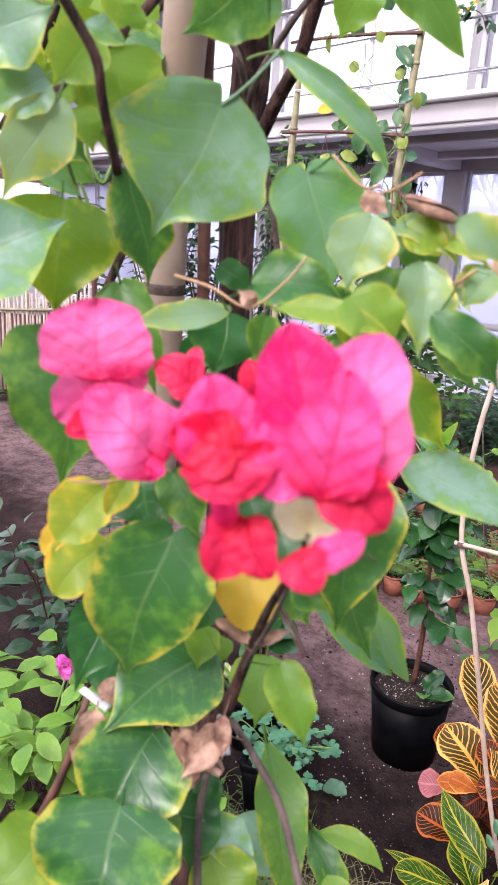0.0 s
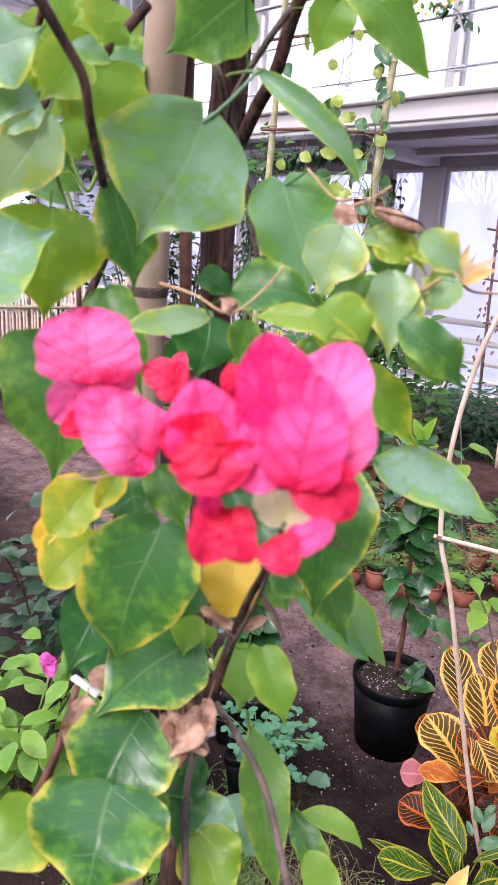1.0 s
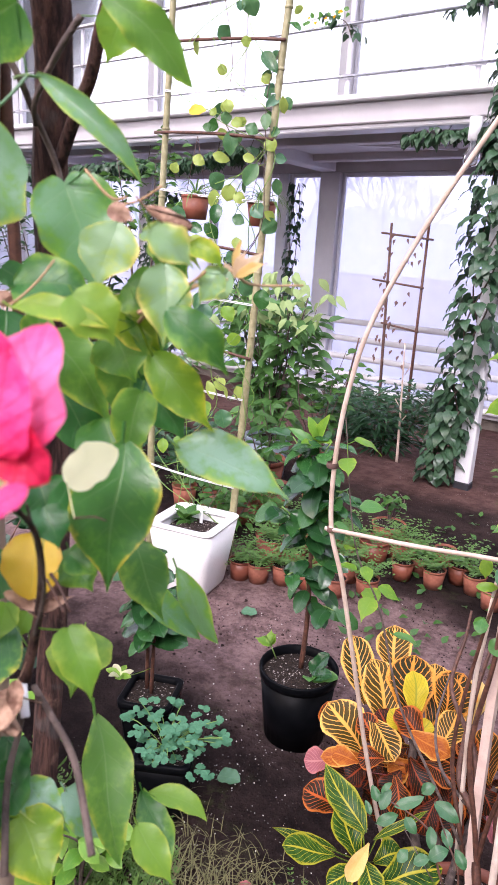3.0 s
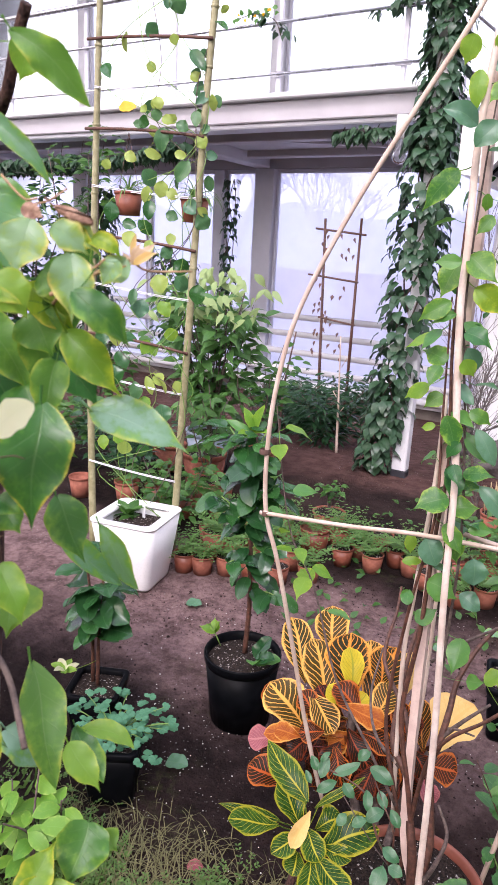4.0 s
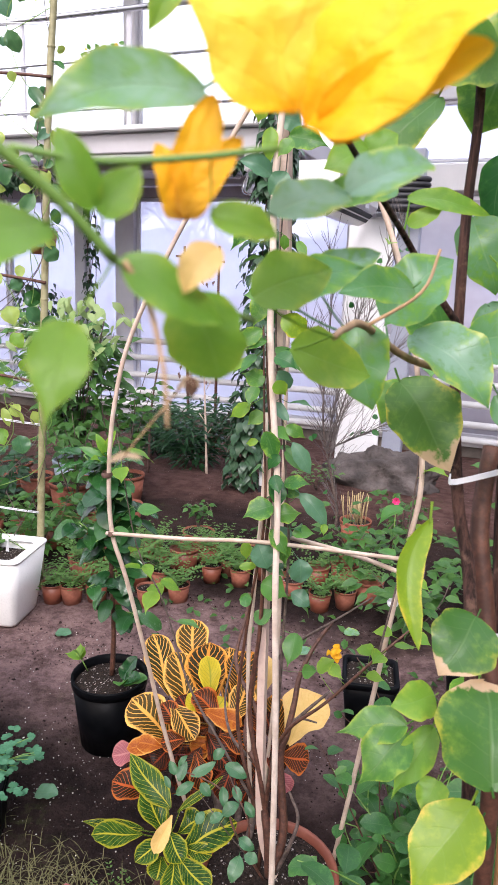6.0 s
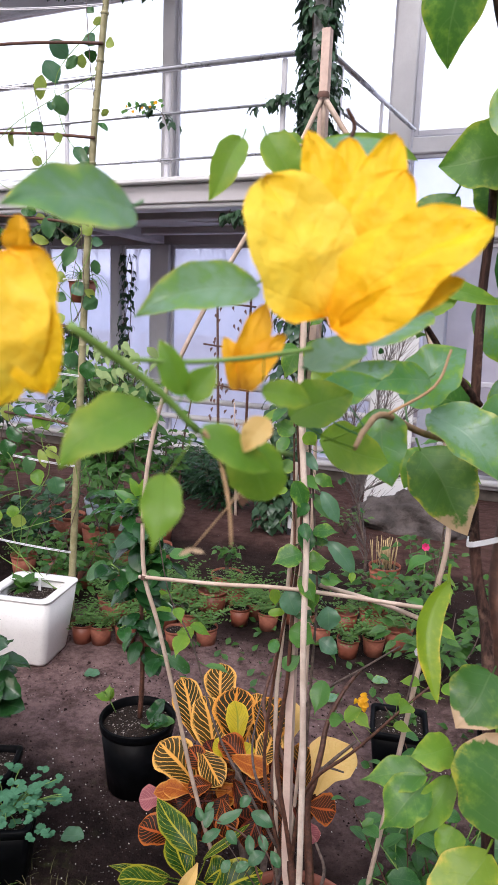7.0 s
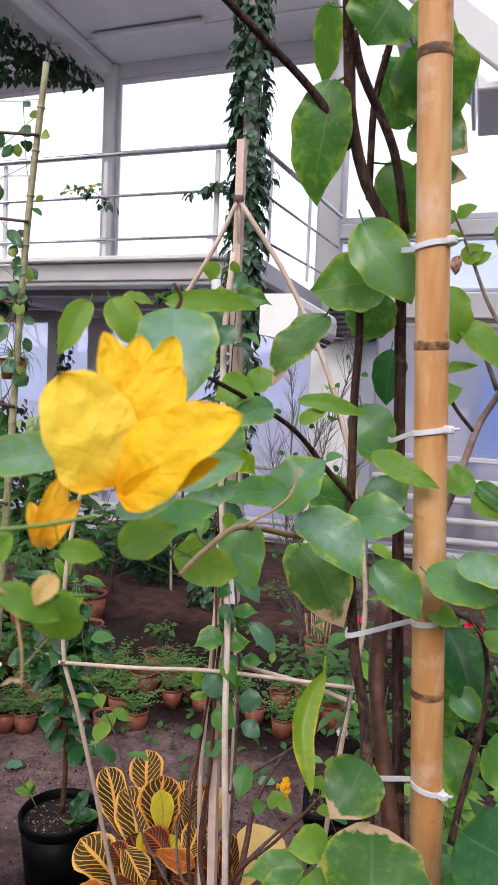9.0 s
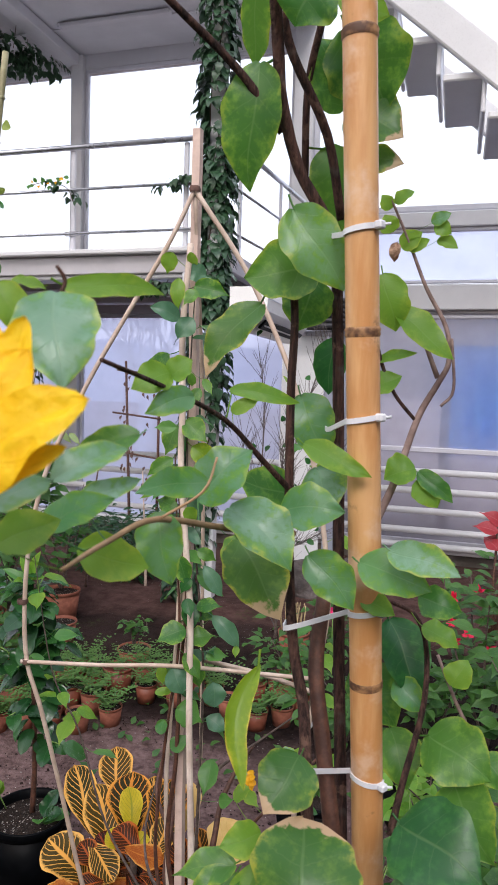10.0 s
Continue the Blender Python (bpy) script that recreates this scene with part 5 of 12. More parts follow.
def square_pot(name, x, y, w, h, mat, label, turn=0.0, taper_=0.8, wall=0.008, corner=0.25, z=None, fill=0.9, lip=0.012, group=""):
    """A square pot with rounded corners and a folded lip."""
    z = ground_z(x, y) if z is None else z
    p = thing(name, (x, y, z), label, "plant pot", group)
    rot = Matrix.Rotation(radians(turn), 4, "Z")

    def ring(half, zz):
        out = []
        rc = half * corner
        for cx, cy, a0 in ((1, 1, 0), (-1, 1, 90), (-1, -1, 180), (1, -1, 270)):
            for k in range(6):
                a = radians(a0 + 18 * k)
                out.append(rot @ V((cx * (half - rc) + rc * math.cos(a), cy * (half - rc) + rc * math.sin(a), 0)) + V((x, y, z + zz)))
        return out

    def shell(levels):
        g, n = Geo(), 24
        verts = [q for half, zz in levels for q in ring(half, zz)]
        faces = [(i * n + k, i * n + (k + 1) % n, (i + 1) * n + (k + 1) % n, (i + 1) * n + k) for i in range(len(levels) - 1) for k in range(n)]
        return g.add(verts, faces)

    a, b = w / 2, w / 2 * taper_
    part("body", shell([(0.001, 0.001), (b * 0.96, 0), (b, 0.012), (b + (a - b) * 0.5, h * 0.5), (a, h - lip), (a - wall, h - lip), (b - wall, 0.03), (0.001, 0.03)]), mat, p)
    part("rim", shell([(a - wall * 1.5, h - lip * 2.5), (a + 0.003, h - lip * 2), (a + 0.004, h - 0.002), (a, h), (a - wall, h), (a - wall * 1.8, h - 0.004), (a - wall * 1.8, h - lip * 3)]), mat, p)
    part("soil", shell([(0.001, h * fill + 0.008), (a * 0.5, h * fill + 0.004), (a - wall * 1.7, h * fill)]), MIX, p, "dark potting soil")
    return p


def spray(g, c, n, length, width, rnd, shape="ovate", spread=1.0, lift=0.5, rows=5, cols=2, rad=0.0, sag=0.08):
    """n leaves that point outwards from c."""
    for _ in range(n):
        a = rnd.uniform(0, 2 * math.pi)
        e = rnd.uniform(-0.4, 1.0) * lift
        d = V((math.cos(a) * spread, math.sin(a) * spread, e)).normalized()
        b = V(c) + d * rad * rnd.uniform(0.2, 1)
        k = rnd.uniform(0.7, 1.15)
        up = (V((0, 0, 1)) + V((rnd.uniform(-1, 1), rnd.uniform(-1, 1), 0)) * 0.5).normalized()
        g.leaf(b, b + d * length * k - V((0, 0, length * 0.15)), up, width * k, shape, sag, 0.2, 0.0, rows, cols)


def leaf_parts(plant, stem, n, length, width, kinds, rnd, shape="ovate", droop=0.3, start=0.2, lean=None, gap=0.02, every=None):
    """Single leaves set along a line of points."""
    for i in range(n):
        f = start + (1 - start) * (i + rnd.uniform(0, 0.7)) / n
        k = min(int(f * (len(stem) - 1)), len(stem) - 2)
        p = stem[k].lerp(stem[k + 1], f * (len(stem) - 1) - k)
        a = i * 2.4 + rnd.uniform(-0.5, 0.5)
        d = V((math.cos(a), math.sin(a), rnd.uniform(-droop, droop * 0.6)))
        if lean:
            d += V(lean)
        d.normalize()
        s = rnd.uniform(0.75, 1.15)
        b = p + d * gap
        leaf_on(plant, rnd.choice(kinds), b, b + d * length * s - V((0, 0, droop * length * 0.5)), (rnd.uniform(-0.4, 0.4), rnd.uniform(-0.7, 0.1), 0.8), width * s, shape, rows=10, reach=0.05)


# black round pot with a young glossy-leaved tree
rnd = random.Random(3)
round_pot("black_pot", -0.74, 1.935, 0.130, 0.265, BLACKPLASTIC, "black round plastic nursery pot standing on soil")
TREE = thing("young_tree", (-0.757, 1.96, 0.24), "young tree with dark glossy leaves in a black pot", "pot plant")
trunk = smooth_line([(-0.75, 1.965, 0.24), (-0.745, 1.97, 0.42), (-0.755, 1.975, 0.62), (-0.765, 1.985, 0.85), (-0.77, 1.985, 1.02)], 5)
STEMS[TREE] = list(trunk)
part("trunk", Geo().tube(trunk, taper(0.0095, 0.005, len(trunk)), 10, True, 0.06), REDSTEM, TREE, "slim red brown trunk")
for p, q in (((-0.757, 1.975, 0.66), (-0.85, 1.93, 0.8)), ((-0.76, 1.98, 0.75), (-0.68, 2.0, 0.86)), ((-0.765, 1.985, 0.85), (-0.86, 1.98, 1.02)), ((-0.766, 1.985, 0.9), (-0.7, 1.94, 1.04))):
    line = arc(p, q, (0, 0, 0.02), 5)
    STEMS[TREE] += line
    part("twig", Geo().tube(line, taper(0.004, 0.002, 6), 6), GREENSTEM, TREE)
    leaf_parts(TREE, line, 10, 0.085, 0.056, ["gloss", "gloss_mid"], rnd, "round", 0.5, 0.2)
leaf_parts(TREE, trunk, 26, 0.09, 0.062, ["gloss", "gloss", "gloss_mid"], rnd, "round", 0.7, 0.33)
for k in range(9):
    z = 0.46 + 0.055 * k
    a = k * 2.2
    line = arc((-0.755, 1.975, z), (-0.755 + 0.1 * math.cos(a), 1.975 + 0.09 * math.sin(a), z + rnd.uniform(0.0, 0.07)), (0, 0, 0.012), 5)
    STEMS[TREE] += line
    part("twig", Geo().tube(line, taper(0.003, 0.0015, 6), 6), GREENSTEM, TREE)
    leaf_parts(TREE, line, 4, 0.08, 0.056, ["gloss", "gloss", "gloss_mid"], rnd, "round", 0.6, 0.35)
for b, t, k in (((-0.765, 1.985, 1.02), (-0.80, 1.96, 1.10), "light"), ((-0.77, 1.985, 1.02), (-0.73, 1.97, 1.12), "light"), ((-0.765, 1.985, 1.0), (-0.86, 1.95, 1.05), "vine"), ((-0.77, 1.98, 1.02), (-0.70, 1.95, 1.04), "light"), ((-0.77, 1.98, 1.0), (-0.78, 1.90, 1.03), "light")):
    leaf_on(TREE, k, b, t, (0.2, -0.6, 0.8), 0.035, "ellipse")
SEED = thing("seedling", (-0.68, 1.9, 0.25), "green seedlings sprouting beside the trunk", "seedling")
for b, t, k, w in (((-0.68, 1.92, 0.25), (-0.60, 1.90, 0.30), "gloss", 0.06), ((-0.68, 1.92, 0.25), (-0.66, 1.86, 0.28), "vine", 0.05), ((-0.69, 1.93, 0.26), (-0.65, 1.97, 0.33), "gloss", 0.06), ((-0.68, 1.92, 0.25), (-0.60, 1.95, 0.27), "vine", 0.05)):
    leaf_on(SEED, k, b, t, (0, -0.4, 0.9), w, "round")
SEED2 = thing("seedling", (-0.85, 1.95, 0.25), "green seedlings sprouting beside the trunk", "seedling")
part("stem", Geo().tube([(-0.84, 1.95, 0.24), (-0.86, 1.94, 0.29)], 0.002, 6), GREENSTEM, SEED2)
for t in ((-0.92, 1.93, 0.30), (-0.87, 1.90, 0.34), (-0.83, 1.93, 0.35), (-0.88, 1.97, 0.33)):
    leaf_on(SEED2, "light", (-0.86, 1.94, 0.29), t, (0, -0.4, 0.9), 0.036, "ovate")

# large clay-coloured pot with the cane trellis and its vine
TX, TY = 0.03, 1.41
round_pot("large_pot", TX, TY, 0.165, 0.235, CLAYPLASTIC, "wide terracotta coloured pot with a woody vine", fill=0.9, taper_=0.8, n=40)
tr = thing("cane_trellis", (TX, TY, 0.22), "barrel-shaped trellis of bent split canes round a wooden stake", "trellis")
BIND = V((-0.024, 1.455, 2.077))
part("stake", Geo().tube(smooth_line([(0.046, 1.4, 0.231), (0.002, 1.42, 0.353), (-0.016, 1.44, 0.637), (-0.026, 1.46, 0.903), (-0.032, 1.48, 1.151), (-0.032, 1.5, 1.427), (-0.033, 1.5, 1.699), (-0.037, 1.5, 1.842), (-0.036, 1.496, 2.215)], 5), 0.0125, 4), STAKE, tr, "square wooden stake", smooth=False)
part("thin_stake", Geo().tube(smooth_line([(0.073, 1.3, 0.246), (0.054, 1.33, 0.663), (0.026, 1.37, 0.955), (0.007, 1.41, 1.176), (-0.013, 1.42, 1.339), (-0.031, 1.43, 1.505), (-0.034, 1.44, 1.606), (-0.042, 1.45, 1.788), (-0.032, 1.46, 1.965)], 5), 0.0075, 6), PALECANE, tr, "pale split cane")
part("thin_stake", Geo().tube(smooth_line([(-0.041, 1.47, 0.292), (-0.064, 1.47, 0.705), (-0.059, 1.47, 0.889), (-0.045, 1.47, 1.151), (-0.046, 1.47, 1.328)], 5), 0.0055, 6), PALECANE, tr)
part("bent_cane", Geo().tube(smooth_line([(-0.139, 1.5, 0.092), (-0.214, 1.48, 0.251), (-0.275, 1.46, 0.477), (-0.315, 1.44, 0.681), (-0.355, 1.41, 0.903), (-0.39, 1.402, 1.025), (-0.394, 1.4, 1.18), (-0.377, 1.4, 1.332), (-0.343, 1.41, 1.474), (-0.258, 1.43, 1.662), (-0.161, 1.44, 1.828), (-0.078, 1.45, 1.967), BIND], 6), 0.0052, 8), CANE, tr)
part("bent_cane", Geo().tube(smooth_line([(0.145, 1.53, 0.1), (0.20, 1.52, 0.5), (0.265, 1.5, 1.02), (0.285, 1.5, 1.25), (0.22, 1.5, 1.6), (0.10, 1.5, 1.88), BIND], 7), 0.0056, 8), CANE, tr)
part("bent_cane", Geo().tube(smooth_line([(-0.05, 1.55, 0.1), (-0.06, 1.68, 0.6), (-0.08, 1.72, 1.1), (-0.07, 1.66, 1.6), BIND], 7), 0.005, 8), CANE, tr)
part("cross_cane", Geo().tube(smooth_line([(-0.40, 1.395, 1.02), (-0.2, 1.41, 1.035), (-0.02, 1.42, 1.055), (0.28, 1.485, 1.045)], 6), 0.005, 6), CANE, tr)
part("cross_cane", Geo().tube(smooth_line([(0.0, 1.47, 1.058), (0.15, 1.5, 1.03), (0.275, 1.51, 1.0)], 6), 0.0055, 6), CANE, tr)
for c in ((-0.388, 1.402, 1.02), (0.268, 1.497, 1.04), (0.0, 1.45, 1.06), BIND, (-0.40, 1.40, 1.16), (0.25, 1.51, 0.93)):
    part("tie", Geo().lathe([(0.011, -0.006), (0.013, 0), (0.011, 0.006)], c, 10), WIRE if c[0] > 0.24 else DARKSTICK, tr)

VINE = thing("climbing_vine", (TX - 0.04, TY + 0.02, 0.22), "woody vine with green leaves climbing the cane trellis", "climbing plant")
rnd = random.Random(11)
lines = []
for pts, r0, r1 in (
    ([(0.034, 1.42, 0.24), (-0.001, 1.42, 0.447), (-0.042, 1.43, 0.633), (-0.026, 1.43, 0.836), (-0.024, 1.44, 1.04), (-0.019, 1.45, 1.208), (-0.041, 1.45, 1.43), (-0.047, 1.46, 1.695), (-0.038, 1.46, 1.914)], 0.011, 0.003),
    ([(0.027, 1.42, 0.236), (-0.04, 1.44, 0.429), (-0.084, 1.46, 0.599), (-0.06, 1.45, 0.871), (-0.026, 1.43, 1.092), (-0.041, 1.45, 1.274), (-0.053, 1.45, 1.514)], 0.009, 0.003),
    ([(0.0, 1.42, 0.21), (0.02, 1.42, 0.5), (0.06, 1.4, 0.63), (0.14, 1.4, 0.72), (0.24, 1.43, 0.84), (0.30, 1.47, 0.9)], 0.009, 0.004),
    ([(-0.03, 1.43, 0.4), (-0.1, 1.42, 0.52), (-0.2, 1.43, 0.66), (-0.28, 1.45, 0.85), (-0.36, 1.46, 0.98), (-0.41, 1.46, 1.25)], 0.006, 0.002),
    ([(0.026, 1.43, 0.602), (0.027, 1.44, 0.848), (0.025, 1.45, 1.049), (-0.001, 1.46, 1.279), (-0.029, 1.46, 1.494), (-0.029, 1.47, 1.744), (-0.021, 1.47, 1.915)], 0.006, 0.002),
    ([(0.0, 1.42, 0.22), (-0.05, 1.36, 0.34), (-0.12, 1.33, 0.46)], 0.003, 0.0015),
    ([(0.24, 1.43, 0.84), (0.27, 1.5, 1.1), (0.27, 1.5, 1.4), (0.18, 1.5, 1.7)], 0.004, 0.002)):
    stem_on(VINE, REDSTEM if r0 > 0.0085 else GREYBARK, "stem", pts, r0 * 0.62, r1 * 0.55)
    lines.append(smooth_line(pts, 6))
leaf_parts(VINE, lines[0], 10, 0.055, 0.034, ["vine", "deep", "vine_blue"], rnd, "ovate", 0.7, 0.5, lean=(0, 0.6, 0))
leaf_parts(VINE, lines[1], 8, 0.05, 0.03, ["vine", "vine_blue"], rnd, "ovate", 0.7, 0.55, lean=(0, 0.6, 0))
leaf_parts(VINE, lines[3], 12, 0.062, 0.036, ["light", "vine"], rnd, "ovate", 0.4, 0.55)
leaf_parts(VINE, lines[4], 12, 0.052, 0.032, ["vine", "deep"], rnd, "ovate", 0.8, 0.2, lean=(0, 0.5, 0))
leaf_parts(VINE, lines[6], 16, 0.055, 0.034, ["vine", "light"], rnd, "ovate", 0.5, 0.2)
leaf_parts(VINE, lines[2], 6, 0.05, 0.034, ["light"], rnd, "ovate", 0.3, 0.7)
blade_on(VINE, "light", (-0.0643, 1.4355, 1.9429), (-0.0829, 1.4516, 1.9001), (0.18, -0.89, -0.41), 0.0368, "drip", rows=12, ripple=0.05, reach=0.09)
blade_on(VINE, "light", (-0.0266, 1.4431, 1.9436), (-0.02, 1.4702, 1.9167), (0.1, -0.71, -0.69), 0.0233, "drip", rows=12, ripple=0.05, reach=0.09)
blade_on(VINE, "vine_blue", (-0.0351, 1.4563, 1.9124), (-0.0001, 1.475, 1.8994), (0.45, -0.89, -0.07), 0.0406, "ellipse", rows=12, ripple=0.05, reach=0.09)
blade_on(VINE, "green", (-0.0065, 1.4255, 1.8723), (0.0685, 1.437, 1.8495), (0.2, -0.96, 0.18), 0.0467, "drip", rows=12, ripple=0.05, reach=0.09)
blade_on(VINE, "green", (0.009, 1.3959, 1.8568), (-0.0157, 1.3845, 1.8233), (0.01, -0.95, 0.31), 0.0302, "drip", rows=12, ripple=0.05, reach=0.09)
blade_on(VINE, "light", (-0.0532, 1.4448, 1.8901), (-0.0544, 1.4456, 1.817), (0.44, -0.9, -0.02), 0.0311, "drip", rows=12, ripple=0.05, reach=0.09)
blade_on(VINE, "vine_blue", (-0.0427, 1.4351, 1.8038), (-0.0957, 1.3985, 1.8269), (0.6, -0.79, 0.12), 0.0385, "ellipse", rows=12, ripple=0.05, reach=0.09)
blade_on(VINE, "vine_blue", (-0.0028, 1.4086, 1.802), (-0.0319, 1.3955, 1.7613), (0.27, -0.96, 0.11), 0.0420, "ellipse", rows=12, ripple=0.05, reach=0.09)
blade_on(VINE, "green", (-0.0599, 1.4138, 1.7291), (-0.1208, 1.4201, 1.6595), (-0.07, -1.0, -0.03), 0.0430, "drip", rows=12, ripple=0.05, reach=0.09)
blade_on(VINE, "green", (-0.0026, 1.4083, 1.6893), (-0.0087, 1.4272, 1.6614), (0.25, -0.78, -0.58), 0.0187, "drip", rows=12, ripple=0.05, reach=0.09)
blade_on(VINE, "green", (0.0003, 1.4531, 1.6564), (-0.0223, 1.4407, 1.6223), (0.2, -0.96, 0.21), 0.0276, "drip", rows=12, ripple=0.05, reach=0.09)
blade_on(VINE, "green", (0.0257, 1.4045, 1.6779), (0.0509, 1.3947, 1.6444), (0.05, -0.95, 0.31), 0.0183, "drip", rows=12, ripple=0.05, reach=0.09)
blade_on(VINE, "vine", (-0.0298, 1.3952, 1.5781), (-0.0778, 1.3882, 1.5726), (0.12, -0.97, 0.24), 0.0272, "drip", rows=12, ripple=0.05, reach=0.09)
blade_on(VINE, "green", (-0.0472, 1.4482, 1.5768), (-0.0737, 1.4381, 1.5096), (0.04, -0.99, 0.13), 0.0499, "drip", rows=12, ripple=0.05, reach=0.09)
blade_on(VINE, "green", (-0.0282, 1.4408, 1.5862), (0.0285, 1.4365, 1.543), (0.22, -0.9, 0.38), 0.0505, "drip", rows=12, ripple=0.05, reach=0.09)
blade_on(VINE, "yellow_edge", (-0.0099, 1.4437, 1.5334), (0.0412, 1.4678, 1.4864), (0.46, -0.89, 0.05), 0.0496, "drip", rows=12, ripple=0.05, reach=0.09)
blade_on(VINE, "green", (-0.0464, 1.4188, 1.5069), (-0.0982, 1.4032, 1.466), (0.11, -0.97, 0.23), 0.0365, "drip", rows=12, ripple=0.05, reach=0.09)
blade_on(VINE, "green", (-0.0301, 1.4068, 1.4863), (-0.0762, 1.4105, 1.4648), (-0.25, -0.89, 0.38), 0.0211, "drip", rows=12, ripple=0.05, reach=0.09)
blade_on(VINE, "deep", (-0.0195, 1.4554, 1.4567), (0.0185, 1.4812, 1.4375), (0.61, -0.77, 0.16), 0.0339, "drip", rows=12, ripple=0.05, reach=0.09)
blade_on(VINE, "light", (-0.0666, 1.4291, 1.4452), (-0.1224, 1.4191, 1.4135), (-0.09, -0.89, 0.44), 0.0199, "drip", rows=12, ripple=0.05, reach=0.09)
blade_on(VINE, "green", (-0.0453, 1.4468, 1.3986), (-0.0968, 1.448, 1.4119), (0.12, -0.84, 0.53), 0.0427, "drip", rows=12, ripple=0.05, reach=0.09)
blade_on(VINE, "deep", (-0.0072, 1.4009, 1.4575), (0.0378, 1.4031, 1.4342), (0.32, -0.77, 0.55), 0.0392, "drip", rows=12, ripple=0.05, reach=0.09)
blade_on(VINE, "vine_blue", (-0.0054, 1.4171, 1.4263), (0.0148, 1.4353, 1.3907), (0.57, -0.81, -0.09), 0.0327, "ellipse", rows=12, ripple=0.05, reach=0.09)
blade_on(VINE, "green", (-0.0511, 1.4156, 1.3907), (-0.0611, 1.3926, 1.3504), (0.08, -0.87, 0.48), 0.0291, "drip", rows=12, ripple=0.05, reach=0.09)
blade_on(VINE, "light", (-0.0735, 1.4398, 1.3478), (-0.1186, 1.44, 1.3133), (-0.1, -0.99, 0.12), 0.0296, "drip", rows=12, ripple=0.05, reach=0.09)
blade_on(VINE, "green", (-0.0495, 1.4591, 1.329), (-0.0809, 1.446, 1.3018), (0.12, -0.94, 0.32), 0.0332, "drip", rows=12, ripple=0.05, reach=0.09)
blade_on(VINE, "light", (-0.0494, 1.4336, 1.2723), (-0.0777, 1.4367, 1.2618), (-0.24, -0.89, 0.38), 0.0175, "drip", rows=12, ripple=0.05, reach=0.09)
blade_on(VINE, "light", (-0.0034, 1.3986, 1.408), (0.0137, 1.416, 1.3773), (0.4, -0.87, -0.27), 0.0319, "drip", rows=12, ripple=0.05, reach=0.09)
blade_on(VINE, "vine_blue", (-0.0248, 1.4495, 1.3552), (0.0145, 1.4381, 1.3217), (0.31, -0.72, 0.62), 0.0276, "ellipse", rows=12, ripple=0.05, reach=0.09)
blade_on(VINE, "green", (0.0111, 1.436, 1.3108), (0.0498, 1.4518, 1.2867), (0.48, -0.86, 0.2), 0.0288, "drip", rows=12, ripple=0.05, reach=0.09)
blade_on(VINE, "green", (-0.0244, 1.4047, 1.3003), (0.0055, 1.4112, 1.2332), (0.32, -0.95, 0.05), 0.0390, "drip", rows=12, ripple=0.05, reach=0.09)
blade_on(VINE, "vine", (0.0033, 1.46, 1.2531), (0.0599, 1.4738, 1.2004), (0.57, -0.7, 0.43), 0.0373, "drip", rows=12, ripple=0.05, reach=0.09)
blade_on(VINE, "vine_blue", (0.0304, 1.4267, 1.2803), (0.0715, 1.4298, 1.2185), (0.35, -0.92, 0.19), 0.0329, "ellipse", rows=12, ripple=0.05, reach=0.09)
blade_on(VINE, "green", (0.0181, 1.4212, 1.1942), (0.0761, 1.4204, 1.1997), (-0.08, -0.71, 0.7), 0.0350, "drip", rows=12, ripple=0.05, reach=0.09)
blade_on(VINE, "green", (0.0032, 1.4574, 1.1651), (0.0457, 1.4696, 1.1557), (0.34, -0.8, 0.49), 0.0306, "drip", rows=12, ripple=0.05, reach=0.09)
blade_on(VINE, "green", (-0.0008, 1.4008, 1.148), (-0.0538, 1.3665, 1.1212), (0.13, -0.73, 0.67), 0.0547, "drip", rows=12, ripple=0.05, reach=0.09)
blade_on(VINE, "green", (0.0029, 1.4185, 1.1178), (0.0527, 1.4453, 1.1262), (0.25, -0.68, 0.69), 0.0463, "drip", rows=12, ripple=0.05, reach=0.09)
blade_on(VINE, "vine_blue", (0.049, 1.4382, 1.1704), (0.1098, 1.4404, 1.1084), (0.39, -0.85, 0.36), 0.0377, "ellipse", rows=12, ripple=0.05, reach=0.09)
blade_on(VINE, "light", (0.1114, 1.4133, 1.1202), (0.1111, 1.4044, 1.0977), (0.22, -0.91, 0.35), 0.0154, "drip", rows=12, ripple=0.05, reach=0.09)
blade_on(VINE, "vine", (0.0436, 1.4141, 1.0875), (0.0859, 1.4413, 1.0854), (0.42, -0.6, 0.68), 0.0289, "drip", rows=12, ripple=0.05, reach=0.09)
blade_on(VINE, "green", (0.0038, 1.3958, 1.096), (0.045, 1.3874, 1.0448), (0.29, -0.88, 0.38), 0.0345, "drip", rows=12, ripple=0.05, reach=0.09)
blade_on(VINE, "green", (0.0188, 1.4251, 1.0605), (0.0286, 1.4207, 1.0106), (0.39, -0.91, 0.16), 0.0334, "drip", rows=12, ripple=0.05, reach=0.09)
blade_on(VINE, "vine_blue", (-0.035, 1.4176, 1.0504), (-0.0069, 1.41, 0.9995), (0.52, -0.75, 0.4), 0.0516, "ellipse", rows=12, ripple=0.05, reach=0.09)
blade_on(VINE, "vine_blue", (0.0603, 1.4178, 1.0316), (0.0679, 1.4122, 0.9808), (0.46, -0.87, 0.16), 0.0504, "ellipse", rows=12, ripple=0.05, reach=0.09)
blade_on(VINE, "light", (-0.0767, 1.4584, 1.0331), (-0.0759, 1.4604, 0.9883), (0.28, -0.96, -0.04), 0.0251, "drip", rows=12, ripple=0.05, reach=0.09)
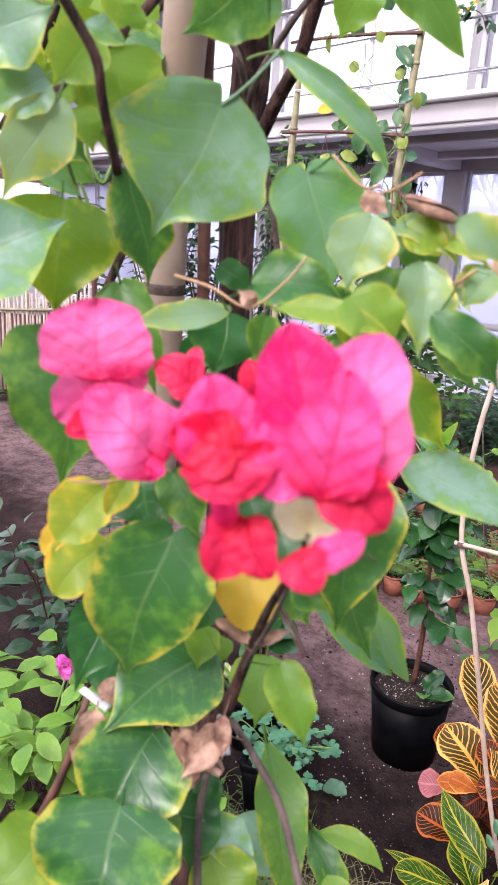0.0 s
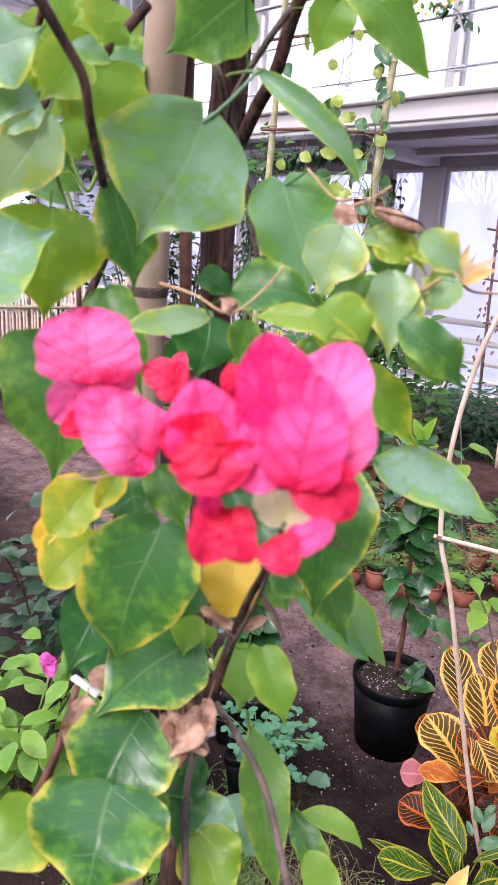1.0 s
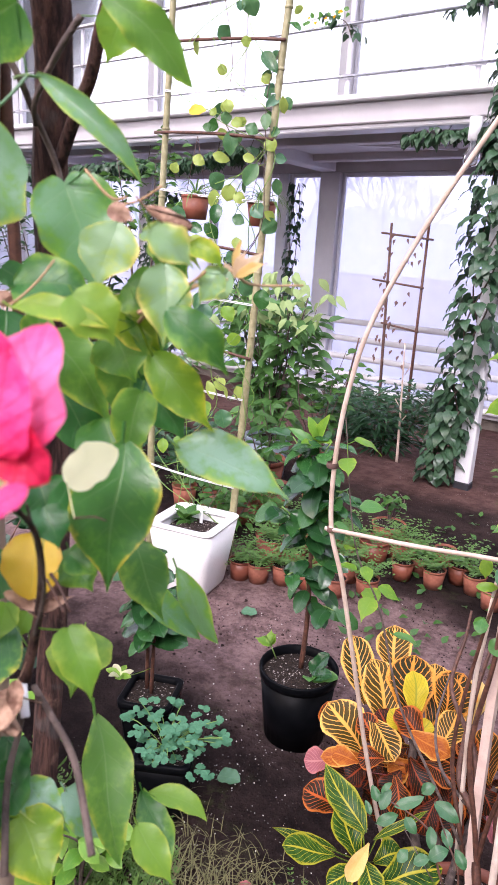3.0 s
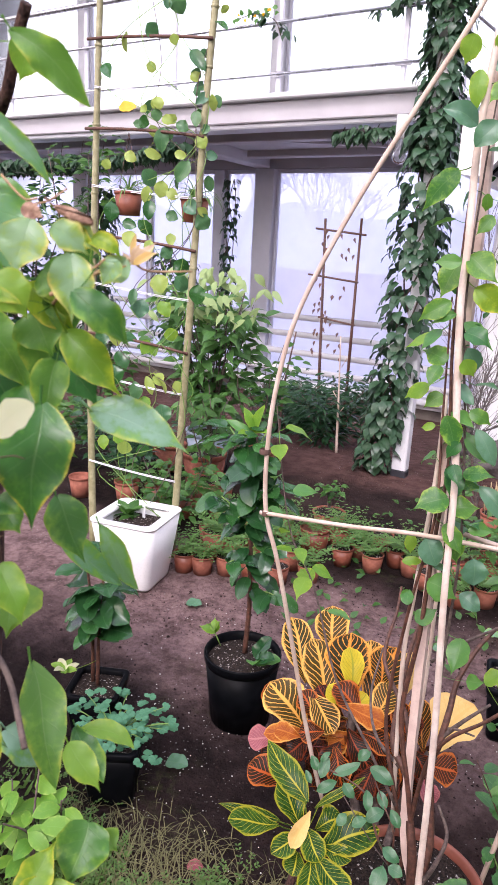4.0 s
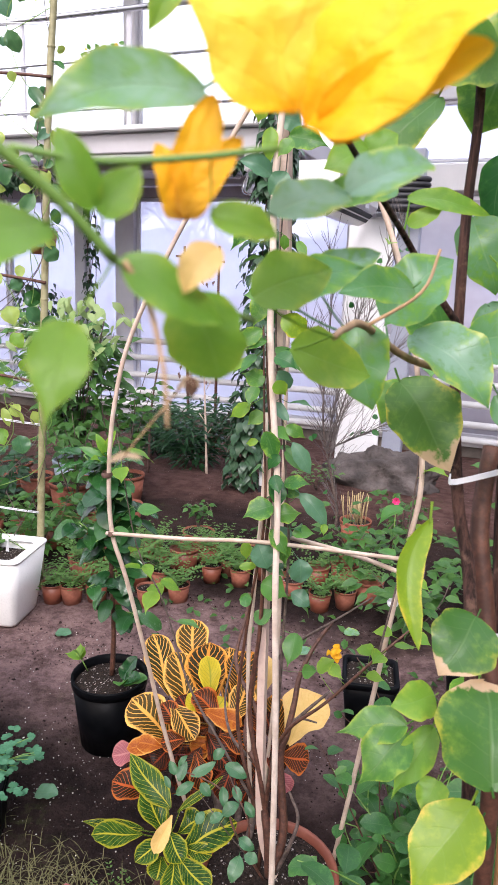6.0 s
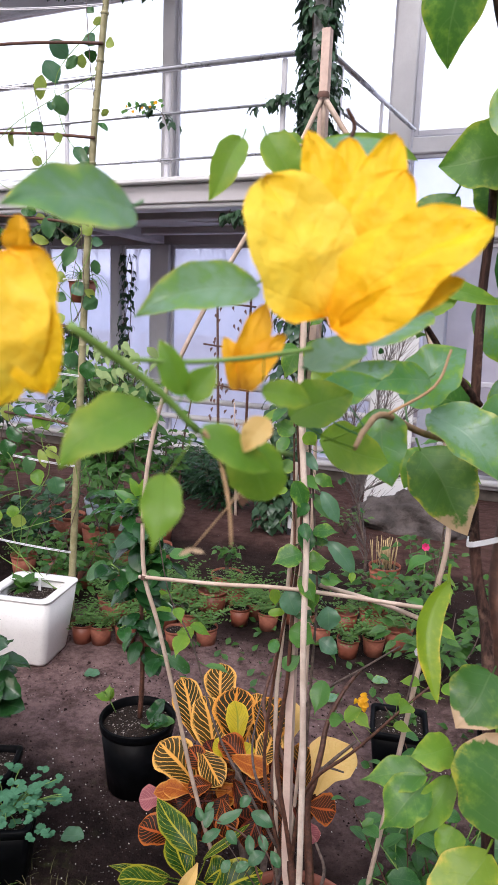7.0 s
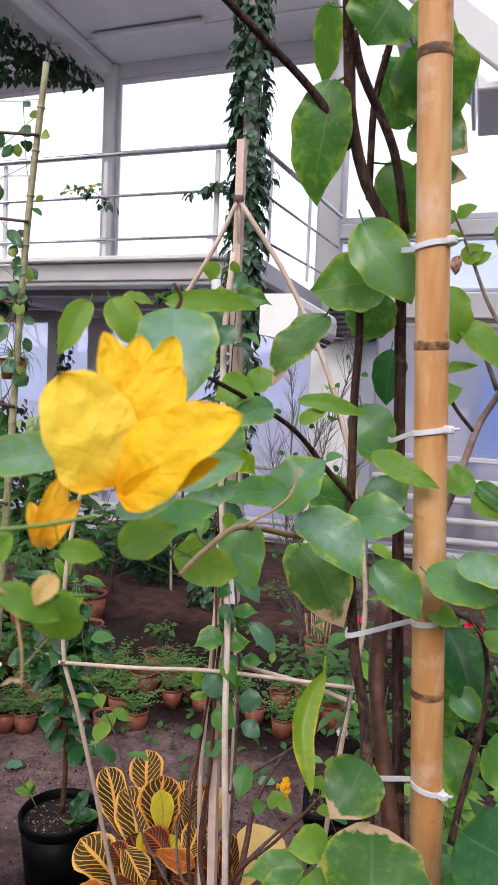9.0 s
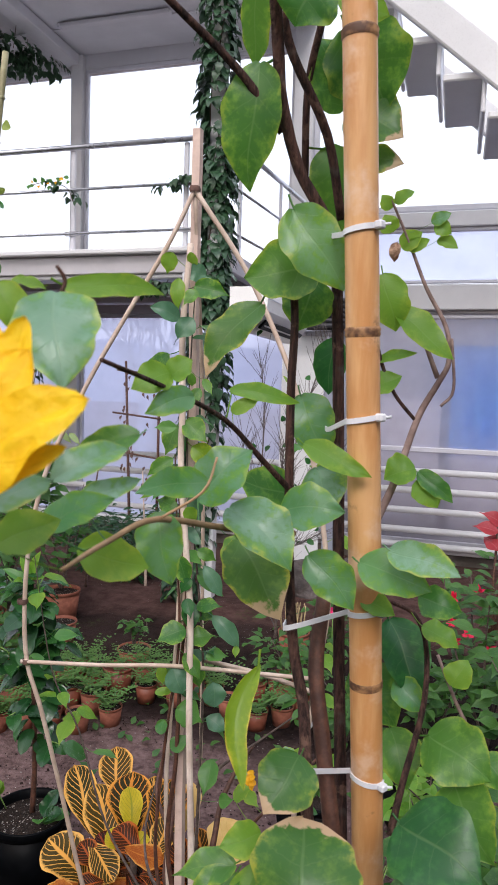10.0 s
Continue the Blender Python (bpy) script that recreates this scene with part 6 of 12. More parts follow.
blade_on(VINE, "vine", (-0.0167, 1.4058, 0.9679), (0.0397, 1.421, 0.9388), (0.49, -0.59, 0.64), 0.0606, "drip", rows=12, ripple=0.05, reach=0.09)
blade_on(VINE, "vine", (-0.068, 1.4399, 0.9178), (-0.0628, 1.438, 0.8908), (0.48, -0.86, 0.16), 0.0258, "drip", rows=12, ripple=0.05, reach=0.09)
blade_on(VINE, "vine_blue", (0.0385, 1.4457, 0.9386), (0.081, 1.4468, 0.9157), (0.35, -0.71, 0.61), 0.0385, "ellipse", rows=12, ripple=0.05, reach=0.09)
blade_on(VINE, "light", (-0.0818, 1.4355, 0.9801), (-0.041, 1.4593, 0.9784), (0.36, -0.57, 0.74), 0.0208, "drip", rows=12, ripple=0.05, reach=0.09)
blade_on(VINE, "deep", (0.0038, 1.3968, 1.2142), (0.0217, 1.3761, 1.1788), (0.15, -0.82, 0.55), 0.0269, "drip", rows=12, ripple=0.05, reach=0.09)
blade_on(VINE, "deep", (0.0062, 1.4092, 1.2556), (-0.0149, 1.4025, 1.2206), (0.14, -0.98, 0.1), 0.0244, "drip", rows=12, ripple=0.05, reach=0.09)
blade_on(VINE, "vine", (0.0602, 1.4257, 0.8542), (0.0588, 1.3785, 0.7963), (-0.07, -0.77, 0.63), 0.0458, "drip", rows=12, ripple=0.05, reach=0.09)
blade_on(VINE, "vine", (0.082, 1.4156, 0.7733), (0.1165, 1.4133, 0.784), (-0.22, -0.83, 0.52), 0.0302, "drip", rows=12, ripple=0.05, reach=0.09)
blade_on(VINE, "vine", (-0.0358, 1.4252, 0.8621), (0.0015, 1.4461, 0.8932), (-0.03, -0.81, 0.58), 0.0363, "drip", rows=12, ripple=0.05, reach=0.09)
blade_on(VINE, "vine", (-0.0546, 1.4105, 0.9005), (-0.0612, 1.4379, 0.9215), (-0.1, -0.62, 0.78), 0.0282, "drip", rows=12, ripple=0.05, reach=0.09)
blade_on(VINE, "light", (0.1165, 1.4131, 0.7841), (0.1542, 1.432, 0.8134), (-0.2, -0.68, 0.7), 0.0327, "drip", rows=12, ripple=0.05, reach=0.09)
blade_on(VINE, "light", (0.1381, 1.4193, 0.8015), (0.1783, 1.3957, 0.7898), (-0.15, -0.63, 0.76), 0.0275, "drip", rows=12, ripple=0.05, reach=0.09)
for k in range(11):
    c = V((0.16, 1.38, 0.86)) + V((rnd.uniform(-0.014, 0.014), rnd.uniform(-0.01, 0.01), rnd.uniform(-0.01, 0.012)))
    a = rnd.uniform(0, 6.28)
    part("bract", Geo().leaf(c, c + V((0.014 * math.cos(a), -0.005, 0.014 * math.sin(a))), (rnd.uniform(-0.5, 0.5), -0.8, 0.4), 0.013, "bract", 0.15, 0.35, 0.03), BRACT["amber"], VINE, "small orange yellow bract")

# shoots and bare wood low on the vine
stem_on(VINE, REDSTEM, "stem", [(0.0285, 1.3752, 0.2386), (-0.0052, 1.355, 0.3118), (-0.0406, 1.3399, 0.3934), (-0.0763, 1.3664, 0.4487), (-0.1334, 1.3656, 0.47), (-0.1932, 1.3537, 0.4835)], 0.0032, 0.0014)
stem_on(VINE, REDSTEM, "stem", [(-0.0052, 1.355, 0.3118), (-0.0065, 1.3545, 0.3984), (-0.0458, 1.3755, 0.4482), (-0.088, 1.4028, 0.4945)], 0.0025, 0.0012)
stem_on(VINE, REDSTEM, "stem", [(0.037, 1.3906, 0.2372), (0.0259, 1.4049, 0.325), (-0.0086, 1.4358, 0.4275), (-0.0224, 1.4553, 0.4703), (-0.068, 1.4866, 0.5086), (-0.0844, 1.5571, 0.5939), (-0.091, 1.6168, 0.6705), (-0.089, 1.666, 0.7346)], 0.0115, 0.004)
stem_on(VINE, REDSTEM, "stem", [(0.04, 1.3962, 0.242), (0.054, 1.4323, 0.3323), (0.0222, 1.4804, 0.4876), (0.0306, 1.5022, 0.5465), (0.0347, 1.5367, 0.6111), (0.0355, 1.5732, 0.6667), (0.0582, 1.6268, 0.7298), (0.085, 1.6749, 0.768)], 0.0115, 0.004)
stem_on(VINE, REDSTEM, "stem", [(-0.0153, 1.4498, 0.4457), (-0.0283, 1.4859, 0.4938), (-0.0626, 1.5379, 0.5577), (-0.1491, 1.6107, 0.6301), (-0.1552, 1.6866, 0.7215), (-0.1619, 1.7249, 0.7763)], 0.008, 0.003)
stem_on(VINE, GREYBARK, "stem", [(0.0267, 1.5047, 0.551), (0.0691, 1.5259, 0.6035), (0.115, 1.5526, 0.65)], 0.006, 0.003)
stem_on(VINE, GREYBARK, "stem", [(0.0307, 1.5199, 0.5707), (0.0614, 1.513, 0.5872), (0.0997, 1.5093, 0.5897)], 0.004, 0.002)
stem_on(VINE, GREYBARK, "stem", [(-0.0398, 1.465, 0.4716), (-0.1107, 1.4945, 0.502), (-0.1563, 1.5598, 0.5578), (-0.1667, 1.6468, 0.6384)], 0.0045, 0.002)
stem_on(VINE, GREYBARK, "stem", [(-0.033, 1.59, 0.6802), (0.0233, 1.6122, 0.7365), (0.0905, 1.6398, 0.7862), (0.1786, 1.683, 0.8516)], 0.0045, 0.002)
stem_on(VINE, GREYBARK, "stem", [(0.0494, 1.4001, 0.2436), (0.078, 1.4007, 0.3236), (0.0885, 1.4309, 0.3828), (0.0572, 1.4526, 0.4294)], 0.006, 0.003)
blade_on(VINE, "vine_sprig", (-0.1892, 1.3599, 0.4886), (-0.1758, 1.3809, 0.5064), (0.19, -0.7, 0.68), 0.0129, "ellipse", rows=10)
blade_on(VINE, "vine_sprig", (-0.1546, 1.359, 0.4717), (-0.1085, 1.3978, 0.4969), (0.16, -0.67, 0.73), 0.0240, "ellipse", rows=10)
blade_on(VINE, "vine_sprig", (-0.1893, 1.3471, 0.4743), (-0.2105, 1.3578, 0.4966), (0.35, -0.67, 0.65), 0.0198, "ellipse", rows=10)
blade_on(VINE, "vine_sprig", (-0.179, 1.342, 0.4638), (-0.1744, 1.3731, 0.4967), (0.22, -0.72, 0.65), 0.0238, "ellipse", rows=10)
blade_on(VINE, "vine_sprig", (-0.115, 1.3991, 0.501), (-0.0978, 1.4214, 0.521), (0.14, -0.72, 0.68), 0.0239, "ellipse", rows=10)
blade_on(VINE, "vine_sprig", (-0.0873, 1.4014, 0.4927), (-0.0317, 1.4036, 0.4754), (0.25, -0.63, 0.73), 0.0320, "ellipse", rows=10)
blade_on(VINE, "vine_sprig", (-0.1759, 1.3237, 0.4428), (-0.1432, 1.3542, 0.4615), (0.18, -0.65, 0.74), 0.0240, "ellipse", rows=10)
blade_on(VINE, "vine_sprig", (-0.1297, 1.3589, 0.461), (-0.1011, 1.3511, 0.4411), (0.31, -0.64, 0.7), 0.0238, "ellipse", rows=10)
blade_on(VINE, "vine_sprig", (-0.1924, 1.3266, 0.4534), (-0.2124, 1.3354, 0.4725), (0.36, -0.65, 0.67), 0.0139, "ellipse", rows=10)
blade_on(VINE, "vine_sprig", (-0.0555, 1.3838, 0.4607), (-0.0331, 1.3668, 0.4345), (0.26, -0.69, 0.67), 0.0218, "ellipse", rows=10)
blade_on(VINE, "vine_sprig", (-0.081, 1.3727, 0.4573), (-0.0631, 1.3488, 0.425), (0.25, -0.71, 0.66), 0.0217, "ellipse", rows=10)
blade_on(VINE, "vine_sprig", (-0.0646, 1.3381, 0.4142), (-0.0354, 1.3658, 0.4342), (0.11, -0.66, 0.75), 0.0280, "ellipse", rows=10)
blade_on(VINE, "vine_sprig", (0.0035, 1.359, 0.4151), (-0.0247, 1.372, 0.4375), (0.25, -0.66, 0.7), 0.0218, "ellipse", rows=10)
blade_on(VINE, "vine_sprig", (-0.0165, 1.3215, 0.3821), (0.0222, 1.3189, 0.369), (0.22, -0.59, 0.78), 0.0259, "ellipse", rows=10)
blade_on(VINE, "vine_sprig", (0.0045, 1.3056, 0.3606), (0.0358, 1.3065, 0.3534), (0.2, -0.57, 0.8), 0.0260, "ellipse", rows=10)
blade_on(VINE, "vine_sprig", (-0.0065, 1.3008, 0.3589), (-0.0085, 1.2607, 0.3219), (0.14, -0.68, 0.72), 0.0337, "ellipse", rows=10)
blade_on(VINE, "vine_sprig", (-0.0872, 1.3193, 0.4027), (-0.0631, 1.3405, 0.4161), (0.13, -0.64, 0.76), 0.0220, "ellipse", rows=10)
blade_on(VINE, "vine_sprig", (-0.1155, 1.306, 0.3996), (-0.1058, 1.3277, 0.4181), (0.16, -0.68, 0.71), 0.0219, "ellipse", rows=10)
blade_on(VINE, "vine", (0.0933, 1.3644, 0.2848), (0.1122, 1.3885, 0.305), (0.03, -0.65, 0.76), 0.0229, "ellipse", rows=10)
blade_on(VINE, "vine", (0.1298, 1.3867, 0.3003), (0.1433, 1.4082, 0.3199), (0.01, -0.68, 0.74), 0.0229, "ellipse", rows=10)
blade_on(VINE, "vine", (0.1607, 1.3897, 0.2988), (0.1384, 1.365, 0.2779), (0.0, -0.65, 0.76), 0.0250, "ellipse", rows=10)
blade_on(VINE, "vine", (0.1475, 1.5235, 0.4491), (0.173, 1.5422, 0.4689), (-0.01, -0.72, 0.69), 0.0209, "ellipse", rows=10)

# low leafy shrub beside the big pot
rnd = random.Random(8)
SH = thing("leafy_shrub", (0.36, 1.62, 0.0), "low leafy green shrub on the soil beside the big pot", "shrub")
g = Geo()
for i in range(40):
    b = V((0.36 + rnd.uniform(-0.08, 0.12), 1.6 + rnd.uniform(-0.15, 0.2), 0.0))
    t = b + V((rnd.uniform(-0.26, 0.28), rnd.uniform(-0.26, 0.2), rnd.uniform(0.12, 0.7)))
    line = arc(b, t, (rnd.uniform(-0.09, 0.09), rnd.uniform(-0.06, 0.06), 0.05), 6)
    part("stem", Geo().tube(line, taper(0.0028, 0.0012, 7), 5), GREENSTEM if i % 3 else REDSTEM, SH)
    for k in range(8):
        f = min(5.999, 1 + 5 * (k + rnd.uniform(-0.4, 0.4)) / 7)
        p = line[int(f)].lerp(line[int(f) + 1], f - int(f))
        a = k * 2.4 + i + rnd.uniform(-0.7, 0.7)
        d = V((math.cos(a), math.sin(a), rnd.uniform(-0.4, 0.5))).normalized()
        s = rnd.choice((0.55, 0.75, 0.9, 1.1, 1.45)) * rnd.uniform(0.9, 1.1)
        g.leaf(p + d * 0.008, p + d * 0.066 * s, (rnd.uniform(-0.7, 0.7), rnd.uniform(-0.9, 0.3), 0.8), 0.038 * s, "ellipse", 0.08, 0.22, 0.02, 7, 4, rnd.uniform(0.1, 6))
part("foliage", g, MASS["shrubby"], SH, kind="stuff")

# columbine and little tree in black square pots
square_pot("square_pot", -0.865, 1.43, 0.16, 0.2, BLACKPLASTIC, "black square plastic pot with columbine", 30)
COL = thing("columbine", (-0.865, 1.43, 0.18), "columbine with lobed blue green leaves in a black pot", "pot plant")
rnd = random.Random(21)
g = Geo()
for i in range(78):
    a, rr = rnd.uniform(0, 6.28), rnd.uniform(0.02, 0.16)
    t = V((-0.87 + rr * math.cos(a) * 1.2, 1.45 + rr * math.sin(a) * 0.9, 0.25 + rnd.uniform(-0.04, 0.055) - rr * 0.25))
    if i % 2 == 0:
        part("stalk", Geo().tube(arc((-0.865, 1.43, 0.18), t, (0, 0, 0.02), 4), 0.0012, 4, False), GREENSTEM, COL)
    for k in range(3):
        b = rnd.uniform(0, 6.28) + k * 2.1
        for m_ in (-0.5, 0, 0.5):
            d = V((math.cos(b + m_), math.sin(b + m_), rnd.uniform(-0.1, 0.25)))
            g.leaf(t, t + d * 0.021, (0, -0.3, 1), 0.014, "obovate", 0.03, 0.1, 0, 4, 2)
part("foliage", g, MASS["columbine"], COL, kind="stuff")
square_pot("square_pot", -1.09, 1.60, 0.17, 0.19, BLACKPLASTIC, "black square plastic pot with a small tree", 25)
T2 = thing("young_tree", (-1.09, 1.6, 0.17), "small twin-trunked tree with glossy leaves in a square pot", "pot plant")
rnd = random.Random(33)
for pts in ([(-1.12, 1.61, 0.17), (-1.12, 1.61, 0.4), (-1.13, 1.6, 0.62)], [(-1.09, 1.60, 0.17), (-1.08, 1.6, 0.42), (-1.06, 1.6, 0.58)]):
    stem_on(T2, REDSTEM, "trunk", pts, 0.007, 0.004)
    leaf_parts(T2, smooth_line(pts, 6), 15, 0.098, 0.072, ["gloss", "gloss", "gloss_mid"], rnd, "round", 0.5, 0.4)
for k in range(7):
    a = k * 0.9
    leaf_on(T2, "cream" if k % 2 else "light", (-1.13, 1.5, 0.27), V((-1.13, 1.5, 0.27)) + V((0.05 * math.cos(a), 0.04 * math.sin(a), 0.02)), (0, -0.4, 0.9), 0.026, "ellipse", reach=0.2)
square_pot("square_pot", 0.075, 2.42, 0.20, 0.21, BLACKPLASTIC, "black square plastic pot with bare soil", 12)
WEED = thing("seedling", (0.07, 2.42, 0.2), "small weed seedlings in the black pot", "seedling")
g = Geo()
spray(g, (0.05, 2.42, 0.21), 16, 0.045, 0.02, rnd, lift=1.2)
spray(g, (0.12, 2.45, 0.21), 10, 0.035, 0.018, rnd, lift=1.4)
part("foliage", g, MASS["bush"], WEED)
round_pot("black_pot", 0.42, 2.7, 0.1, 0.2, BLACKPLASTIC, "small black round pot", soil=True)

# white planter with the wax vine frame
square_pot("white_planter", -1.715, 2.53, 0.335, 0.34, WHITEPLASTIC, "white glossy square planter with rounded corners", 12, 0.74, 0.024, 0.26, fill=0.84, lip=0.005)
FR = thing("vine_frame", (-1.75, 2.66, 0.29), "tall frame of two bamboo canes with rungs and wires", "trellis")
poleR = [(-1.66, 2.74, 0.05), (-1.60, 2.75, 1.2), (-1.53, 2.75, 2.3), (-1.44, 2.75, 3.1)]
poleL = [(-2.05, 2.58, 0.05), (-2.12, 2.65, 0.9), (-2.13, 2.7, 1.8), (-2.08, 2.72, 3.1)]
RL, LL = smooth_line(poleR, 8), smooth_line(poleL, 8)
for line in (RL, LL):
    q = part("cane", Geo().tube(line, taper(0.0185, 0.014, len(line)), 12), GREENCANE, FR)
    for i in range(2, len(line) - 1, 2):
        part("node", Geo().lathe([(0.0165, -0.006), (0.02, 0), (0.0165, 0.006)], line[i], 12), GREENCANE, q)


def on_line(line, z):
    for p, q in zip(line, line[1:]):
        if p.z <= z <= q.z:
            return p.lerp(q, (z - p.z) / (q.z - p.z))
    return line[-1]


for z, kind in ((0.48, "wire"), (0.92, "wire"), (1.12, "rung"), (1.36, "wire"), (1.58, "rung"), (1.80, "wire"), (2.05, "rung"), (2.22, "wire"), (2.42, "rung"), (2.62, "wire"), (2.8, "rung"), (2.95, "wire")):
    a, b = on_line(LL, z + 0.03), on_line(RL, z - 0.02)
    if kind == "wire":
        for o in (0.0, 0.006):
            part("wire", Geo().tube(arc(a + V((0, -0.018, o)), b + V((0, -0.018, o)), (0, 0, -0.006), 6), 0.0022, 5), WIRE, FR, "white plastic wire")
    else:
        part("rung", Geo().tube(arc(a + V((-0.05, -0.02, 0)), b + V((0.02, -0.02, 0)), (0, 0, 0.01), 6), 0.007, 7), REDSTEM, FR, "thin brown stick")
HOYA = thing("wax_vine", (-1.75, 2.66, 0.29), "wax vine with oval green and lime leaves on a frame", "climbing plant")
rnd = random.Random(17)
vines = []
for j in range(6):
    x0 = rnd.uniform(-1.95, -1.62)
    pts = [V((x0, 2.66, 0.28))]
    z = 0.3
    while z < 2.85 - 0.12 * j:
        z += rnd.uniform(0.16, 0.34)
        f = rnd.uniform(0, 1) if rnd.random() < 0.7 else 1.0
        p = on_line(LL, min(z, 3)).lerp(on_line(RL, min(z, 3)), f)
        pts.append(p + V((0, rnd.uniform(-0.05, 0.03), 0)))
    line = smooth_line(pts, 6)
    vines.append(line)
    STEMS.setdefault(HOYA, []).extend(line)
    part("stem", Geo().tube(line, 0.0019, 5), GREENSTEM if j % 3 else GREYBARK, HOYA)
for j, line in enumerate(vines):
    leaf_parts(HOYA, line, 2, 0.08, 0.05, ["hoya", "gloss_mid", "hoya_lime"], rnd, "ellipse", 0.9, 0.75 if j < 3 else 0.1)
blade_on(HOYA, "hoya_lime", (-1.6042, 2.7307, 2.281), (-1.5792, 2.7457, 2.2484), (0.62, -0.78, 0.11), 0.0461, "ellipse", rows=10, reach=0.12)
blade_on(HOYA, "hoya", (-1.5694, 2.719, 2.2216), (-1.553, 2.733, 2.1892), (0.71, -0.7, 0.06), 0.0552, "ellipse", rows=10, reach=0.12)
blade_on(HOYA, "vine_blue", (-1.5293, 2.7523, 2.2054), (-1.5659, 2.7109, 2.1511), (0.71, -0.71, 0.06), 0.0390, "ellipse", rows=10, reach=0.12)
blade_on(HOYA, "hoya_lime", (-1.4925, 2.7215, 2.1904), (-1.5043, 2.7613, 2.1322), (0.63, -0.58, -0.52), 0.0353, "ellipse", rows=10, reach=0.12)
blade_on(HOYA, "hoya", (-1.5641, 2.715, 2.131), (-1.5518, 2.7004, 2.0623), (0.35, -0.9, 0.26), 0.0469, "ellipse", rows=10, reach=0.12)
blade_on(HOYA, "hoya", (-1.5488, 2.7343, 2.0634), (-1.506, 2.7399, 2.0556), (0.17, -0.95, 0.24), 0.0438, "ellipse", rows=10, reach=0.12)
blade_on(HOYA, "hoya", (-1.7416, 2.7206, 2.0731), (-1.7534, 2.7233, 1.9716), (0.49, -0.87, -0.08), 0.0664, "ellipse", rows=10, reach=0.12)
blade_on(HOYA, "hoya", (-1.6536, 2.6974, 2.0828), (-1.6102, 2.7267, 2.0575), (0.63, -0.74, 0.24), 0.0534, "ellipse", rows=10, reach=0.12)
blade_on(HOYA, "hoya", (-1.8833, 2.6869, 2.0906), (-1.8278, 2.7164, 2.086), (0.47, -0.88, 0.04), 0.0376, "ellipse", rows=10, reach=0.12)
blade_on(HOYA, "hoya", (-1.7893, 2.7113, 2.1483), (-1.7714, 2.7223, 2.0991), (0.78, -0.61, 0.15), 0.0501, "ellipse", rows=10, reach=0.12)
blade_on(HOYA, "hoya_lime", (-1.7927, 2.7185, 2.1925), (-1.7931, 2.7274, 2.1442), (0.45, -0.88, -0.17), 0.0378, "ellipse", rows=10, reach=0.12)
blade_on(HOYA, "hoya_lime", (-1.7456, 2.716, 2.1113), (-1.7045, 2.737, 2.0915), (0.53, -0.82, 0.22), 0.0457, "ellipse", rows=10, reach=0.12)
blade_on(HOYA, "hoya_lime", (-1.8196, 2.7307, 2.088), (-1.8093, 2.7511, 2.0393), (0.63, -0.76, -0.18), 0.0444, "ellipse", rows=10, reach=0.12)
blade_on(HOYA, "hoya_lime", (-1.5599, 2.7223, 2.0336), (-1.5249, 2.7371, 1.9847), (0.4, -0.92, 0.01), 0.0563, "ellipse", rows=10, reach=0.12)
blade_on(HOYA, "hoya_lime", (-1.91, 2.6599, 1.9627), (-1.8643, 2.6877, 1.9355), (0.57, -0.81, 0.13), 0.0485, "ellipse", rows=10, reach=0.12)
blade_on(HOYA, "hoya_lime", (-1.8245, 2.6924, 1.9752), (-1.7709, 2.7483, 1.9559), (0.71, -0.7, -0.06), 0.0440, "ellipse", rows=10, reach=0.12)
blade_on(HOYA, "hoya_lime", (-1.6676, 2.7081, 1.9673), (-1.6217, 2.7311, 1.9502), (0.46, -0.89, 0.05), 0.0393, "ellipse", rows=10, reach=0.12)
blade_on(HOYA, "vine_blue", (-1.5389, 2.7554, 1.9659), (-1.4966, 2.7894, 1.9548), (0.62, -0.78, -0.03), 0.0424, "ellipse", rows=10, reach=0.12)
blade_on(HOYA, "hoya", (-1.5994, 2.7188, 1.9336), (-1.6472, 2.6999, 1.8441), (0.38, -0.93, -0.01), 0.0660, "ellipse", rows=10, reach=0.12)
blade_on(HOYA, "hoya", (-1.8376, 2.7017, 1.8991), (-1.8173, 2.7588, 1.8362), (0.89, -0.44, -0.12), 0.0764, "ellipse", rows=10, reach=0.12)
blade_on(HOYA, "hoya", (-1.5354, 2.7736, 1.8801), (-1.5367, 2.8, 1.8153), (0.59, -0.74, -0.32), 0.0459, "ellipse", rows=10, reach=0.12)
blade_on(HOYA, "hoya_lime", (-1.7286, 2.7024, 1.8527), (-1.7454, 2.7058, 1.7806), (0.58, -0.8, -0.17), 0.0647, "ellipse", rows=10, reach=0.12)
blade_on(HOYA, "hoya_lime", (-1.817, 2.7089, 1.8314), (-1.8249, 2.7003, 1.754), (0.78, -0.62, -0.01), 0.0519, "ellipse", rows=10, reach=0.12)
blade_on(HOYA, "hoya_lime", (-2.0282, 2.683, 1.946), (-2.0527, 2.6933, 1.9017), (0.25, -0.9, -0.35), 0.0485, "ellipse", rows=10, reach=0.12)
blade_on(HOYA, "hoya_lime", (-1.7039, 2.7067, 1.8153), (-1.6669, 2.734, 1.7797), (0.63, -0.78, 0.06), 0.0502, "ellipse", rows=10, reach=0.12)
blade_on(HOYA, "gloss_mid", (-1.7783, 2.683, 1.7681), (-1.7761, 2.6621, 1.6826), (0.64, -0.75, 0.2), 0.0574, "ellipse", rows=10, reach=0.12)
blade_on(HOYA, "hoya", (-1.717, 2.7168, 1.7171), (-1.6681, 2.7436, 1.696), (0.51, -0.85, 0.1), 0.0502, "ellipse", rows=10, reach=0.12)
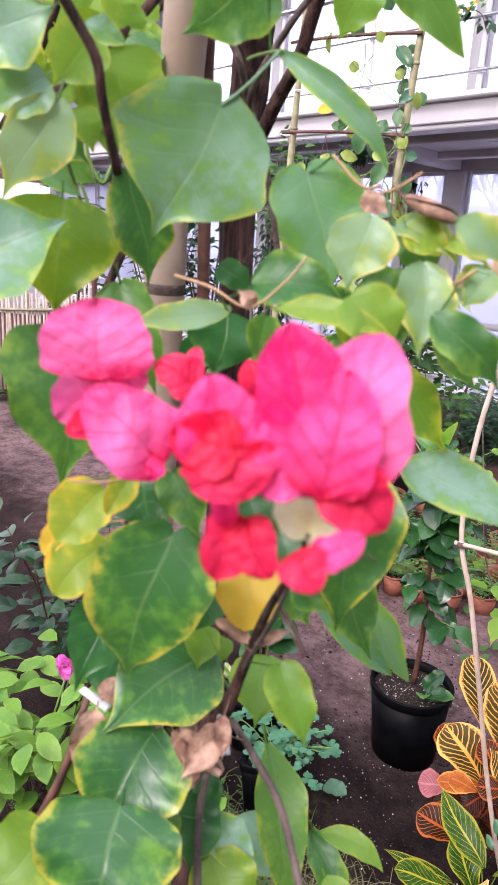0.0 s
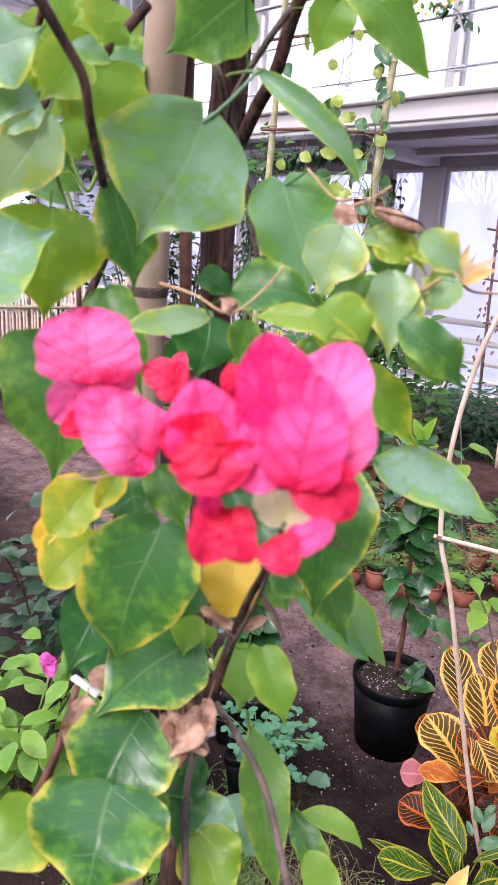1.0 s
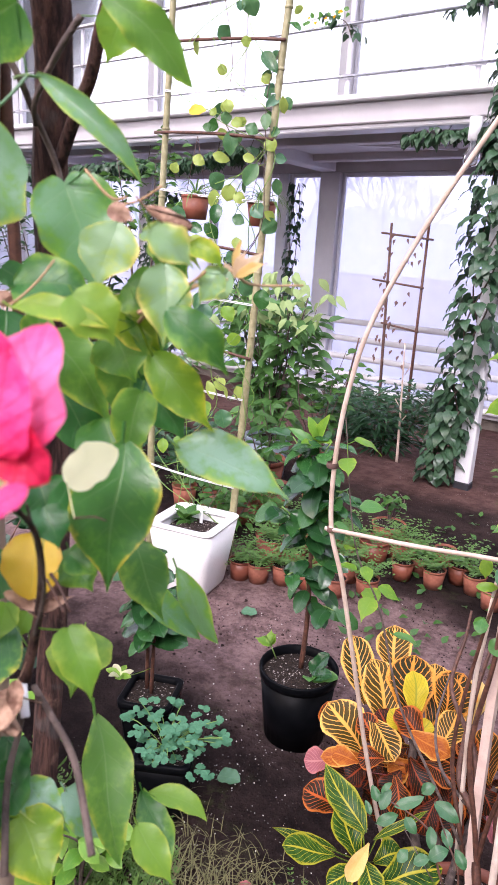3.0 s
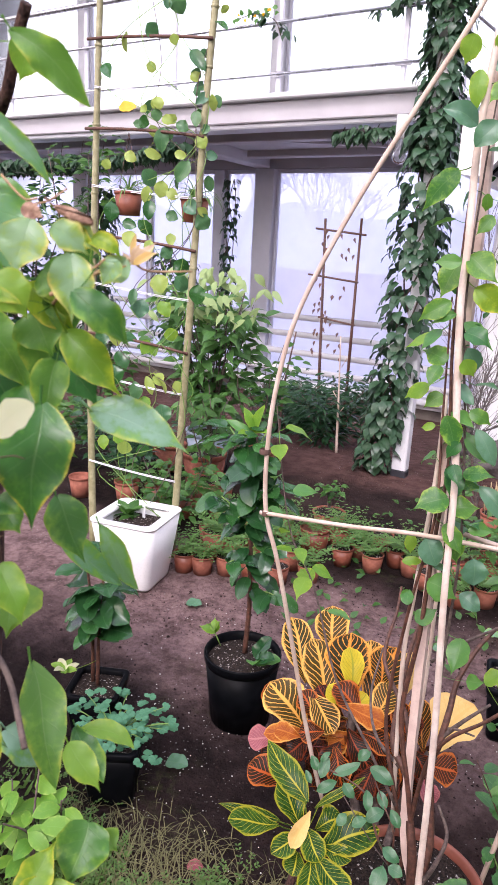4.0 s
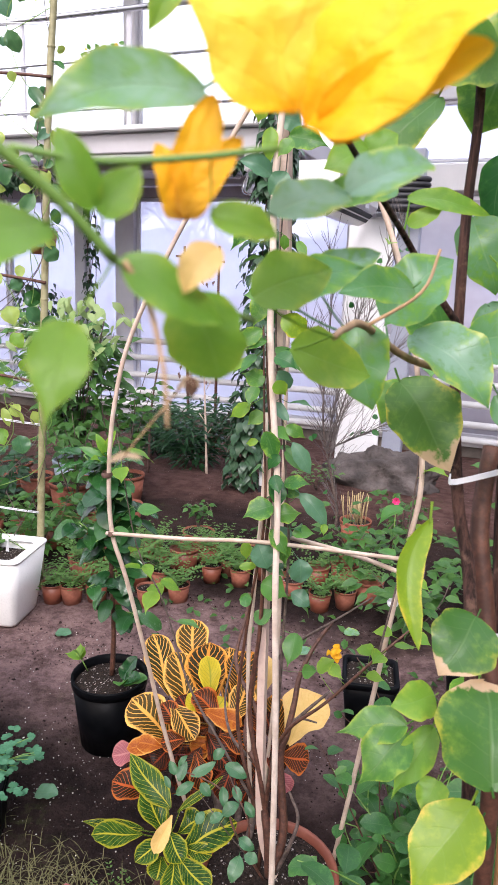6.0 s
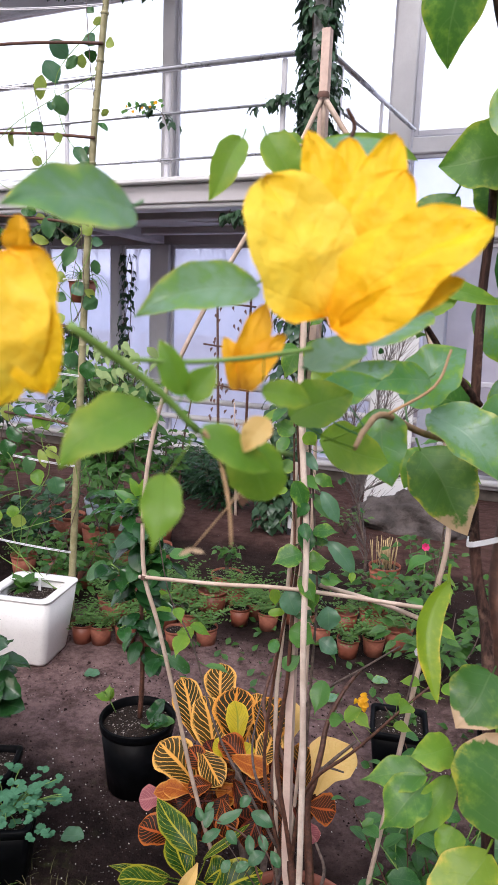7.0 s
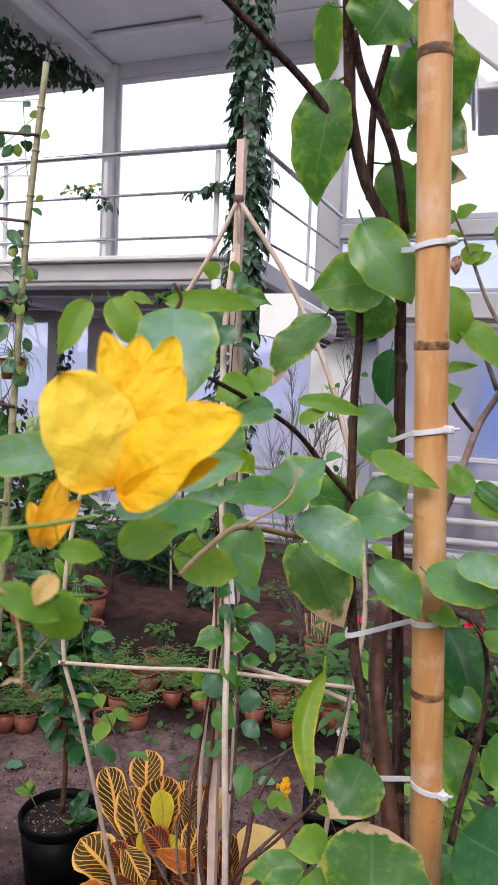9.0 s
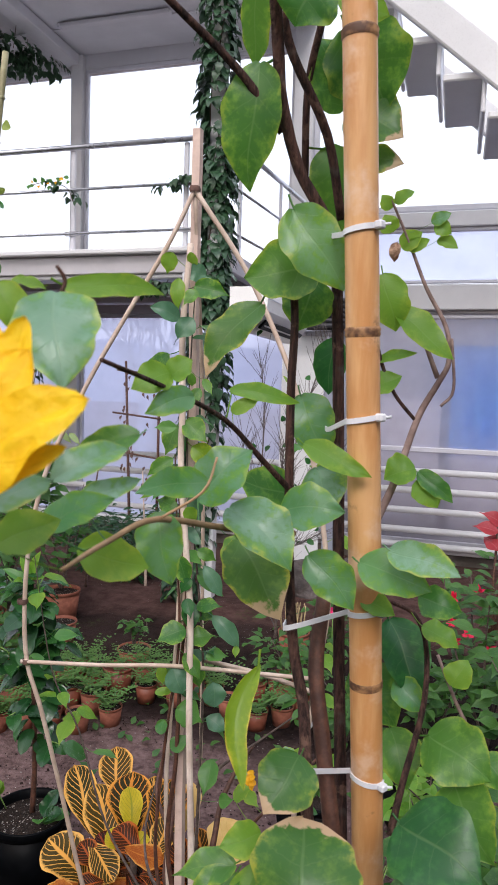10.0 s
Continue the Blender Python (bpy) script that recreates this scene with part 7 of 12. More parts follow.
blade_on(HOYA, "vine_blue", (-1.6114, 2.7128, 1.763), (-1.5543, 2.7262, 1.7189), (0.39, -0.89, 0.24), 0.0666, "ellipse", rows=10, reach=0.12)
blade_on(HOYA, "hoya", (-1.5519, 2.7226, 1.7111), (-1.5149, 2.7639, 1.6604), (0.62, -0.76, -0.17), 0.0767, "ellipse", rows=10, reach=0.12)
blade_on(HOYA, "hoya_lime", (-1.5432, 2.7122, 1.7406), (-1.524, 2.7649, 1.7139), (0.88, -0.43, -0.22), 0.0384, "ellipse", rows=10, reach=0.12)
blade_on(HOYA, "gloss_mid", (-1.9876, 2.6572, 1.7583), (-1.9825, 2.6439, 1.6714), (0.74, -0.65, 0.14), 0.0708, "ellipse", rows=10, reach=0.12)
blade_on(HOYA, "gloss_mid", (-1.9332, 2.6726, 1.6735), (-1.872, 2.6983, 1.6519), (0.46, -0.84, 0.29), 0.0528, "ellipse", rows=10, reach=0.12)
blade_on(HOYA, "gloss_mid", (-1.8735, 2.7146, 1.6843), (-1.8315, 2.761, 1.6232), (0.68, -0.72, -0.08), 0.0590, "ellipse", rows=10, reach=0.12)
blade_on(HOYA, "hoya_lime", (-1.8924, 2.6837, 1.635), (-1.8835, 2.6559, 1.5629), (0.45, -0.81, 0.37), 0.0679, "ellipse", rows=10, reach=0.12)
blade_on(HOYA, "hoya_lime", (-1.7118, 2.7436, 1.6328), (-1.691, 2.727, 1.5775), (0.59, -0.69, 0.43), 0.0467, "ellipse", rows=10, reach=0.12)
blade_on(HOYA, "hoya_lime", (-1.7796, 2.6847, 1.5979), (-1.7737, 2.6609, 1.5344), (0.61, -0.72, 0.33), 0.0466, "ellipse", rows=10, reach=0.12)
blade_on(HOYA, "hoya", (-1.7285, 2.7089, 1.5682), (-1.6978, 2.7323, 1.5216), (0.75, -0.63, 0.18), 0.0667, "ellipse", rows=10, reach=0.12)
blade_on(HOYA, "gloss_mid", (-1.69, 2.7478, 1.5059), (-1.6455, 2.7959, 1.4669), (0.73, -0.68, -0.01), 0.0828, "ellipse", rows=10, reach=0.12)
blade_on(HOYA, "hoya", (-1.6638, 2.724, 1.4425), (-1.633, 2.7755, 1.3857), (0.84, -0.55, -0.04), 0.0723, "ellipse", rows=10, reach=0.12)
blade_on(HOYA, "gloss_mid", (-1.5554, 2.755, 1.4146), (-1.5558, 2.7518, 1.3251), (0.46, -0.89, 0.03), 0.0746, "ellipse", rows=10, reach=0.12)
blade_on(HOYA, "hoya_lime", (-1.7566, 2.7098, 1.4468), (-1.7174, 2.7083, 1.367), (0.46, -0.86, 0.24), 0.0830, "ellipse", rows=10, reach=0.12)
blade_on(HOYA, "hoya", (-1.8647, 2.681, 1.3767), (-1.8639, 2.6495, 1.3033), (0.73, -0.62, 0.28), 0.0439, "ellipse", rows=10, reach=0.12)
blade_on(HOYA, "vine_blue", (-1.8489, 2.7221, 1.3259), (-1.8666, 2.7109, 1.2404), (0.43, -0.9, 0.03), 0.0875, "ellipse", rows=10, reach=0.12)
blade_on(HOYA, "light", (-1.7401, 2.7076, 1.3245), (-1.6902, 2.7207, 1.2603), (0.66, -0.65, 0.38), 0.0667, "ellipse", rows=10, reach=0.12)
blade_on(HOYA, "light", (-1.6999, 2.73, 1.2084), (-1.6884, 2.7527, 1.1474), (0.52, -0.83, -0.21), 0.0664, "ellipse", rows=10, reach=0.12)
blade_on(HOYA, "light", (-1.8211, 2.7281, 1.1389), (-1.8234, 2.6868, 1.0733), (0.78, -0.54, 0.31), 0.0595, "ellipse", rows=10, reach=0.12)
blade_on(HOYA, "light", (-1.7948, 2.7219, 1.1243), (-1.7638, 2.7071, 1.0677), (0.7, -0.5, 0.51), 0.0457, "ellipse", rows=10, reach=0.12)
blade_on(HOYA, "gloss_mid", (-2.0419, 2.6509, 1.1805), (-2.0176, 2.6297, 1.0973), (0.69, -0.62, 0.36), 0.0718, "ellipse", rows=10, reach=0.12)
blade_on(HOYA, "hoya_lime", (-1.9989, 2.6909, 1.1805), (-1.9762, 2.6837, 1.0951), (0.7, -0.67, 0.24), 0.0681, "ellipse", rows=10, reach=0.12)
blade_on(HOYA, "gloss_mid", (-1.9794, 2.685, 1.0682), (-1.922, 2.6913, 0.9926), (0.67, -0.58, 0.46), 0.0738, "ellipse", rows=10, reach=0.12)
blade_on(HOYA, "gloss_mid", (-1.9844, 2.6602, 1.0084), (-1.9555, 2.6584, 0.9129), (0.79, -0.55, 0.25), 0.0810, "ellipse", rows=10, reach=0.12)
blade_on(HOYA, "hoya", (-1.8675, 2.6894, 0.9358), (-1.8549, 2.6807, 0.8392), (0.75, -0.64, 0.16), 0.0640, "ellipse", rows=10, reach=0.12)
blade_on(HOYA, "light", (-1.8433, 2.7221, 0.8607), (-1.8039, 2.6969, 0.7877), (0.37, -0.8, 0.48), 0.0681, "ellipse", rows=10, reach=0.12)
blade_on(HOYA, "hoya", (-1.7105, 2.6947, 0.8453), (-1.6865, 2.687, 0.7595), (0.71, -0.66, 0.26), 0.0882, "ellipse", rows=10, reach=0.12)
blade_on(HOYA, "hoya_lime", (-1.6552, 2.7277, 0.9619), (-1.6356, 2.7548, 0.8886), (0.78, -0.63, -0.02), 0.0583, "ellipse", rows=10, reach=0.12)
blade_on(HOYA, "hoya_lime", (-1.7515, 2.7138, 0.9891), (-1.7117, 2.7016, 0.9332), (0.32, -0.85, 0.42), 0.0591, "ellipse", rows=10, reach=0.12)
blade_on(HOYA, "hoya_lime", (-1.8158, 2.7098, 0.9652), (-1.7773, 2.7114, 0.8794), (0.73, -0.6, 0.32), 0.0453, "ellipse", rows=10, reach=0.12)
blade_on(HOYA, "light", (-2.0672, 2.6796, 0.6331), (-2.0415, 2.6588, 0.5645), (0.47, -0.78, 0.41), 0.0558, "ellipse", rows=10, reach=0.12)
blade_on(HOYA, "light", (-1.9819, 2.6933, 0.6614), (-1.9593, 2.6895, 0.5985), (0.5, -0.84, 0.23), 0.0632, "ellipse", rows=10, reach=0.12)
blade_on(HOYA, "hoya_lime", (-1.9264, 2.6939, 0.6216), (-1.9473, 2.6857, 0.5531), (0.62, -0.78, -0.1), 0.0734, "ellipse", rows=10, reach=0.12)
blade_on(HOYA, "gloss_mid", (-1.8501, 2.6993, 0.6126), (-1.8329, 2.7305, 0.5597), (0.77, -0.62, -0.12), 0.0726, "ellipse", rows=10, reach=0.12)
blade_on(HOYA, "vine_blue", (-1.7372, 2.7301, 2.8242), (-1.7082, 2.8125, 2.773), (0.61, -0.56, -0.56), 0.0781, "ellipse", rows=10, reach=0.14)
blade_on(HOYA, "vine_blue", (-1.7696, 2.7335, 2.7438), (-1.7348, 2.7745, 2.6591), (0.69, -0.72, -0.07), 0.0827, "ellipse", rows=10, reach=0.14)
blade_on(HOYA, "hoya", (-1.6364, 2.7208, 2.7354), (-1.6126, 2.7469, 2.7083), (0.54, -0.79, -0.29), 0.0710, "ellipse", rows=10, reach=0.14)
blade_on(HOYA, "hoya_lime", (-1.5859, 2.7546, 2.7588), (-1.6073, 2.7837, 2.7112), (0.28, -0.76, -0.59), 0.0473, "ellipse", rows=10, reach=0.14)
blade_on(HOYA, "vine_blue", (-1.5736, 2.7666, 2.8402), (-1.5449, 2.787, 2.7994), (0.48, -0.87, -0.1), 0.0590, "ellipse", rows=10, reach=0.14)
blade_on(HOYA, "hoya_lime", (-1.4627, 2.7618, 2.7988), (-1.4238, 2.7669, 2.7802), (0.13, -0.99, -0.01), 0.0454, "ellipse", rows=10, reach=0.14)
blade_on(HOYA, "hoya_lime", (-1.5239, 2.7714, 2.9077), (-1.5194, 2.7954, 2.8832), (0.56, -0.64, -0.53), 0.0506, "ellipse", rows=10, reach=0.14)
blade_on(HOYA, "hoya_lime", (-1.7792, 2.7174, 2.6796), (-1.811, 2.7411, 2.5855), (0.58, -0.72, -0.38), 0.0554, "ellipse", rows=10, reach=0.14)
blade_on(HOYA, "hoya", (-1.6847, 2.6983, 2.5808), (-1.6658, 2.7449, 2.5067), (0.4, -0.82, -0.41), 0.0728, "ellipse", rows=10, reach=0.14)
blade_on(HOYA, "vine_blue", (-1.7029, 2.693, 2.5551), (-1.7111, 2.6975, 2.5193), (0.44, -0.87, -0.21), 0.0381, "ellipse", rows=10, reach=0.14)
blade_on(HOYA, "hoya", (-1.8207, 2.6973, 2.4781), (-1.8025, 2.744, 2.4361), (0.77, -0.57, -0.3), 0.0636, "ellipse", rows=10, reach=0.14)
blade_on(HOYA, "hoya_lime", (-1.501, 2.7574, 2.7099), (-1.5131, 2.7899, 2.6794), (0.27, -0.61, -0.75), 0.0338, "ellipse", rows=10, reach=0.14)
blade_on(HOYA, "hoya_lime", (-1.8432, 2.7221, 2.3261), (-1.8178, 2.7615, 2.3155), (0.83, -0.55, -0.04), 0.0473, "ellipse", rows=10, reach=0.14)
blade_on(HOYA, "hoya_lime", (-1.687, 2.701, 2.4275), (-1.679, 2.7191, 2.3881), (0.43, -0.85, -0.3), 0.0419, "ellipse", rows=10, reach=0.14)
blade_on(HOYA, "hoya", (-1.5598, 2.7382, 2.369), (-1.5498, 2.7547, 2.3376), (0.45, -0.84, -0.3), 0.0409, "ellipse", rows=10, reach=0.14)
blade_on(HOYA, "hoya", (-1.6102, 2.7321, 2.2829), (-1.5832, 2.7705, 2.2722), (0.7, -0.6, -0.4), 0.0573, "ellipse", rows=10, reach=0.14)
blade_on(HOYA, "vine_blue", (-1.6105, 2.7622, 2.2361), (-1.5735, 2.7821, 2.2173), (0.4, -0.9, -0.17), 0.0610, "ellipse", rows=10, reach=0.14)
blade_on(HOYA, "gloss_mid", (-1.5745, 2.7452, 2.1431), (-1.5841, 2.7735, 2.0852), (0.72, -0.57, -0.4), 0.0530, "ellipse", rows=10, reach=0.14)
blade_on(HOYA, "hoya_lime", (-1.7785, 2.714, 2.1966), (-1.7572, 2.7161, 2.1425), (0.65, -0.72, 0.23), 0.0499, "ellipse", rows=10, reach=0.14)
blade_on(HOYA, "hoya_lime", (-1.725, 2.7336, 2.1266), (-1.7166, 2.7665, 2.0953), (0.57, -0.64, -0.51), 0.0544, "ellipse", rows=10, reach=0.14)
blade_on(HOYA, "hoya_lime", (-1.8351, 2.684, 2.1569), (-1.8147, 2.6928, 2.1363), (0.36, -0.93, -0.05), 0.0376, "ellipse", rows=10, reach=0.14)
blade_on(HOYA, "hoya", (-1.5008, 2.7651, 2.1977), (-1.4873, 2.778, 2.1466), (0.52, -0.85, -0.08), 0.0397, "ellipse", rows=10, reach=0.14)
blade_on(HOYA, "gloss_mid", (-1.8541, 2.6915, 2.1043), (-1.8131, 2.7126, 2.0887), (0.36, -0.89, -0.27), 0.0553, "ellipse", rows=10, reach=0.14)
blade_on(HOYA, "hoya", (-1.7501, 2.7356, 2.073), (-1.7485, 2.7478, 2.0106), (0.58, -0.81, -0.14), 0.0699, "ellipse", rows=10, reach=0.14)
blade_on(HOYA, "hoya_lime", (-1.4738, 2.7524, 2.5214), (-1.4696, 2.7773, 2.5024), (0.75, -0.48, -0.46), 0.0406, "ellipse", rows=10, reach=0.14)
blade_on(HOYA, "hoya", (-1.5647, 2.7679, 2.9523), (-1.5359, 2.7729, 2.9261), (0.16, -0.99, -0.01), 0.0382, "ellipse", rows=10, reach=0.14)
leaf_on(HOYA, "ochre", (-1.96, 2.68, 2.16), (-1.86, 2.68, 2.15), (0, -0.9, 0.3), 0.05, "ellipse")
INP = thing("seedling", (-1.82, 2.5, 0.29), "rosette seedling and plant label in the white planter", "seedling")
g = Geo()
spray(g, (-1.8, 2.56, 0.3), 16, 0.12, 0.05, rnd, "ovate", 1, 1.2)
part("foliage", g, MASS["bush"], INP)
part("plant_label", Geo().box((-1.73, 2.6, 0.32), (0.018, 0.003, 0.08), b=0.001), PIPE, INP, "white plastic plant label", smooth=False)
for x, y, z in ((-1.96, 2.745, 1.705), (-1.62, 2.80, 1.685)):
    hp = round_pot("hanging_pot", x, y, 0.066, 0.105, CLAYPLASTIC, "small terracotta pot hanging on the frame", z=z)
    for sd in (-1, 1):
        part("hanger", Geo().tube([(x + sd * 0.062, y, z + 0.1), (x, y, z + 0.36)], 0.0014, 5), DARKSTICK, hp)
    sp = thing("spider_plant", (x, y, z + 0.08), "spider plant with arching leaves in a hanging pot", "pot plant")
    g = Geo()
    for k in range(26):
        a = rnd.uniform(0, 6.28)
        b = V((x, y, z + 0.092))
        g.leaf(b, b + V((math.cos(a) * 0.15, math.sin(a) * 0.11, rnd.uniform(-0.09, 0.09))), (0, 0, 1), 0.011, "blade", 0.35, 0.3, 0, 6, 2)
    part("foliage", g, MASS["fern"], sp, kind="stuff")

# rows of small clay pots with ferns
rnd = random.Random(5)
FERN_LABEL = "small fern-like plant in a clay pot"
spots = [(-1.58, 2.74), (-1.49, 2.77), (-1.39, 2.84), (-1.27, 2.88), (-1.13, 2.9), (-1.01, 3.0), (-0.96, 3.3), (-0.9, 3.42), (-0.8, 3.32), (-0.72, 3.46), (-0.62, 3.4), (-0.5, 3.3), (-0.33, 3.22), (-0.22, 3.3),
         (-1.44, 3.02), (-1.3, 3.08), (-1.16, 3.1), (-1.56, 3.0), (-0.85, 3.6), (-0.98, 3.55), (-1.68, 3.1), (-1.62, 3.3), (-1.45, 3.25), (-1.28, 3.3), (-0.42, 3.5), (-0.28, 3.55), (-0.12, 3.4), (-2.0, 3.35), (-1.85, 3.45), (-2.15, 3.2), (-2.3, 3.4), (-2.45, 3.3),
         (-2.75, 3.2), (-1.15, 3.35), (-1.08, 3.5), (-1.4, 3.45)]
for i, (x, y) in enumerate(spots):
    r = 0.058 if i < 14 else rnd.uniform(0.055, 0.085)
    h = r * 1.75
    clay = round_pot("clay_pot", x, y, r, h, TERRACOTTA if i % 3 else CLAYPLASTIC, "small terracotta pot on the soil", group="small clay pots", soil=i < 20, n=20)
    if i % 7 != 4:
        fe = thing("fern", (x, y, h * 0.88), FERN_LABEL, "pot plant", "ferns in clay pots")
        g = Geo()
        for k in range(rnd.randint(20, 30)):
            a, e = rnd.uniform(0, 6.28), rnd.uniform(0.2, 1.3)
            L_ = rnd.uniform(0.09, 0.2)
            b = V((x, y, h * 0.85))
            t = b + V((math.cos(a) * L_ * 0.8, math.sin(a) * L_ * 0.8, L_ * e * 0.7))
            line = arc(b, t, (0, 0, 0.02), 6)
            for s in range(1, 7):
                for sd in (-1, 1):
                    d = (t - b).cross(V((0, 0, 1))).normalized() * sd + (t - b).normalized() * 0.4
                    g.leaf(line[s], line[s] + d * 0.024 * (1.2 - s / 8), (0, 0, 1), 0.012, "ellipse", 0.05, 0.1, 0, 3, 2)
        part("fronds", g, MASS["fern"], fe, kind="stuff")

# pots behind the planter
for x, y, r, h, m_, lab in ((-2.22, 3.82, 0.15, 0.26, TERRACOTTA, "terracotta pot with tall rim"), (-2.0, 3.62, 0.13, 0.17, CLAYPLASTIC, "wide terracotta bowl"), (-2.45, 4.2, 0.17, 0.30, GREYPLASTIC, "blue grey plastic pot holding a leafy shrub"),
                            (-2.06, 4.25, 0.13, 0.22, TERRACOTTA, "terracotta pot"), (-1.82, 3.86, 0.1, 0.15, TERRACOTTA, "terracotta pot"), (-1.25, 3.75, 0.1, 0.09, TERRACOTTA, "flat terracotta bowl"), (-2.65, 4.0, 0.12, 0.2, TERRACOTTA, "terracotta pot"), (-3.0, 4.2, 0.13, 0.2, CLAYPLASTIC, "terracotta pot")):
    round_pot("clay_pot" if m_ is not GREYPLASTIC else "grey_pot", x, y, r, h, m_, lab + " on the soil")


def leafy_bush(name, x, y, z0, h, rad, n, length, width, mat, label, seed, shape="ovate", stems=6, bark=None, low=0.25, hang=0.4):
    rnd = random.Random(seed)
    t = thing(name, (x, y, z0), label, "shrub")
    g = Geo()
    lines = []
    for i in range(stems):
        a = 6.28 * i / stems + rnd.uniform(-0.4, 0.4)
        e = V((x + math.cos(a) * rad * 0.7, y + math.sin(a) * rad * 0.7, z0 + h * rnd.uniform(0.75, 1)))
        line = smooth_line([(x, y, z0), V((x, y, z0)).lerp(e, 0.5) + V((rnd.uniform(-0.05, 0.05), rnd.uniform(-0.05, 0.05), 0.05)), e], 6)
        lines.append(line)
        part("stem", Geo().tube(line, taper(max(0.004, h * 0.008), 0.002, len(line)), 6), bark or GREYBARK, t)
    for i in range(n):
        line = rnd.choice(lines)
        f = rnd.uniform(low, 1) * (len(line) - 1)
        k = min(int(f), len(line) - 2)
        p = line[k].lerp(line[k + 1], f - k)
        a = rnd.uniform(0, 6.28)
        d = V((math.cos(a), math.sin(a), rnd.uniform(-0.3, 0.5))).normalized()
        b = p + d * rnd.uniform(0, rad * 0.4)
        s = rnd.uniform(0.7, 1.2)
        g.leaf(b, b + d * length * s - V((0, 0, length * hang * rnd.random())), (rnd.uniform(-0.5, 0.5), rnd.uniform(-0.7, 0), 0.8), width * s, shape, 0.1, 0.2, 0.02, 5, 2)
    part("foliage", g, mat, t, kind="stuff")
    return t


# broad-leaved shrub with a pale new flush, in the grey pot
leafy_bush("broadleaf_shrub", -2.45, 4.2, 0.28, 1.05, 0.40, 560, 0.14, 0.06, LEAF["shrub"], "broad-leaved shrub in a blue grey pot", 51, stems=9, low=0.16, hang=0.7)
PALE = thing("pale_shoots", (-2.4, 4.1, 0.28), "pale green young shoots at the top of the shrub", "shrub")
g = Geo()
rnd = random.Random(52)
for i in range(90):
    b = V((-2.42 + rnd.uniform(-0.4, 0.42), 4.1 + rnd.uniform(-0.2, 0.2), 1.3 + rnd.uniform(-0.16, 0.16)))
    a = rnd.uniform(0, 6.28)
    g.leaf(b, b + V((math.cos(a) * 0.1, math.sin(a) * 0.06, -0.09)), (0, -0.7, 0.6), 0.045, "ovate", 0.1, 0.2, 0, 5, 2)
part("foliage", g, LEAF["shrub_pale"], PALE, kind="stuff")
for k in range(7):
    part("stem", Geo().tube([(-2.45, 4.2, 0.28), (-2.45 + 0.1 * (k - 3), 4.12, 1.3)], 0.005, 5), GREYBARK, PALE)
leafy_bush("low_bush", -2.0, 3.55, 0.16, 0.6, 0.25, 90, 0.11, 0.05, MASS["bush"], "bright green bush in a terracotta bowl", 55)
leafy_bush("low_bush", -2.06, 4.25, 0.2, 0.75, 0.28, 150, 0.09, 0.045, MASS["bush"], "green bush in a terracotta pot", 56)
leafy_bush("low_bush", -1.25, 3.75, 0.07, 0.22, 0.12, 46, 0.05, 0.03, MASS["bush"], "small green bush in a clay pot", 57)
leafy_bush("low_bush", -0.2, 3.6, 0, 0.4, 0.25, 120, 0.08, 0.035, MASS["bush"], "green bush between the clay pots", 58)
leafy_bush("low_bush", 0.12, 3.1, 0, 0.34, 0.25, 110, 0.08, 0.035, MASS["bush"], "green bush on the soil", 59)
leafy_bush("low_bush", 0.5, 3.3, 0, 0.45, 0.3, 150, 0.09, 0.04, MASS["bush"], "green bush on the soil", 60)
leafy_bush("low_bush", -2.6, 3.5, 0.0, 0.55, 0.4, 260, 0.09, 0.045, MASS["deepbush"], "dark green bush among the pots", 67)
leafy_bush("low_bush", -1.95, 3.1, 0.0, 0.42, 0.28, 220, 0.07, 0.035, MASS["bush"], "green bush behind the white planter", 68)
leafy_bush("low_bush", -3.2, 3.4, 0.0, 0.6, 0.4, 260, 0.1, 0.05, MASS["bush"], "green bush among the pots", 61)
leafy_bush("low_bush", -3.8, 4.4, 0.0, 0.9, 0.5, 200, 0.12, 0.06, MASS["bush"], "green bush beyond the pots", 62)
leafy_bush("fern_bush", -2.15, 5.6, ground_z(0, 5.6), 0.6, 0.5, 950, 0.12, 0.026, MASS["deepbush"], "dark feathery bush near the window wall", 63, "lance", 12, low=0.1)
leafy_bush("fern_bush", -2.7, 5.9, ground_z(0, 5.9), 0.5, 0.42, 600, 0.12, 0.026, MASS["deepbush"], "dark feathery bush near the window wall", 64, "lance", 10, low=0.1)
leafy_bush("flower_bush", -0.1, 4.3, 0, 0.35, 0.2, 80, 0.07, 0.035, MASS["bush"], "small bush with one pink flower", 65)
leafy_bush("low_bush", -0.9, 5.2, 0, 0.2, 0.25, 80, 0.05, 0.02, MASS["fern"], "low weeds at the foot of the white post", 66)

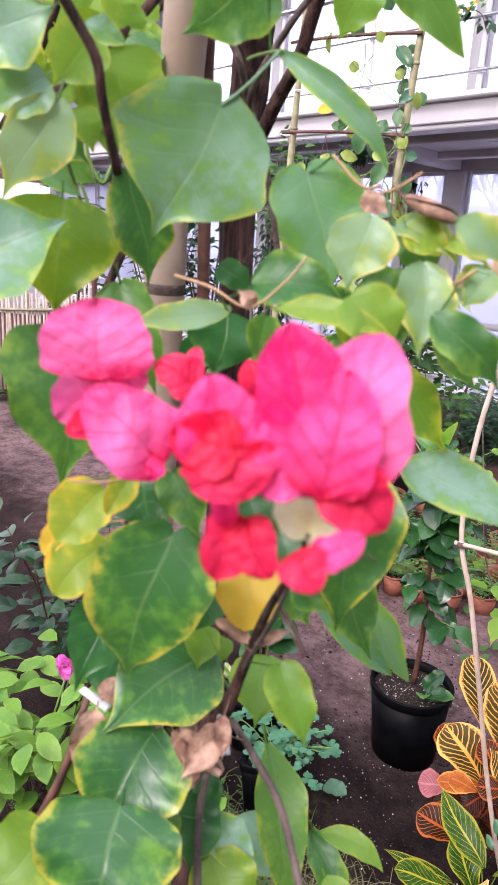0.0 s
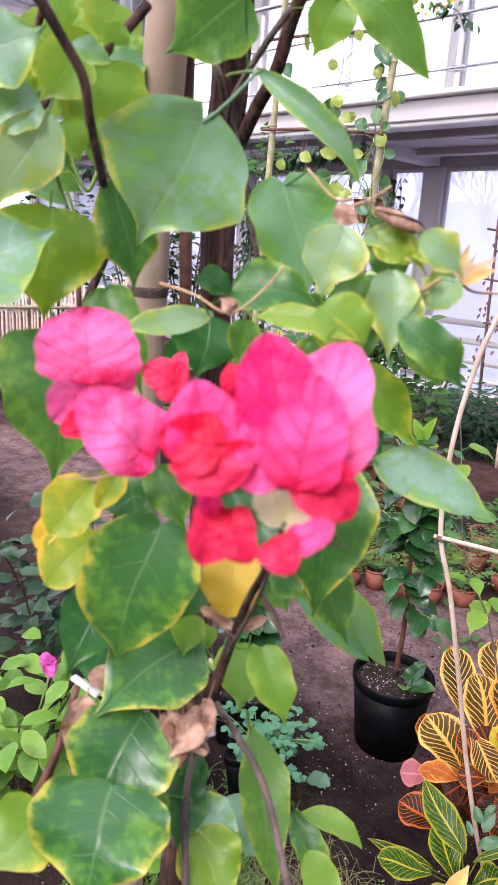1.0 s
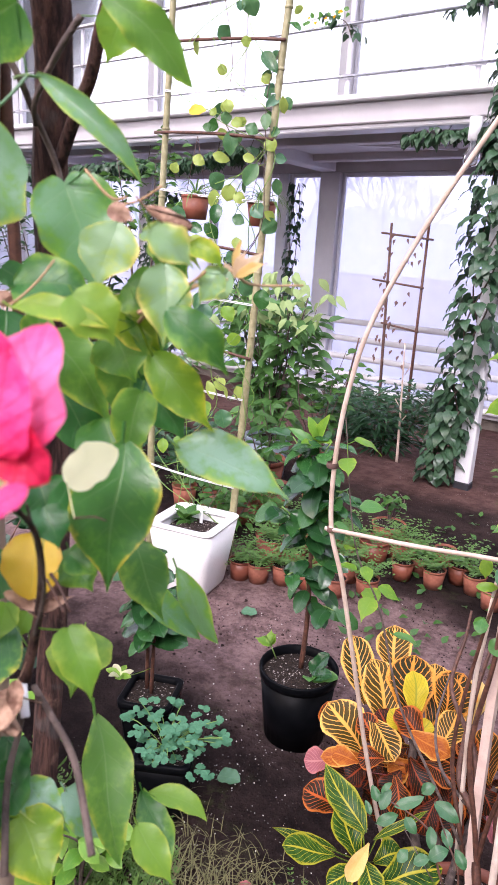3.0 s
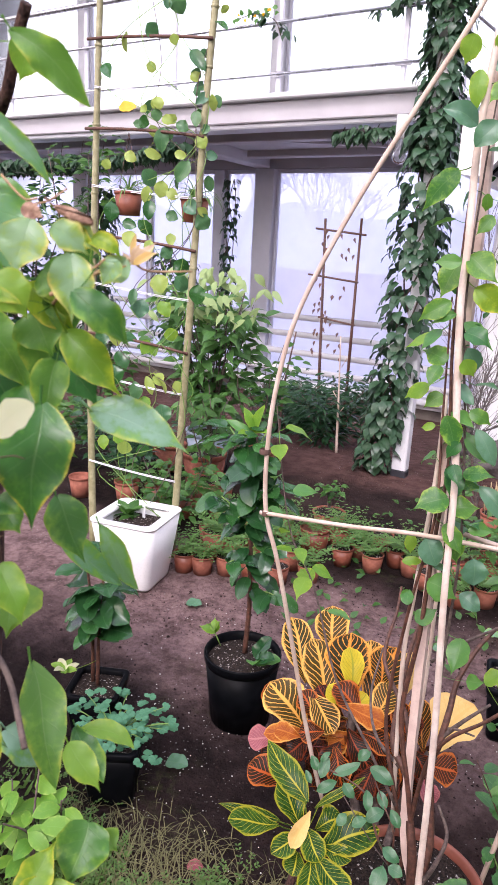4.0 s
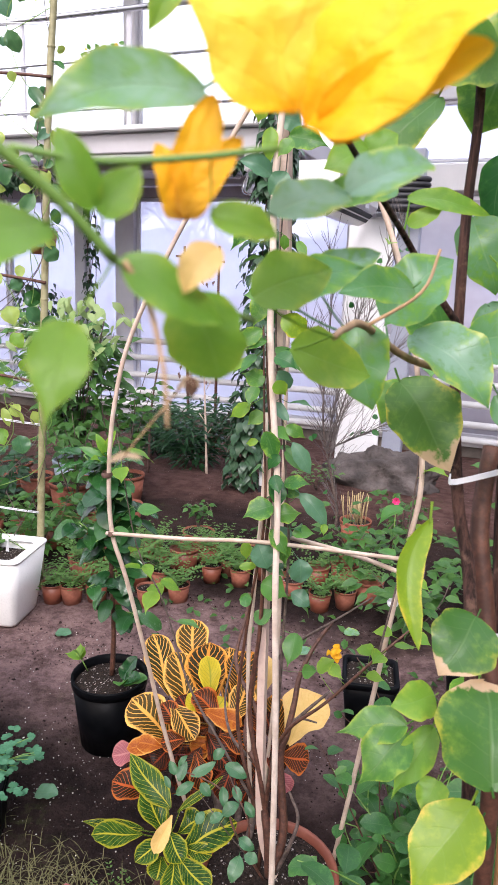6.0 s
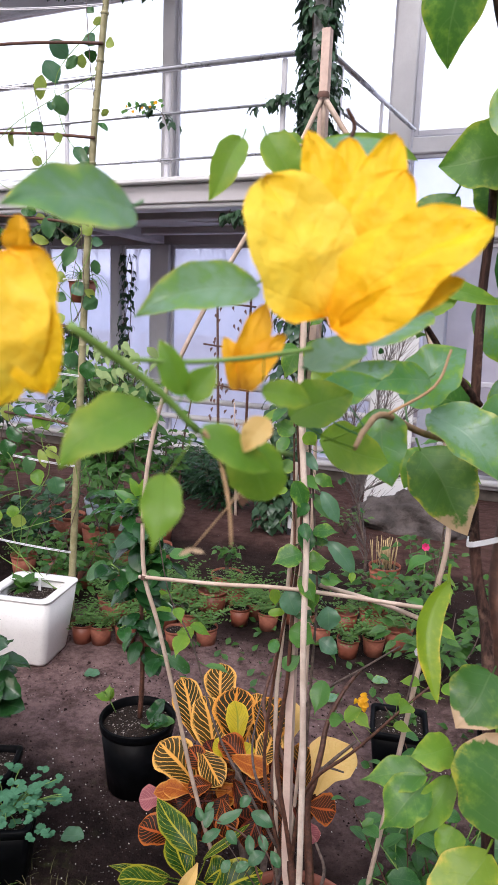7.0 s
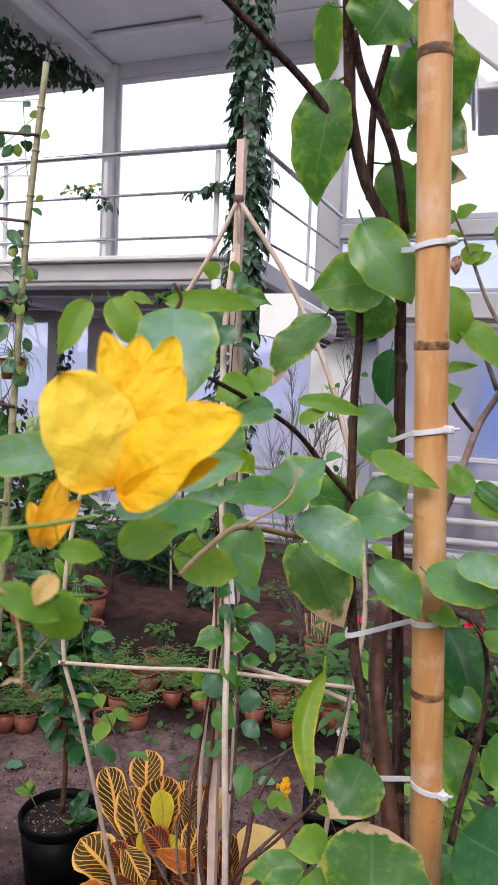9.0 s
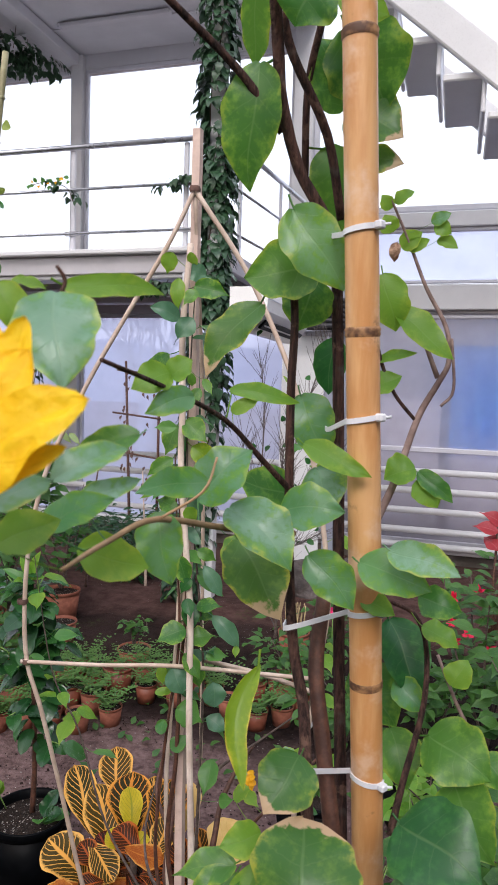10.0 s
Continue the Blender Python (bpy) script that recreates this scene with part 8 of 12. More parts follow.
# ivy: one post, a curtain under the balcony, garlands under the upper ceiling
def ivy_mass(name, pts, rad, n, size, label, seed, stretch=1.0, wood=True, roof=None):
    rnd = random.Random(seed)
    line = smooth_line(pts, 8)
    t = thing(name, pts[0], label, "ivy")
    g = Geo()
    for i in range(n):
        f = rnd.uniform(0, len(line) - 1.001)
        k = int(f)
        p = line[k].lerp(line[k + 1], f - k)
        a = rnd.uniform(0, 6.28)
        rr = rad(f / (len(line) - 1)) if callable(rad) else rad
        o = V((math.cos(a), math.sin(a), 0)) * rr * rnd.uniform(0.55, 1.15)
        b = p + o + V((0, 0, rnd.uniform(-0.03, 0.03)))
        s = size * rnd.uniform(0.6, 1.25)
        d = (o.normalized() * 0.5 + V((rnd.uniform(-0.5, 0.5), rnd.uniform(-0.5, 0.5), -0.9))).normalized()
        g.leaf(b, b + d * s, o.normalized() + V((0, 0, 0.5)), s * 0.95, "heart", 0.12, 0.15, 0.04, 4, 2)
    part("foliage", g, MASS["ivy"], t, kind="stuff")
    if roof:
        for k in range(0, len(line), 4):
            if line[k].y > 6.16:
                part("stem", Geo().tube([line[k], line[k] + V((0.02, 0.03, roof + 0.006 - line[k].z))], 0.004, 5), GREYBARK, t)
    if wood:
        for k in range(3):
            w = [p + V((0.06 * math.cos(i * 0.5 + k * 2), 0.06 * math.sin(i * 0.5 + k * 2), 0)) for i, p in enumerate(line)]
            part("stem", Geo().tube(w, 0.006, 5), GREYBARK, t)
    return t


post = thing("white_post", (-1.24, 4.95, -0.1), "white painted post with a black foot, overgrown with ivy", "post", kind="structure")
part("shaft", Geo().box((-1.24, 4.98, 3.1), (0.11, 0.09, 6.1), b=0.008), WHITE, post, smooth=False)
part("foot", Geo().box((-1.24, 4.98, -0.02), (0.116, 0.096, 0.15), b=0.008), COIL, post, "black painted foot", smooth=False)
ivy_mass("ivy", [(-1.44, 4.93, 0.05), (-1.36, 4.93, 0.6), (-1.30, 4.93, 1.2), (-1.27, 4.93, 1.8), (-1.25, 4.93, 2.4)], lambda f: 0.10 + 0.06 * min(1.0, f * 2), 820, 0.095, "dark green ivy climbing the white post", 71)
ivy_mass("ivy", [(-1.26, 4.95, 2.2), (-1.23, 4.95, 3.2), (-1.25, 4.95, 4.3), (-1.25, 4.95, 6.1)], 0.115, 1500, 0.095, "dark green ivy on the upper part of the post", 72)
ivy_mass("ivy", [(-2.55, 6.3, 2.62), (-2.2, 6.25, 2.64), (-1.8, 6.2, 2.6), (-1.4, 5.3, 2.5)], 0.1, 190, 0.1, "ivy hanging below the balcony edge", 73, roof=2.69, wood=False)
ivy_mass("ivy", [(-6.2, 6.4, 2.5), (-5.5, 6.35, 2.45), (-4.8, 6.35, 2.52), (-4.35, 6.35, 2.6)], 0.17, 420, 0.1, "dark ivy hanging below the balcony", 78, roof=2.69, wood=False)
ivy_mass("ivy", [(-5.6, 6.4, 6.0), (-5.3, 7.4, 5.95), (-4.95, 8.5, 5.9)], 0.26, 520, 0.11, "ivy garland hanging from the ceiling", 74, roof=6.215, wood=False)
ivy_mass("ivy", [(-8.2, 7.5, 5.95), (-6.6, 7.8, 5.9), (-5.2, 8.3, 5.9)], 0.28, 640, 0.11, "ivy garland hanging from the ceiling", 75, roof=6.215, wood=False)
ivy_mass("ivy", [(-2.2, 6.13, 3.52), (-1.9, 6.12, 3.6), (-1.55, 6.1, 3.58), (-1.3, 5.6, 3.5)], 0.06, 100, 0.085, "thin ivy runner on the balcony rail", 76, wood=False)
ivy_mass("ivy", [(-3.45, 6.1, 3.62), (-3.25, 6.1, 3.58), (-3.05, 6.1, 3.4)], 0.05, 22, 0.08, "thin ivy runner on the balcony rail", 77, wood=False)
ivy_mass("ivy", [(-5.25, 8.6, 0.6), (-5.22, 8.6, 1.4), (-5.2, 8.6, 2.5)], 0.09, 130, 0.1, "climbing plant in front of the window mullion", 78)
ivy_mass("ivy", [(-6.6, 7.4, 0.1), (-6.6, 7.4, 1.2), (-6.5, 7.4, 2.3)], 0.24, 650, 0.11, "dark climbing plant on a column under the balcony", 79)
ivy_mass("ivy", [(-9.5, 6.6, 2.5), (-7.5, 6.5, 2.45), (-5.8, 6.5, 2.5)], 0.3, 900, 0.12, "dark ivy curtain under the balcony", 80, wood=False)
ivy_mass("ivy", [(-5.6, 7.9, 0.2), (-5.55, 7.9, 1.0), (-5.7, 7.9, 1.5)], 0.3, 260, 0.1, "dark shrub by the window", 81)

# ladder of dark sticks before the wide window
ld = thing("stick_trellis", (-2.72, 6.9, ground_z(0, 6.9)), "ladder of thin dark sticks with withered leaves", "trellis")
part("stick", Geo().tube([(-2.84, 6.9, ground_z(0, 6.9) - 0.05), (-2.93, 6.9, 1.93)], [0.018, 0.013], 7), DARKSTICK, ld)
part("stick", Geo().tube([(-2.53, 6.9, ground_z(0, 6.9) - 0.05), (-2.53, 6.9, 1.94)], [0.018, 0.013], 7), REDSTEM, ld)
for z, a, b in ((1.80, -3.02, -2.46), (1.335, -3.07, -2.50), (0.90, -2.92, -2.5)):
    part("rung", Geo().tube([(a, 6.88, z + 0.03), (b, 6.88, z - 0.02)], 0.011, 6), DARKSTICK, ld)
rnd = random.Random(90)
for k in range(46):
    z = rnd.uniform(0.5, 1.85)
    x = rnd.choice((-2.9, -2.9, -2.85, -2.7, -2.6)) + rnd.uniform(-0.06, 0.06)
    part("withered_leaf", Geo().leaf((x, 6.86, z), (x + rnd.uniform(-0.03, 0.03), 6.85, z - 0.06), (0, -1, 0.2), 0.028, "ovate", 0.2, 0.5, 0.05, 4, 2), DARKSTICK, ld)
stick = thing("bare_stick", (-1.94, 5.3, 0), "thin bare stick plant standing in the soil", "stick")
part("stem", Geo().tube(smooth_line([(-1.9, 5.3, -0.05), (-1.92, 5.3, 0.4), (-1.95, 5.3, 0.95)], 5), taper(0.013, 0.005, 11), 6), CANE, stick)
for z, dx in ((0.3, 0.06), (0.42, -0.05), (0.7, 0.05)):
    part("twig", Geo().tube([(-1.92, 5.3, z), (-1.92 + dx, 5.28, z + 0.08)], 0.004, 5), CANE, stick)
stick2 = thing("bare_stick", (-2.45, 5.0, 0), "thin dark stick with a few leaves on top", "stick")
part("stem", Geo().tube(smooth_line([(-2.3, 5.0, -0.05), (-2.28, 5.0, 0.5), (-2.2, 5.0, 0.98)], 5), taper(0.012, 0.006, 11), 6), DARKSTICK, stick2)

# bare branching shrub before the white board
rnd = random.Random(14)
BS = thing("bare_shrub", (-0.6, 4.45, 0), "leafless grey shrub with fine upright twigs", "shrub")
STEMS[BS] = []
TWIGS = []
for k, pts in enumerate((
    [(-0.554, 4.45, 0.124), (-0.616, 4.45, 0.387), (-0.677, 4.45, 0.643), (-0.693, 4.45, 0.970), (-0.677, 4.45, 1.490), (-0.722, 4.45, 1.879)],
    [(-0.624, 4.45, 0.385), (-0.604, 4.45, 0.652), (-0.515, 4.45, 1.022), (-0.432, 4.45, 1.434), (-0.338, 4.45, 1.757), (-0.256, 4.45, 2.015)],
    [(-0.623, 4.45, 0.462), (-0.561, 4.45, 0.767), (-0.470, 4.45, 0.920), (-0.335, 4.45, 1.106), (-0.242, 4.45, 1.221)],
    [(-0.649, 4.45, 0.534), (-0.614, 4.45, 0.834), (-0.547, 4.45, 1.089), (-0.533, 4.45, 1.295), (-0.463, 4.45, 1.498)],
    [(-0.679, 4.45, 0.827), (-0.774, 4.45, 1.106), (-0.829, 4.45, 1.312)],
    [(-0.630, 4.45, 0.537), (-0.457, 4.45, 0.634), (-0.356, 4.45, 0.683)],
)):
    line = smooth_line([(pts[0][0], pts[0][1], -0.02)] + pts if k == 0 else pts, 5)
    STEMS[BS] += line
    part("branch", Geo().tube(line, taper(0.012 if k == 0 else 0.007, 0.002, len(line)), 7, True, 0.04), GREYTWIG if k else GREYBARK, BS)
    for n in range(3 if k == 0 else 1, len(line) - 1):
        for _ in range(4):
            d = (line[n + 1] - line[n]).normalized()
            e = (d + V((rnd.uniform(-1, 1), rnd.uniform(-0.8, 0.8), rnd.uniform(-0.2, 0.7))) * 0.9).normalized()
            L_ = rnd.uniform(0.08, 0.32)
            t = line[n] + e * L_
            part("twig", Geo().tube([line[n], line[n].lerp(t, 0.5) + V((0, 0, 0.01)), t], [0.0022, 0.0016, 0.0009], 5, False), GREYTWIG, BS)
            TWIGS.append(t)
            if rnd.random() < 0.6:
                f = (e + V((rnd.uniform(-1, 1), 0, rnd.uniform(-0.2, 0.8))) * 0.7).normalized()
                part("twig", Geo().tube([line[n].lerp(t, 0.6), line[n].lerp(t, 0.6) + f * L_ * 0.6], [0.0013, 0.0008], 4, False), GREYTWIG, BS)
for k in range(26):
    p = rnd.choice(TWIGS)
    leaf_on(BS, "deep", p, p + V((rnd.uniform(-0.05, 0.05), -0.02, rnd.uniform(-0.02, 0.04))), (0, -0.8, 0.4), 0.036, "round", rows=8)
tp = round_pot("clay_pot", -0.37, 4.2, 0.1, 0.16, TERRACOTTA, "terracotta pot of cut dry stalks")
DS = thing("dry_stalks", (-0.37, 4.2, 0.14), "bundle of cut dry straw stalks in a clay pot", "dry plant")
for k in range(34):
    a, rr = rnd.uniform(0, 6.28), rnd.uniform(0, 0.075)
    b = V((-0.37 + rr * math.cos(a), 4.2 + rr * math.sin(a), 0.13))
    part("stalk", Geo().tube([b, b + V((rnd.uniform(-0.03, 0.03), 0, rnd.uniform(0.12, 0.22)))], 0.003, 4), STRAW, DS)
FLW = thing("pink_flower", (-0.12, 4.15, 0.0), "single pink flower on a stalk", "flower")
part("stalk", Geo().tube([(-0.12, 4.15, 0), (-0.12, 4.14, 0.34)], 0.003, 5), GREENSTEM, FLW)
for k in range(7):
    a = k * 0.9
    part("petal", Geo().leaf((-0.12, 4.14, 0.34), (-0.12 + 0.026 * math.cos(a), 4.125, 0.34 + 0.026 * math.sin(a)), (0, -1, 0.1), 0.024, "bract", 0.1), BRACT["pink"], FLW)

# far right: red-leaved plants before the pipes
RP = thing("red_leaf_plant", (0.8, 4.6, 0), "plant with broad red veined leaves", "shrub")
rnd = random.Random(95)
for k in range(6):
    part("stem", Geo().tube([(0.8, 4.6, 0), (0.82 + 0.06 * k, 4.55, 0.86)], 0.008, 6), REDSTEM, RP)
for k in range(34):
    a = rnd.uniform(0, 6.28)
    b = V((0.92 + rnd.uniform(-0.1, 0.2), 4.56 + rnd.uniform(-0.1, 0.1), rnd.uniform(0.72, 0.92)))
    part("leaf", Geo().leaf(b, b + V((math.cos(a) * 0.16, math.sin(a) * 0.1, rnd.uniform(-0.08, 0.1))), (0, -0.6, 0.7), 0.11, "ovate", 0.1, 0.2, 0.03, 7, 4), MASS["red"], RP)
TR = thing("trumpet_vine", (-3.35, 6.08, 3.6), "thin vine with small orange flowers on the balcony rail", "climbing plant")
g = Geo()
part("stem", Geo().tube(smooth_line([(-3.6, 6.1, 3.6), (-3.4, 6.09, 3.62), (-3.2, 6.1, 3.56), (-3.12, 6.1, 3.42)], 5), 0.004, 5), GREYBARK, TR)
for k in range(16):
    a, x = rnd.uniform(0, 6.28), -3.6 + 0.03 * k
    b = V((x, 6.07, 3.6 + rnd.uniform(-0.03, 0.04)))
    if k % 3 == 1:
        part("flower", Geo().leaf(b, b + V((0.04 * math.cos(a), -0.02, 0.04 * math.sin(a))), (0, -1, 0.2), 0.035, "bract", 0.2, 0.4, 0, 5, 4), BRACT["amber"], TR)
    else:
        part("leaf", Geo().leaf(b, b + V((0.06 * math.cos(a), -0.02, 0.06 * math.sin(a))), (0, -1, 0.2), 0.04, "ovate", 0.1, 0.2, 0, 5, 4), LEAF["vine"], TR)
RB = leafy_bush("low_bush", 0.75, 3.4, 0, 0.95, 0.35, 260, 0.09, 0.045, MASS["bush"], "green bush with small red flowers", 96)
rnd = random.Random(97)
for k in range(9):
    c = V((0.62 + rnd.uniform(-0.12, 0.2), 3.25 + rnd.uniform(-0.1, 0.1), rnd.uniform(0.5, 0.82)))
    g = Geo()
    for n in range(7):
        a = rnd.uniform(0, 6.28)
        g.leaf(c, c + V((0.03 * math.cos(a), -0.01, 0.03 * math.sin(a) + 0.01)), (rnd.uniform(-0.5, 0.5), -0.8, 0.3), 0.016, "lance", 0.15, 0.3, 0, 4, 2)
    part("flower", g, BRACT["red"], RB, "small red flower")
leafy_bush("low_bush", 0.95, 2.7, 0, 0.75, 0.35, 260, 0.1, 0.05, MASS["bush"], "dark green bush on the soil", 97)
leafy_bush("low_bush", 0.62, 2.3, 0, 0.5, 0.3, 160, 0.09, 0.045, MASS["lime"], "lime green bush on the soil", 98)
leafy_bush("low_bush", 0.7, 1.75, 0, 0.75, 0.3, 260, 0.085, 0.045, MASS["bush"], "green bush beside the bamboo cane", 99)

# left side: bushes, reed fence and pots behind the pink bougainvillea
leafy_bush("glossy_bush", -1.62, 1.25, 0, 0.78, 0.3, 190, 0.10, 0.055, MASS["deepbush"], "dark glossy-leaved bush on the soil", 101, bark=REDSTEM)
leafy_bush("lime_bush", -1.28, 0.88, 0, 0.5, 0.28, 210, 0.085, 0.045, MASS["lime"], "lime green bush with pale young leaves", 102, "ellipse")
leafy_bush("lime_bush", -0.83, 1.08, 0, 0.32, 0.13, 40, 0.075, 0.042, MASS["lime"], "lime green bush with pale young leaves", 103, "ellipse")
PF = thing("pink_flower", (-1.22, 0.98, 0.5), "ragged magenta flower among lime leaves", "flower")
part("stalk", Geo().tube([(-1.26, 0.92, 0.2), (-1.2, 0.98, 0.5)], 0.003, 5), GREENSTEM, PF)
for k in range(9):
    a = k * 0.7
    part("petal", Geo().leaf((-1.2, 0.98, 0.5), (-1.2 + 0.035 * math.cos(a), 0.96, 0.5 + 0.035 * math.sin(a)), (0.6, -0.6, 0.3), 0.03, "bract", 0.12, 0.2, 0.1), BRACT["magenta"], PF)
fence = thing("reed_fence", (-6.3, 3.8, 0), "low fence of upright bamboo reeds", "fence")
rnd = random.Random(104)
for k in range(70):
    x, y = -6.75 + 0.0125 * k, 2.7 + 0.03 * k
    part("reed", Geo().tube([(x, y, -0.1), (x + rnd.uniform(-0.02, 0.02), y + rnd.uniform(-0.03, 0.03), 1.04 + rnd.uniform(-0.1, 0.1))], 0.012, 6), CANE, fence)
for z in (0.3, 0.82):
    part("rail", Geo().tube([(-6.73, 2.68, z), (-5.85, 4.8, z)], 0.015, 6), GREENCANE, fence)
leafy_bush("tall_shrub", -7.1, 4.5, 0, 2.1, 0.8, 420, 0.13, 0.06, MASS["deepbush"], "tall dark shrub behind the reed fence", 109, low=0.2)
leafy_bush("tall_shrub", -6.6, 5.4, 0, 2.2, 0.7, 380, 0.13, 0.06, MASS["ivy"], "tall dark shrub behind the reed fence", 110, low=0.2)
round_pot("black_pot", -4.0, 1.85, 0.16, 0.3, BLACKPLASTIC, "black plastic nursery pot", soil=True)
leafy_bush("low_bush", -4.0, 1.85, 0.26, 0.5, 0.3, 120, 0.1, 0.05, MASS["bush"], "green bush in a black pot", 105)
leafy_bush("tall_shrub", -4.4, 4.9, 0, 2.85, 0.42, 150, 0.13, 0.06, MASS["bush"], "tall slender green tree beside the balcony", 107, stems=3, low=0.72)
leafy_bush("tall_shrub", -6.3, 5.9, 0, 2.4, 0.7, 420, 0.15, 0.08, MASS["deepbush"], "tall dark shrub under the balcony", 108, low=0.2)

# grass, straw and fallen leaves on the soil
rnd = random.Random(200)
g, s_ = Geo(), Geo()
for i in range(2600):
    x, y = rnd.gauss(-0.5, 0.3), rnd.gauss(1.16, 0.14)
    if y > 1.42 or y < 0.6:
        continue
    z = ground_z(x, y)
    a = rnd.uniform(0, 6.28)
    b = V((x, y, z))
    if noise.noise(V((x * 4, y * 4, 0))) > 0.05 + (x + 0.6) * 0.9:
        hgt = rnd.uniform(0.02, 0.075)
        g.leaf(b, b + V((math.cos(a) * 0.03, math.sin(a) * 0.03, hgt)), (math.sin(a), -math.cos(a), 0.3), rnd.uniform(0.004, 0.012), rnd.choice(("blade", "ellipse")), 0.2, 0.1, 0, 3, 2)
    else:
        s_.leaf(b, b + V((math.cos(a) * 0.07, math.sin(a) * 0.07, rnd.uniform(0.005, 0.06))), (0, 0, 1), 0.0034, "blade", 0.2, 0.1, 0, 3, 2)
for i in range(560):
    x, y = rnd.gauss(-0.5, 0.32), rnd.gauss(1.13, 0.15)
    if y > 1.42 or y < 0.6 or noise.noise(V((x * 4, y * 4, 0))) < -0.12 + (x + 0.6) * 0.9:
        continue
    b = V((x, y, ground_z(x, y)))
    for k in range(4):
        a = rnd.uniform(0, 6.28)
        t = b + V((math.cos(a) * 0.045, math.sin(a) * 0.045, rnd.uniform(0.012, 0.05)))
        for f in (0.35, 0.6, 0.85, 1.0):
            p = b.lerp(t, f)
            for sd in (-1, 1):
                d = (t - b).cross(V((0, 0, 1))).normalized() * sd * 0.8 + (t - b).normalized() * 0.5
                g.leaf(p, p + d * 0.012, (0, 0, 1), 0.007, "ellipse", 0.05, 0.1, 0, 2, 2)
solo("grass", g, MASS["grass"], "patch of lacy weeds and short grass on the soil", "grass", kind="stuff", at=(-0.5, 1.1, 0))
for i in range(700):
    x, y = rnd.uniform(-0.9, 0.1), rnd.uniform(0.8, 1.5)
    a = rnd.uniform(0, 6.28)
    b = V((x, y, ground_z(x, y) + 0.004))
    s_.leaf(b, b + V((math.cos(a) * 0.06, math.sin(a) * 0.06, rnd.uniform(0.0, 0.025))), (0, 0, 1), 0.0025, "blade", 0.15, 0.1, 0, 3, 2)
solo("straw", s_, MASS["straw"], "dry straw lying on the soil", "straw", kind="stuff", at=(-0.5, 1.1, 0))
g = Geo()
for i in range(230):
    x, y = rnd.uniform(-1.1, 0.6), rnd.uniform(2.5, 4.6)
    a = rnd.uniform(0, 6.28)
    b = V((x, y, 0.012))
    g.leaf(b, b + V((math.cos(a) * 0.05, math.sin(a) * 0.05, 0.02)), (rnd.uniform(-0.4, 0.4), -0.3, 1), 0.03, "ovate", 0.1, 0.2, 0.05, 4, 2)
solo("ground_weeds", g, MASS["bush"], "small weeds and fallen green leaves on the soil", "weeds", kind="stuff", at=(-0.3, 3.4, 0))
for x, y, k in ((-0.80, 1.6, "vine_blue"), (-0.52, 1.33, "croton_pink"), (-0.3, 2.75, "pale"), (-0.15, 3.0, "pale"), (-1.35, 2.45, "vine_blue")):
    f = thing("fallen_leaf", (x, y, 0.01), "fallen leaf lying on the soil", "leaf", "fallen leaves")
    w = 0.03 if k == "croton_pink" else 0.055
    leaf_on(f, k, (x, y, 0.02), (x + w * 1.25, y + 0.02, 0.022), (0.1, -0.2, 1), w, "round")
g = Geo()
for i in range(700):
    x, y = rnd.uniform(-1.3, 0.5), rnd.uniform(1.0, 2.6)
    s = rnd.uniform(0.0008, 0.0022)
    z = 0.022 * noise.noise(V((x * 1.7, y * 1.7, 0))) + 0.012 * noise.noise(V((x * 6, y * 6, 3)))
    g.box((x, y, z + s * 0.4), (s * 2, s * 1.6, s * 1.4), pose(0, 0, 0, rnd.uniform(0, 90), rnd.uniform(0, 90), rnd.uniform(0, 90)).to_3x3().to_4x4())
solo("perlite", g, plain("perlite_grain", (0.6, 0.57, 0.52), (0.75, 0.72, 0.68), 0.9, 40, 0, 0), "white perlite grains strewn on the soil", "gravel", kind="stuff", at=(-0.4, 1.8, 0))

g = Geo()
octa = [(0, 2, 4), (2, 1, 4), (1, 3, 4), (3, 0, 4), (2, 0, 5), (1, 2, 5), (3, 1, 5), (0, 3, 5)]
for i in range(5200):
    x, y = rnd.uniform(-1.7, 0.75), rnd.uniform(0.9, 3.3)
    if noise.noise(V((x * 2.3, y * 2.3, 8))) < -0.12:
        continue
    s = rnd.uniform(0.0015, 0.0055) * (1.8 if rnd.random() < 0.06 else 1)
    z = 0.022 * noise.noise(V((x * 1.7, y * 1.7, 0))) + 0.012 * noise.noise(V((x * 6, y * 6, 3)))
    e = [rnd.uniform(0.6, 1.3) * s for _ in range(6)]
    g.add([(x + e[0], y, z), (x - e[1], y, z), (x, y + e[2], z), (x, y - e[3], z), (x, y, z + e[4]), (x, y, z - e[5])], octa)
solo("soil_crumbs", g, SOIL, "loose dark soil crumbs on the beds", "soil", kind="stuff", at=(-0.4, 2.0, 0), smooth=False)


# ---- pink bougainvillea on its cane ----
PINK = thing("bougainvillea", (-0.02, 0.42, 0.0), "pink flowering bougainvillea tied to a cane, leaves yellowing at the rim", "climbing plant")
bamboo_cane("bamboo_cane", [(-0.1959, 0.4507, 0), (-0.1039, 0.4132, 1.541), (-0.0764, 0.402, 1.6794), (0.1067, 0.3273, 2.6)], 0.0108, GREYCANE, "weathered grey brown bamboo cane holding the pink bougainvillea")
stem_on(PINK, BARK, "trunk", [(-0.0804, 0.4479, 1.7062), (-0.0888, 0.4561, 1.664), (-0.0972, 0.4586, 1.6148), (-0.0974, 0.4605, 1.5537), (-0.103, 0.4632, 1.4637), (-0.0896, 0.4486, 1.3403), (-0.0769, 0.4219, 1.1531), (-0.0743, 0.394, 0.7452)], 0.0111, 0.0088, label="peeling dark trunk")
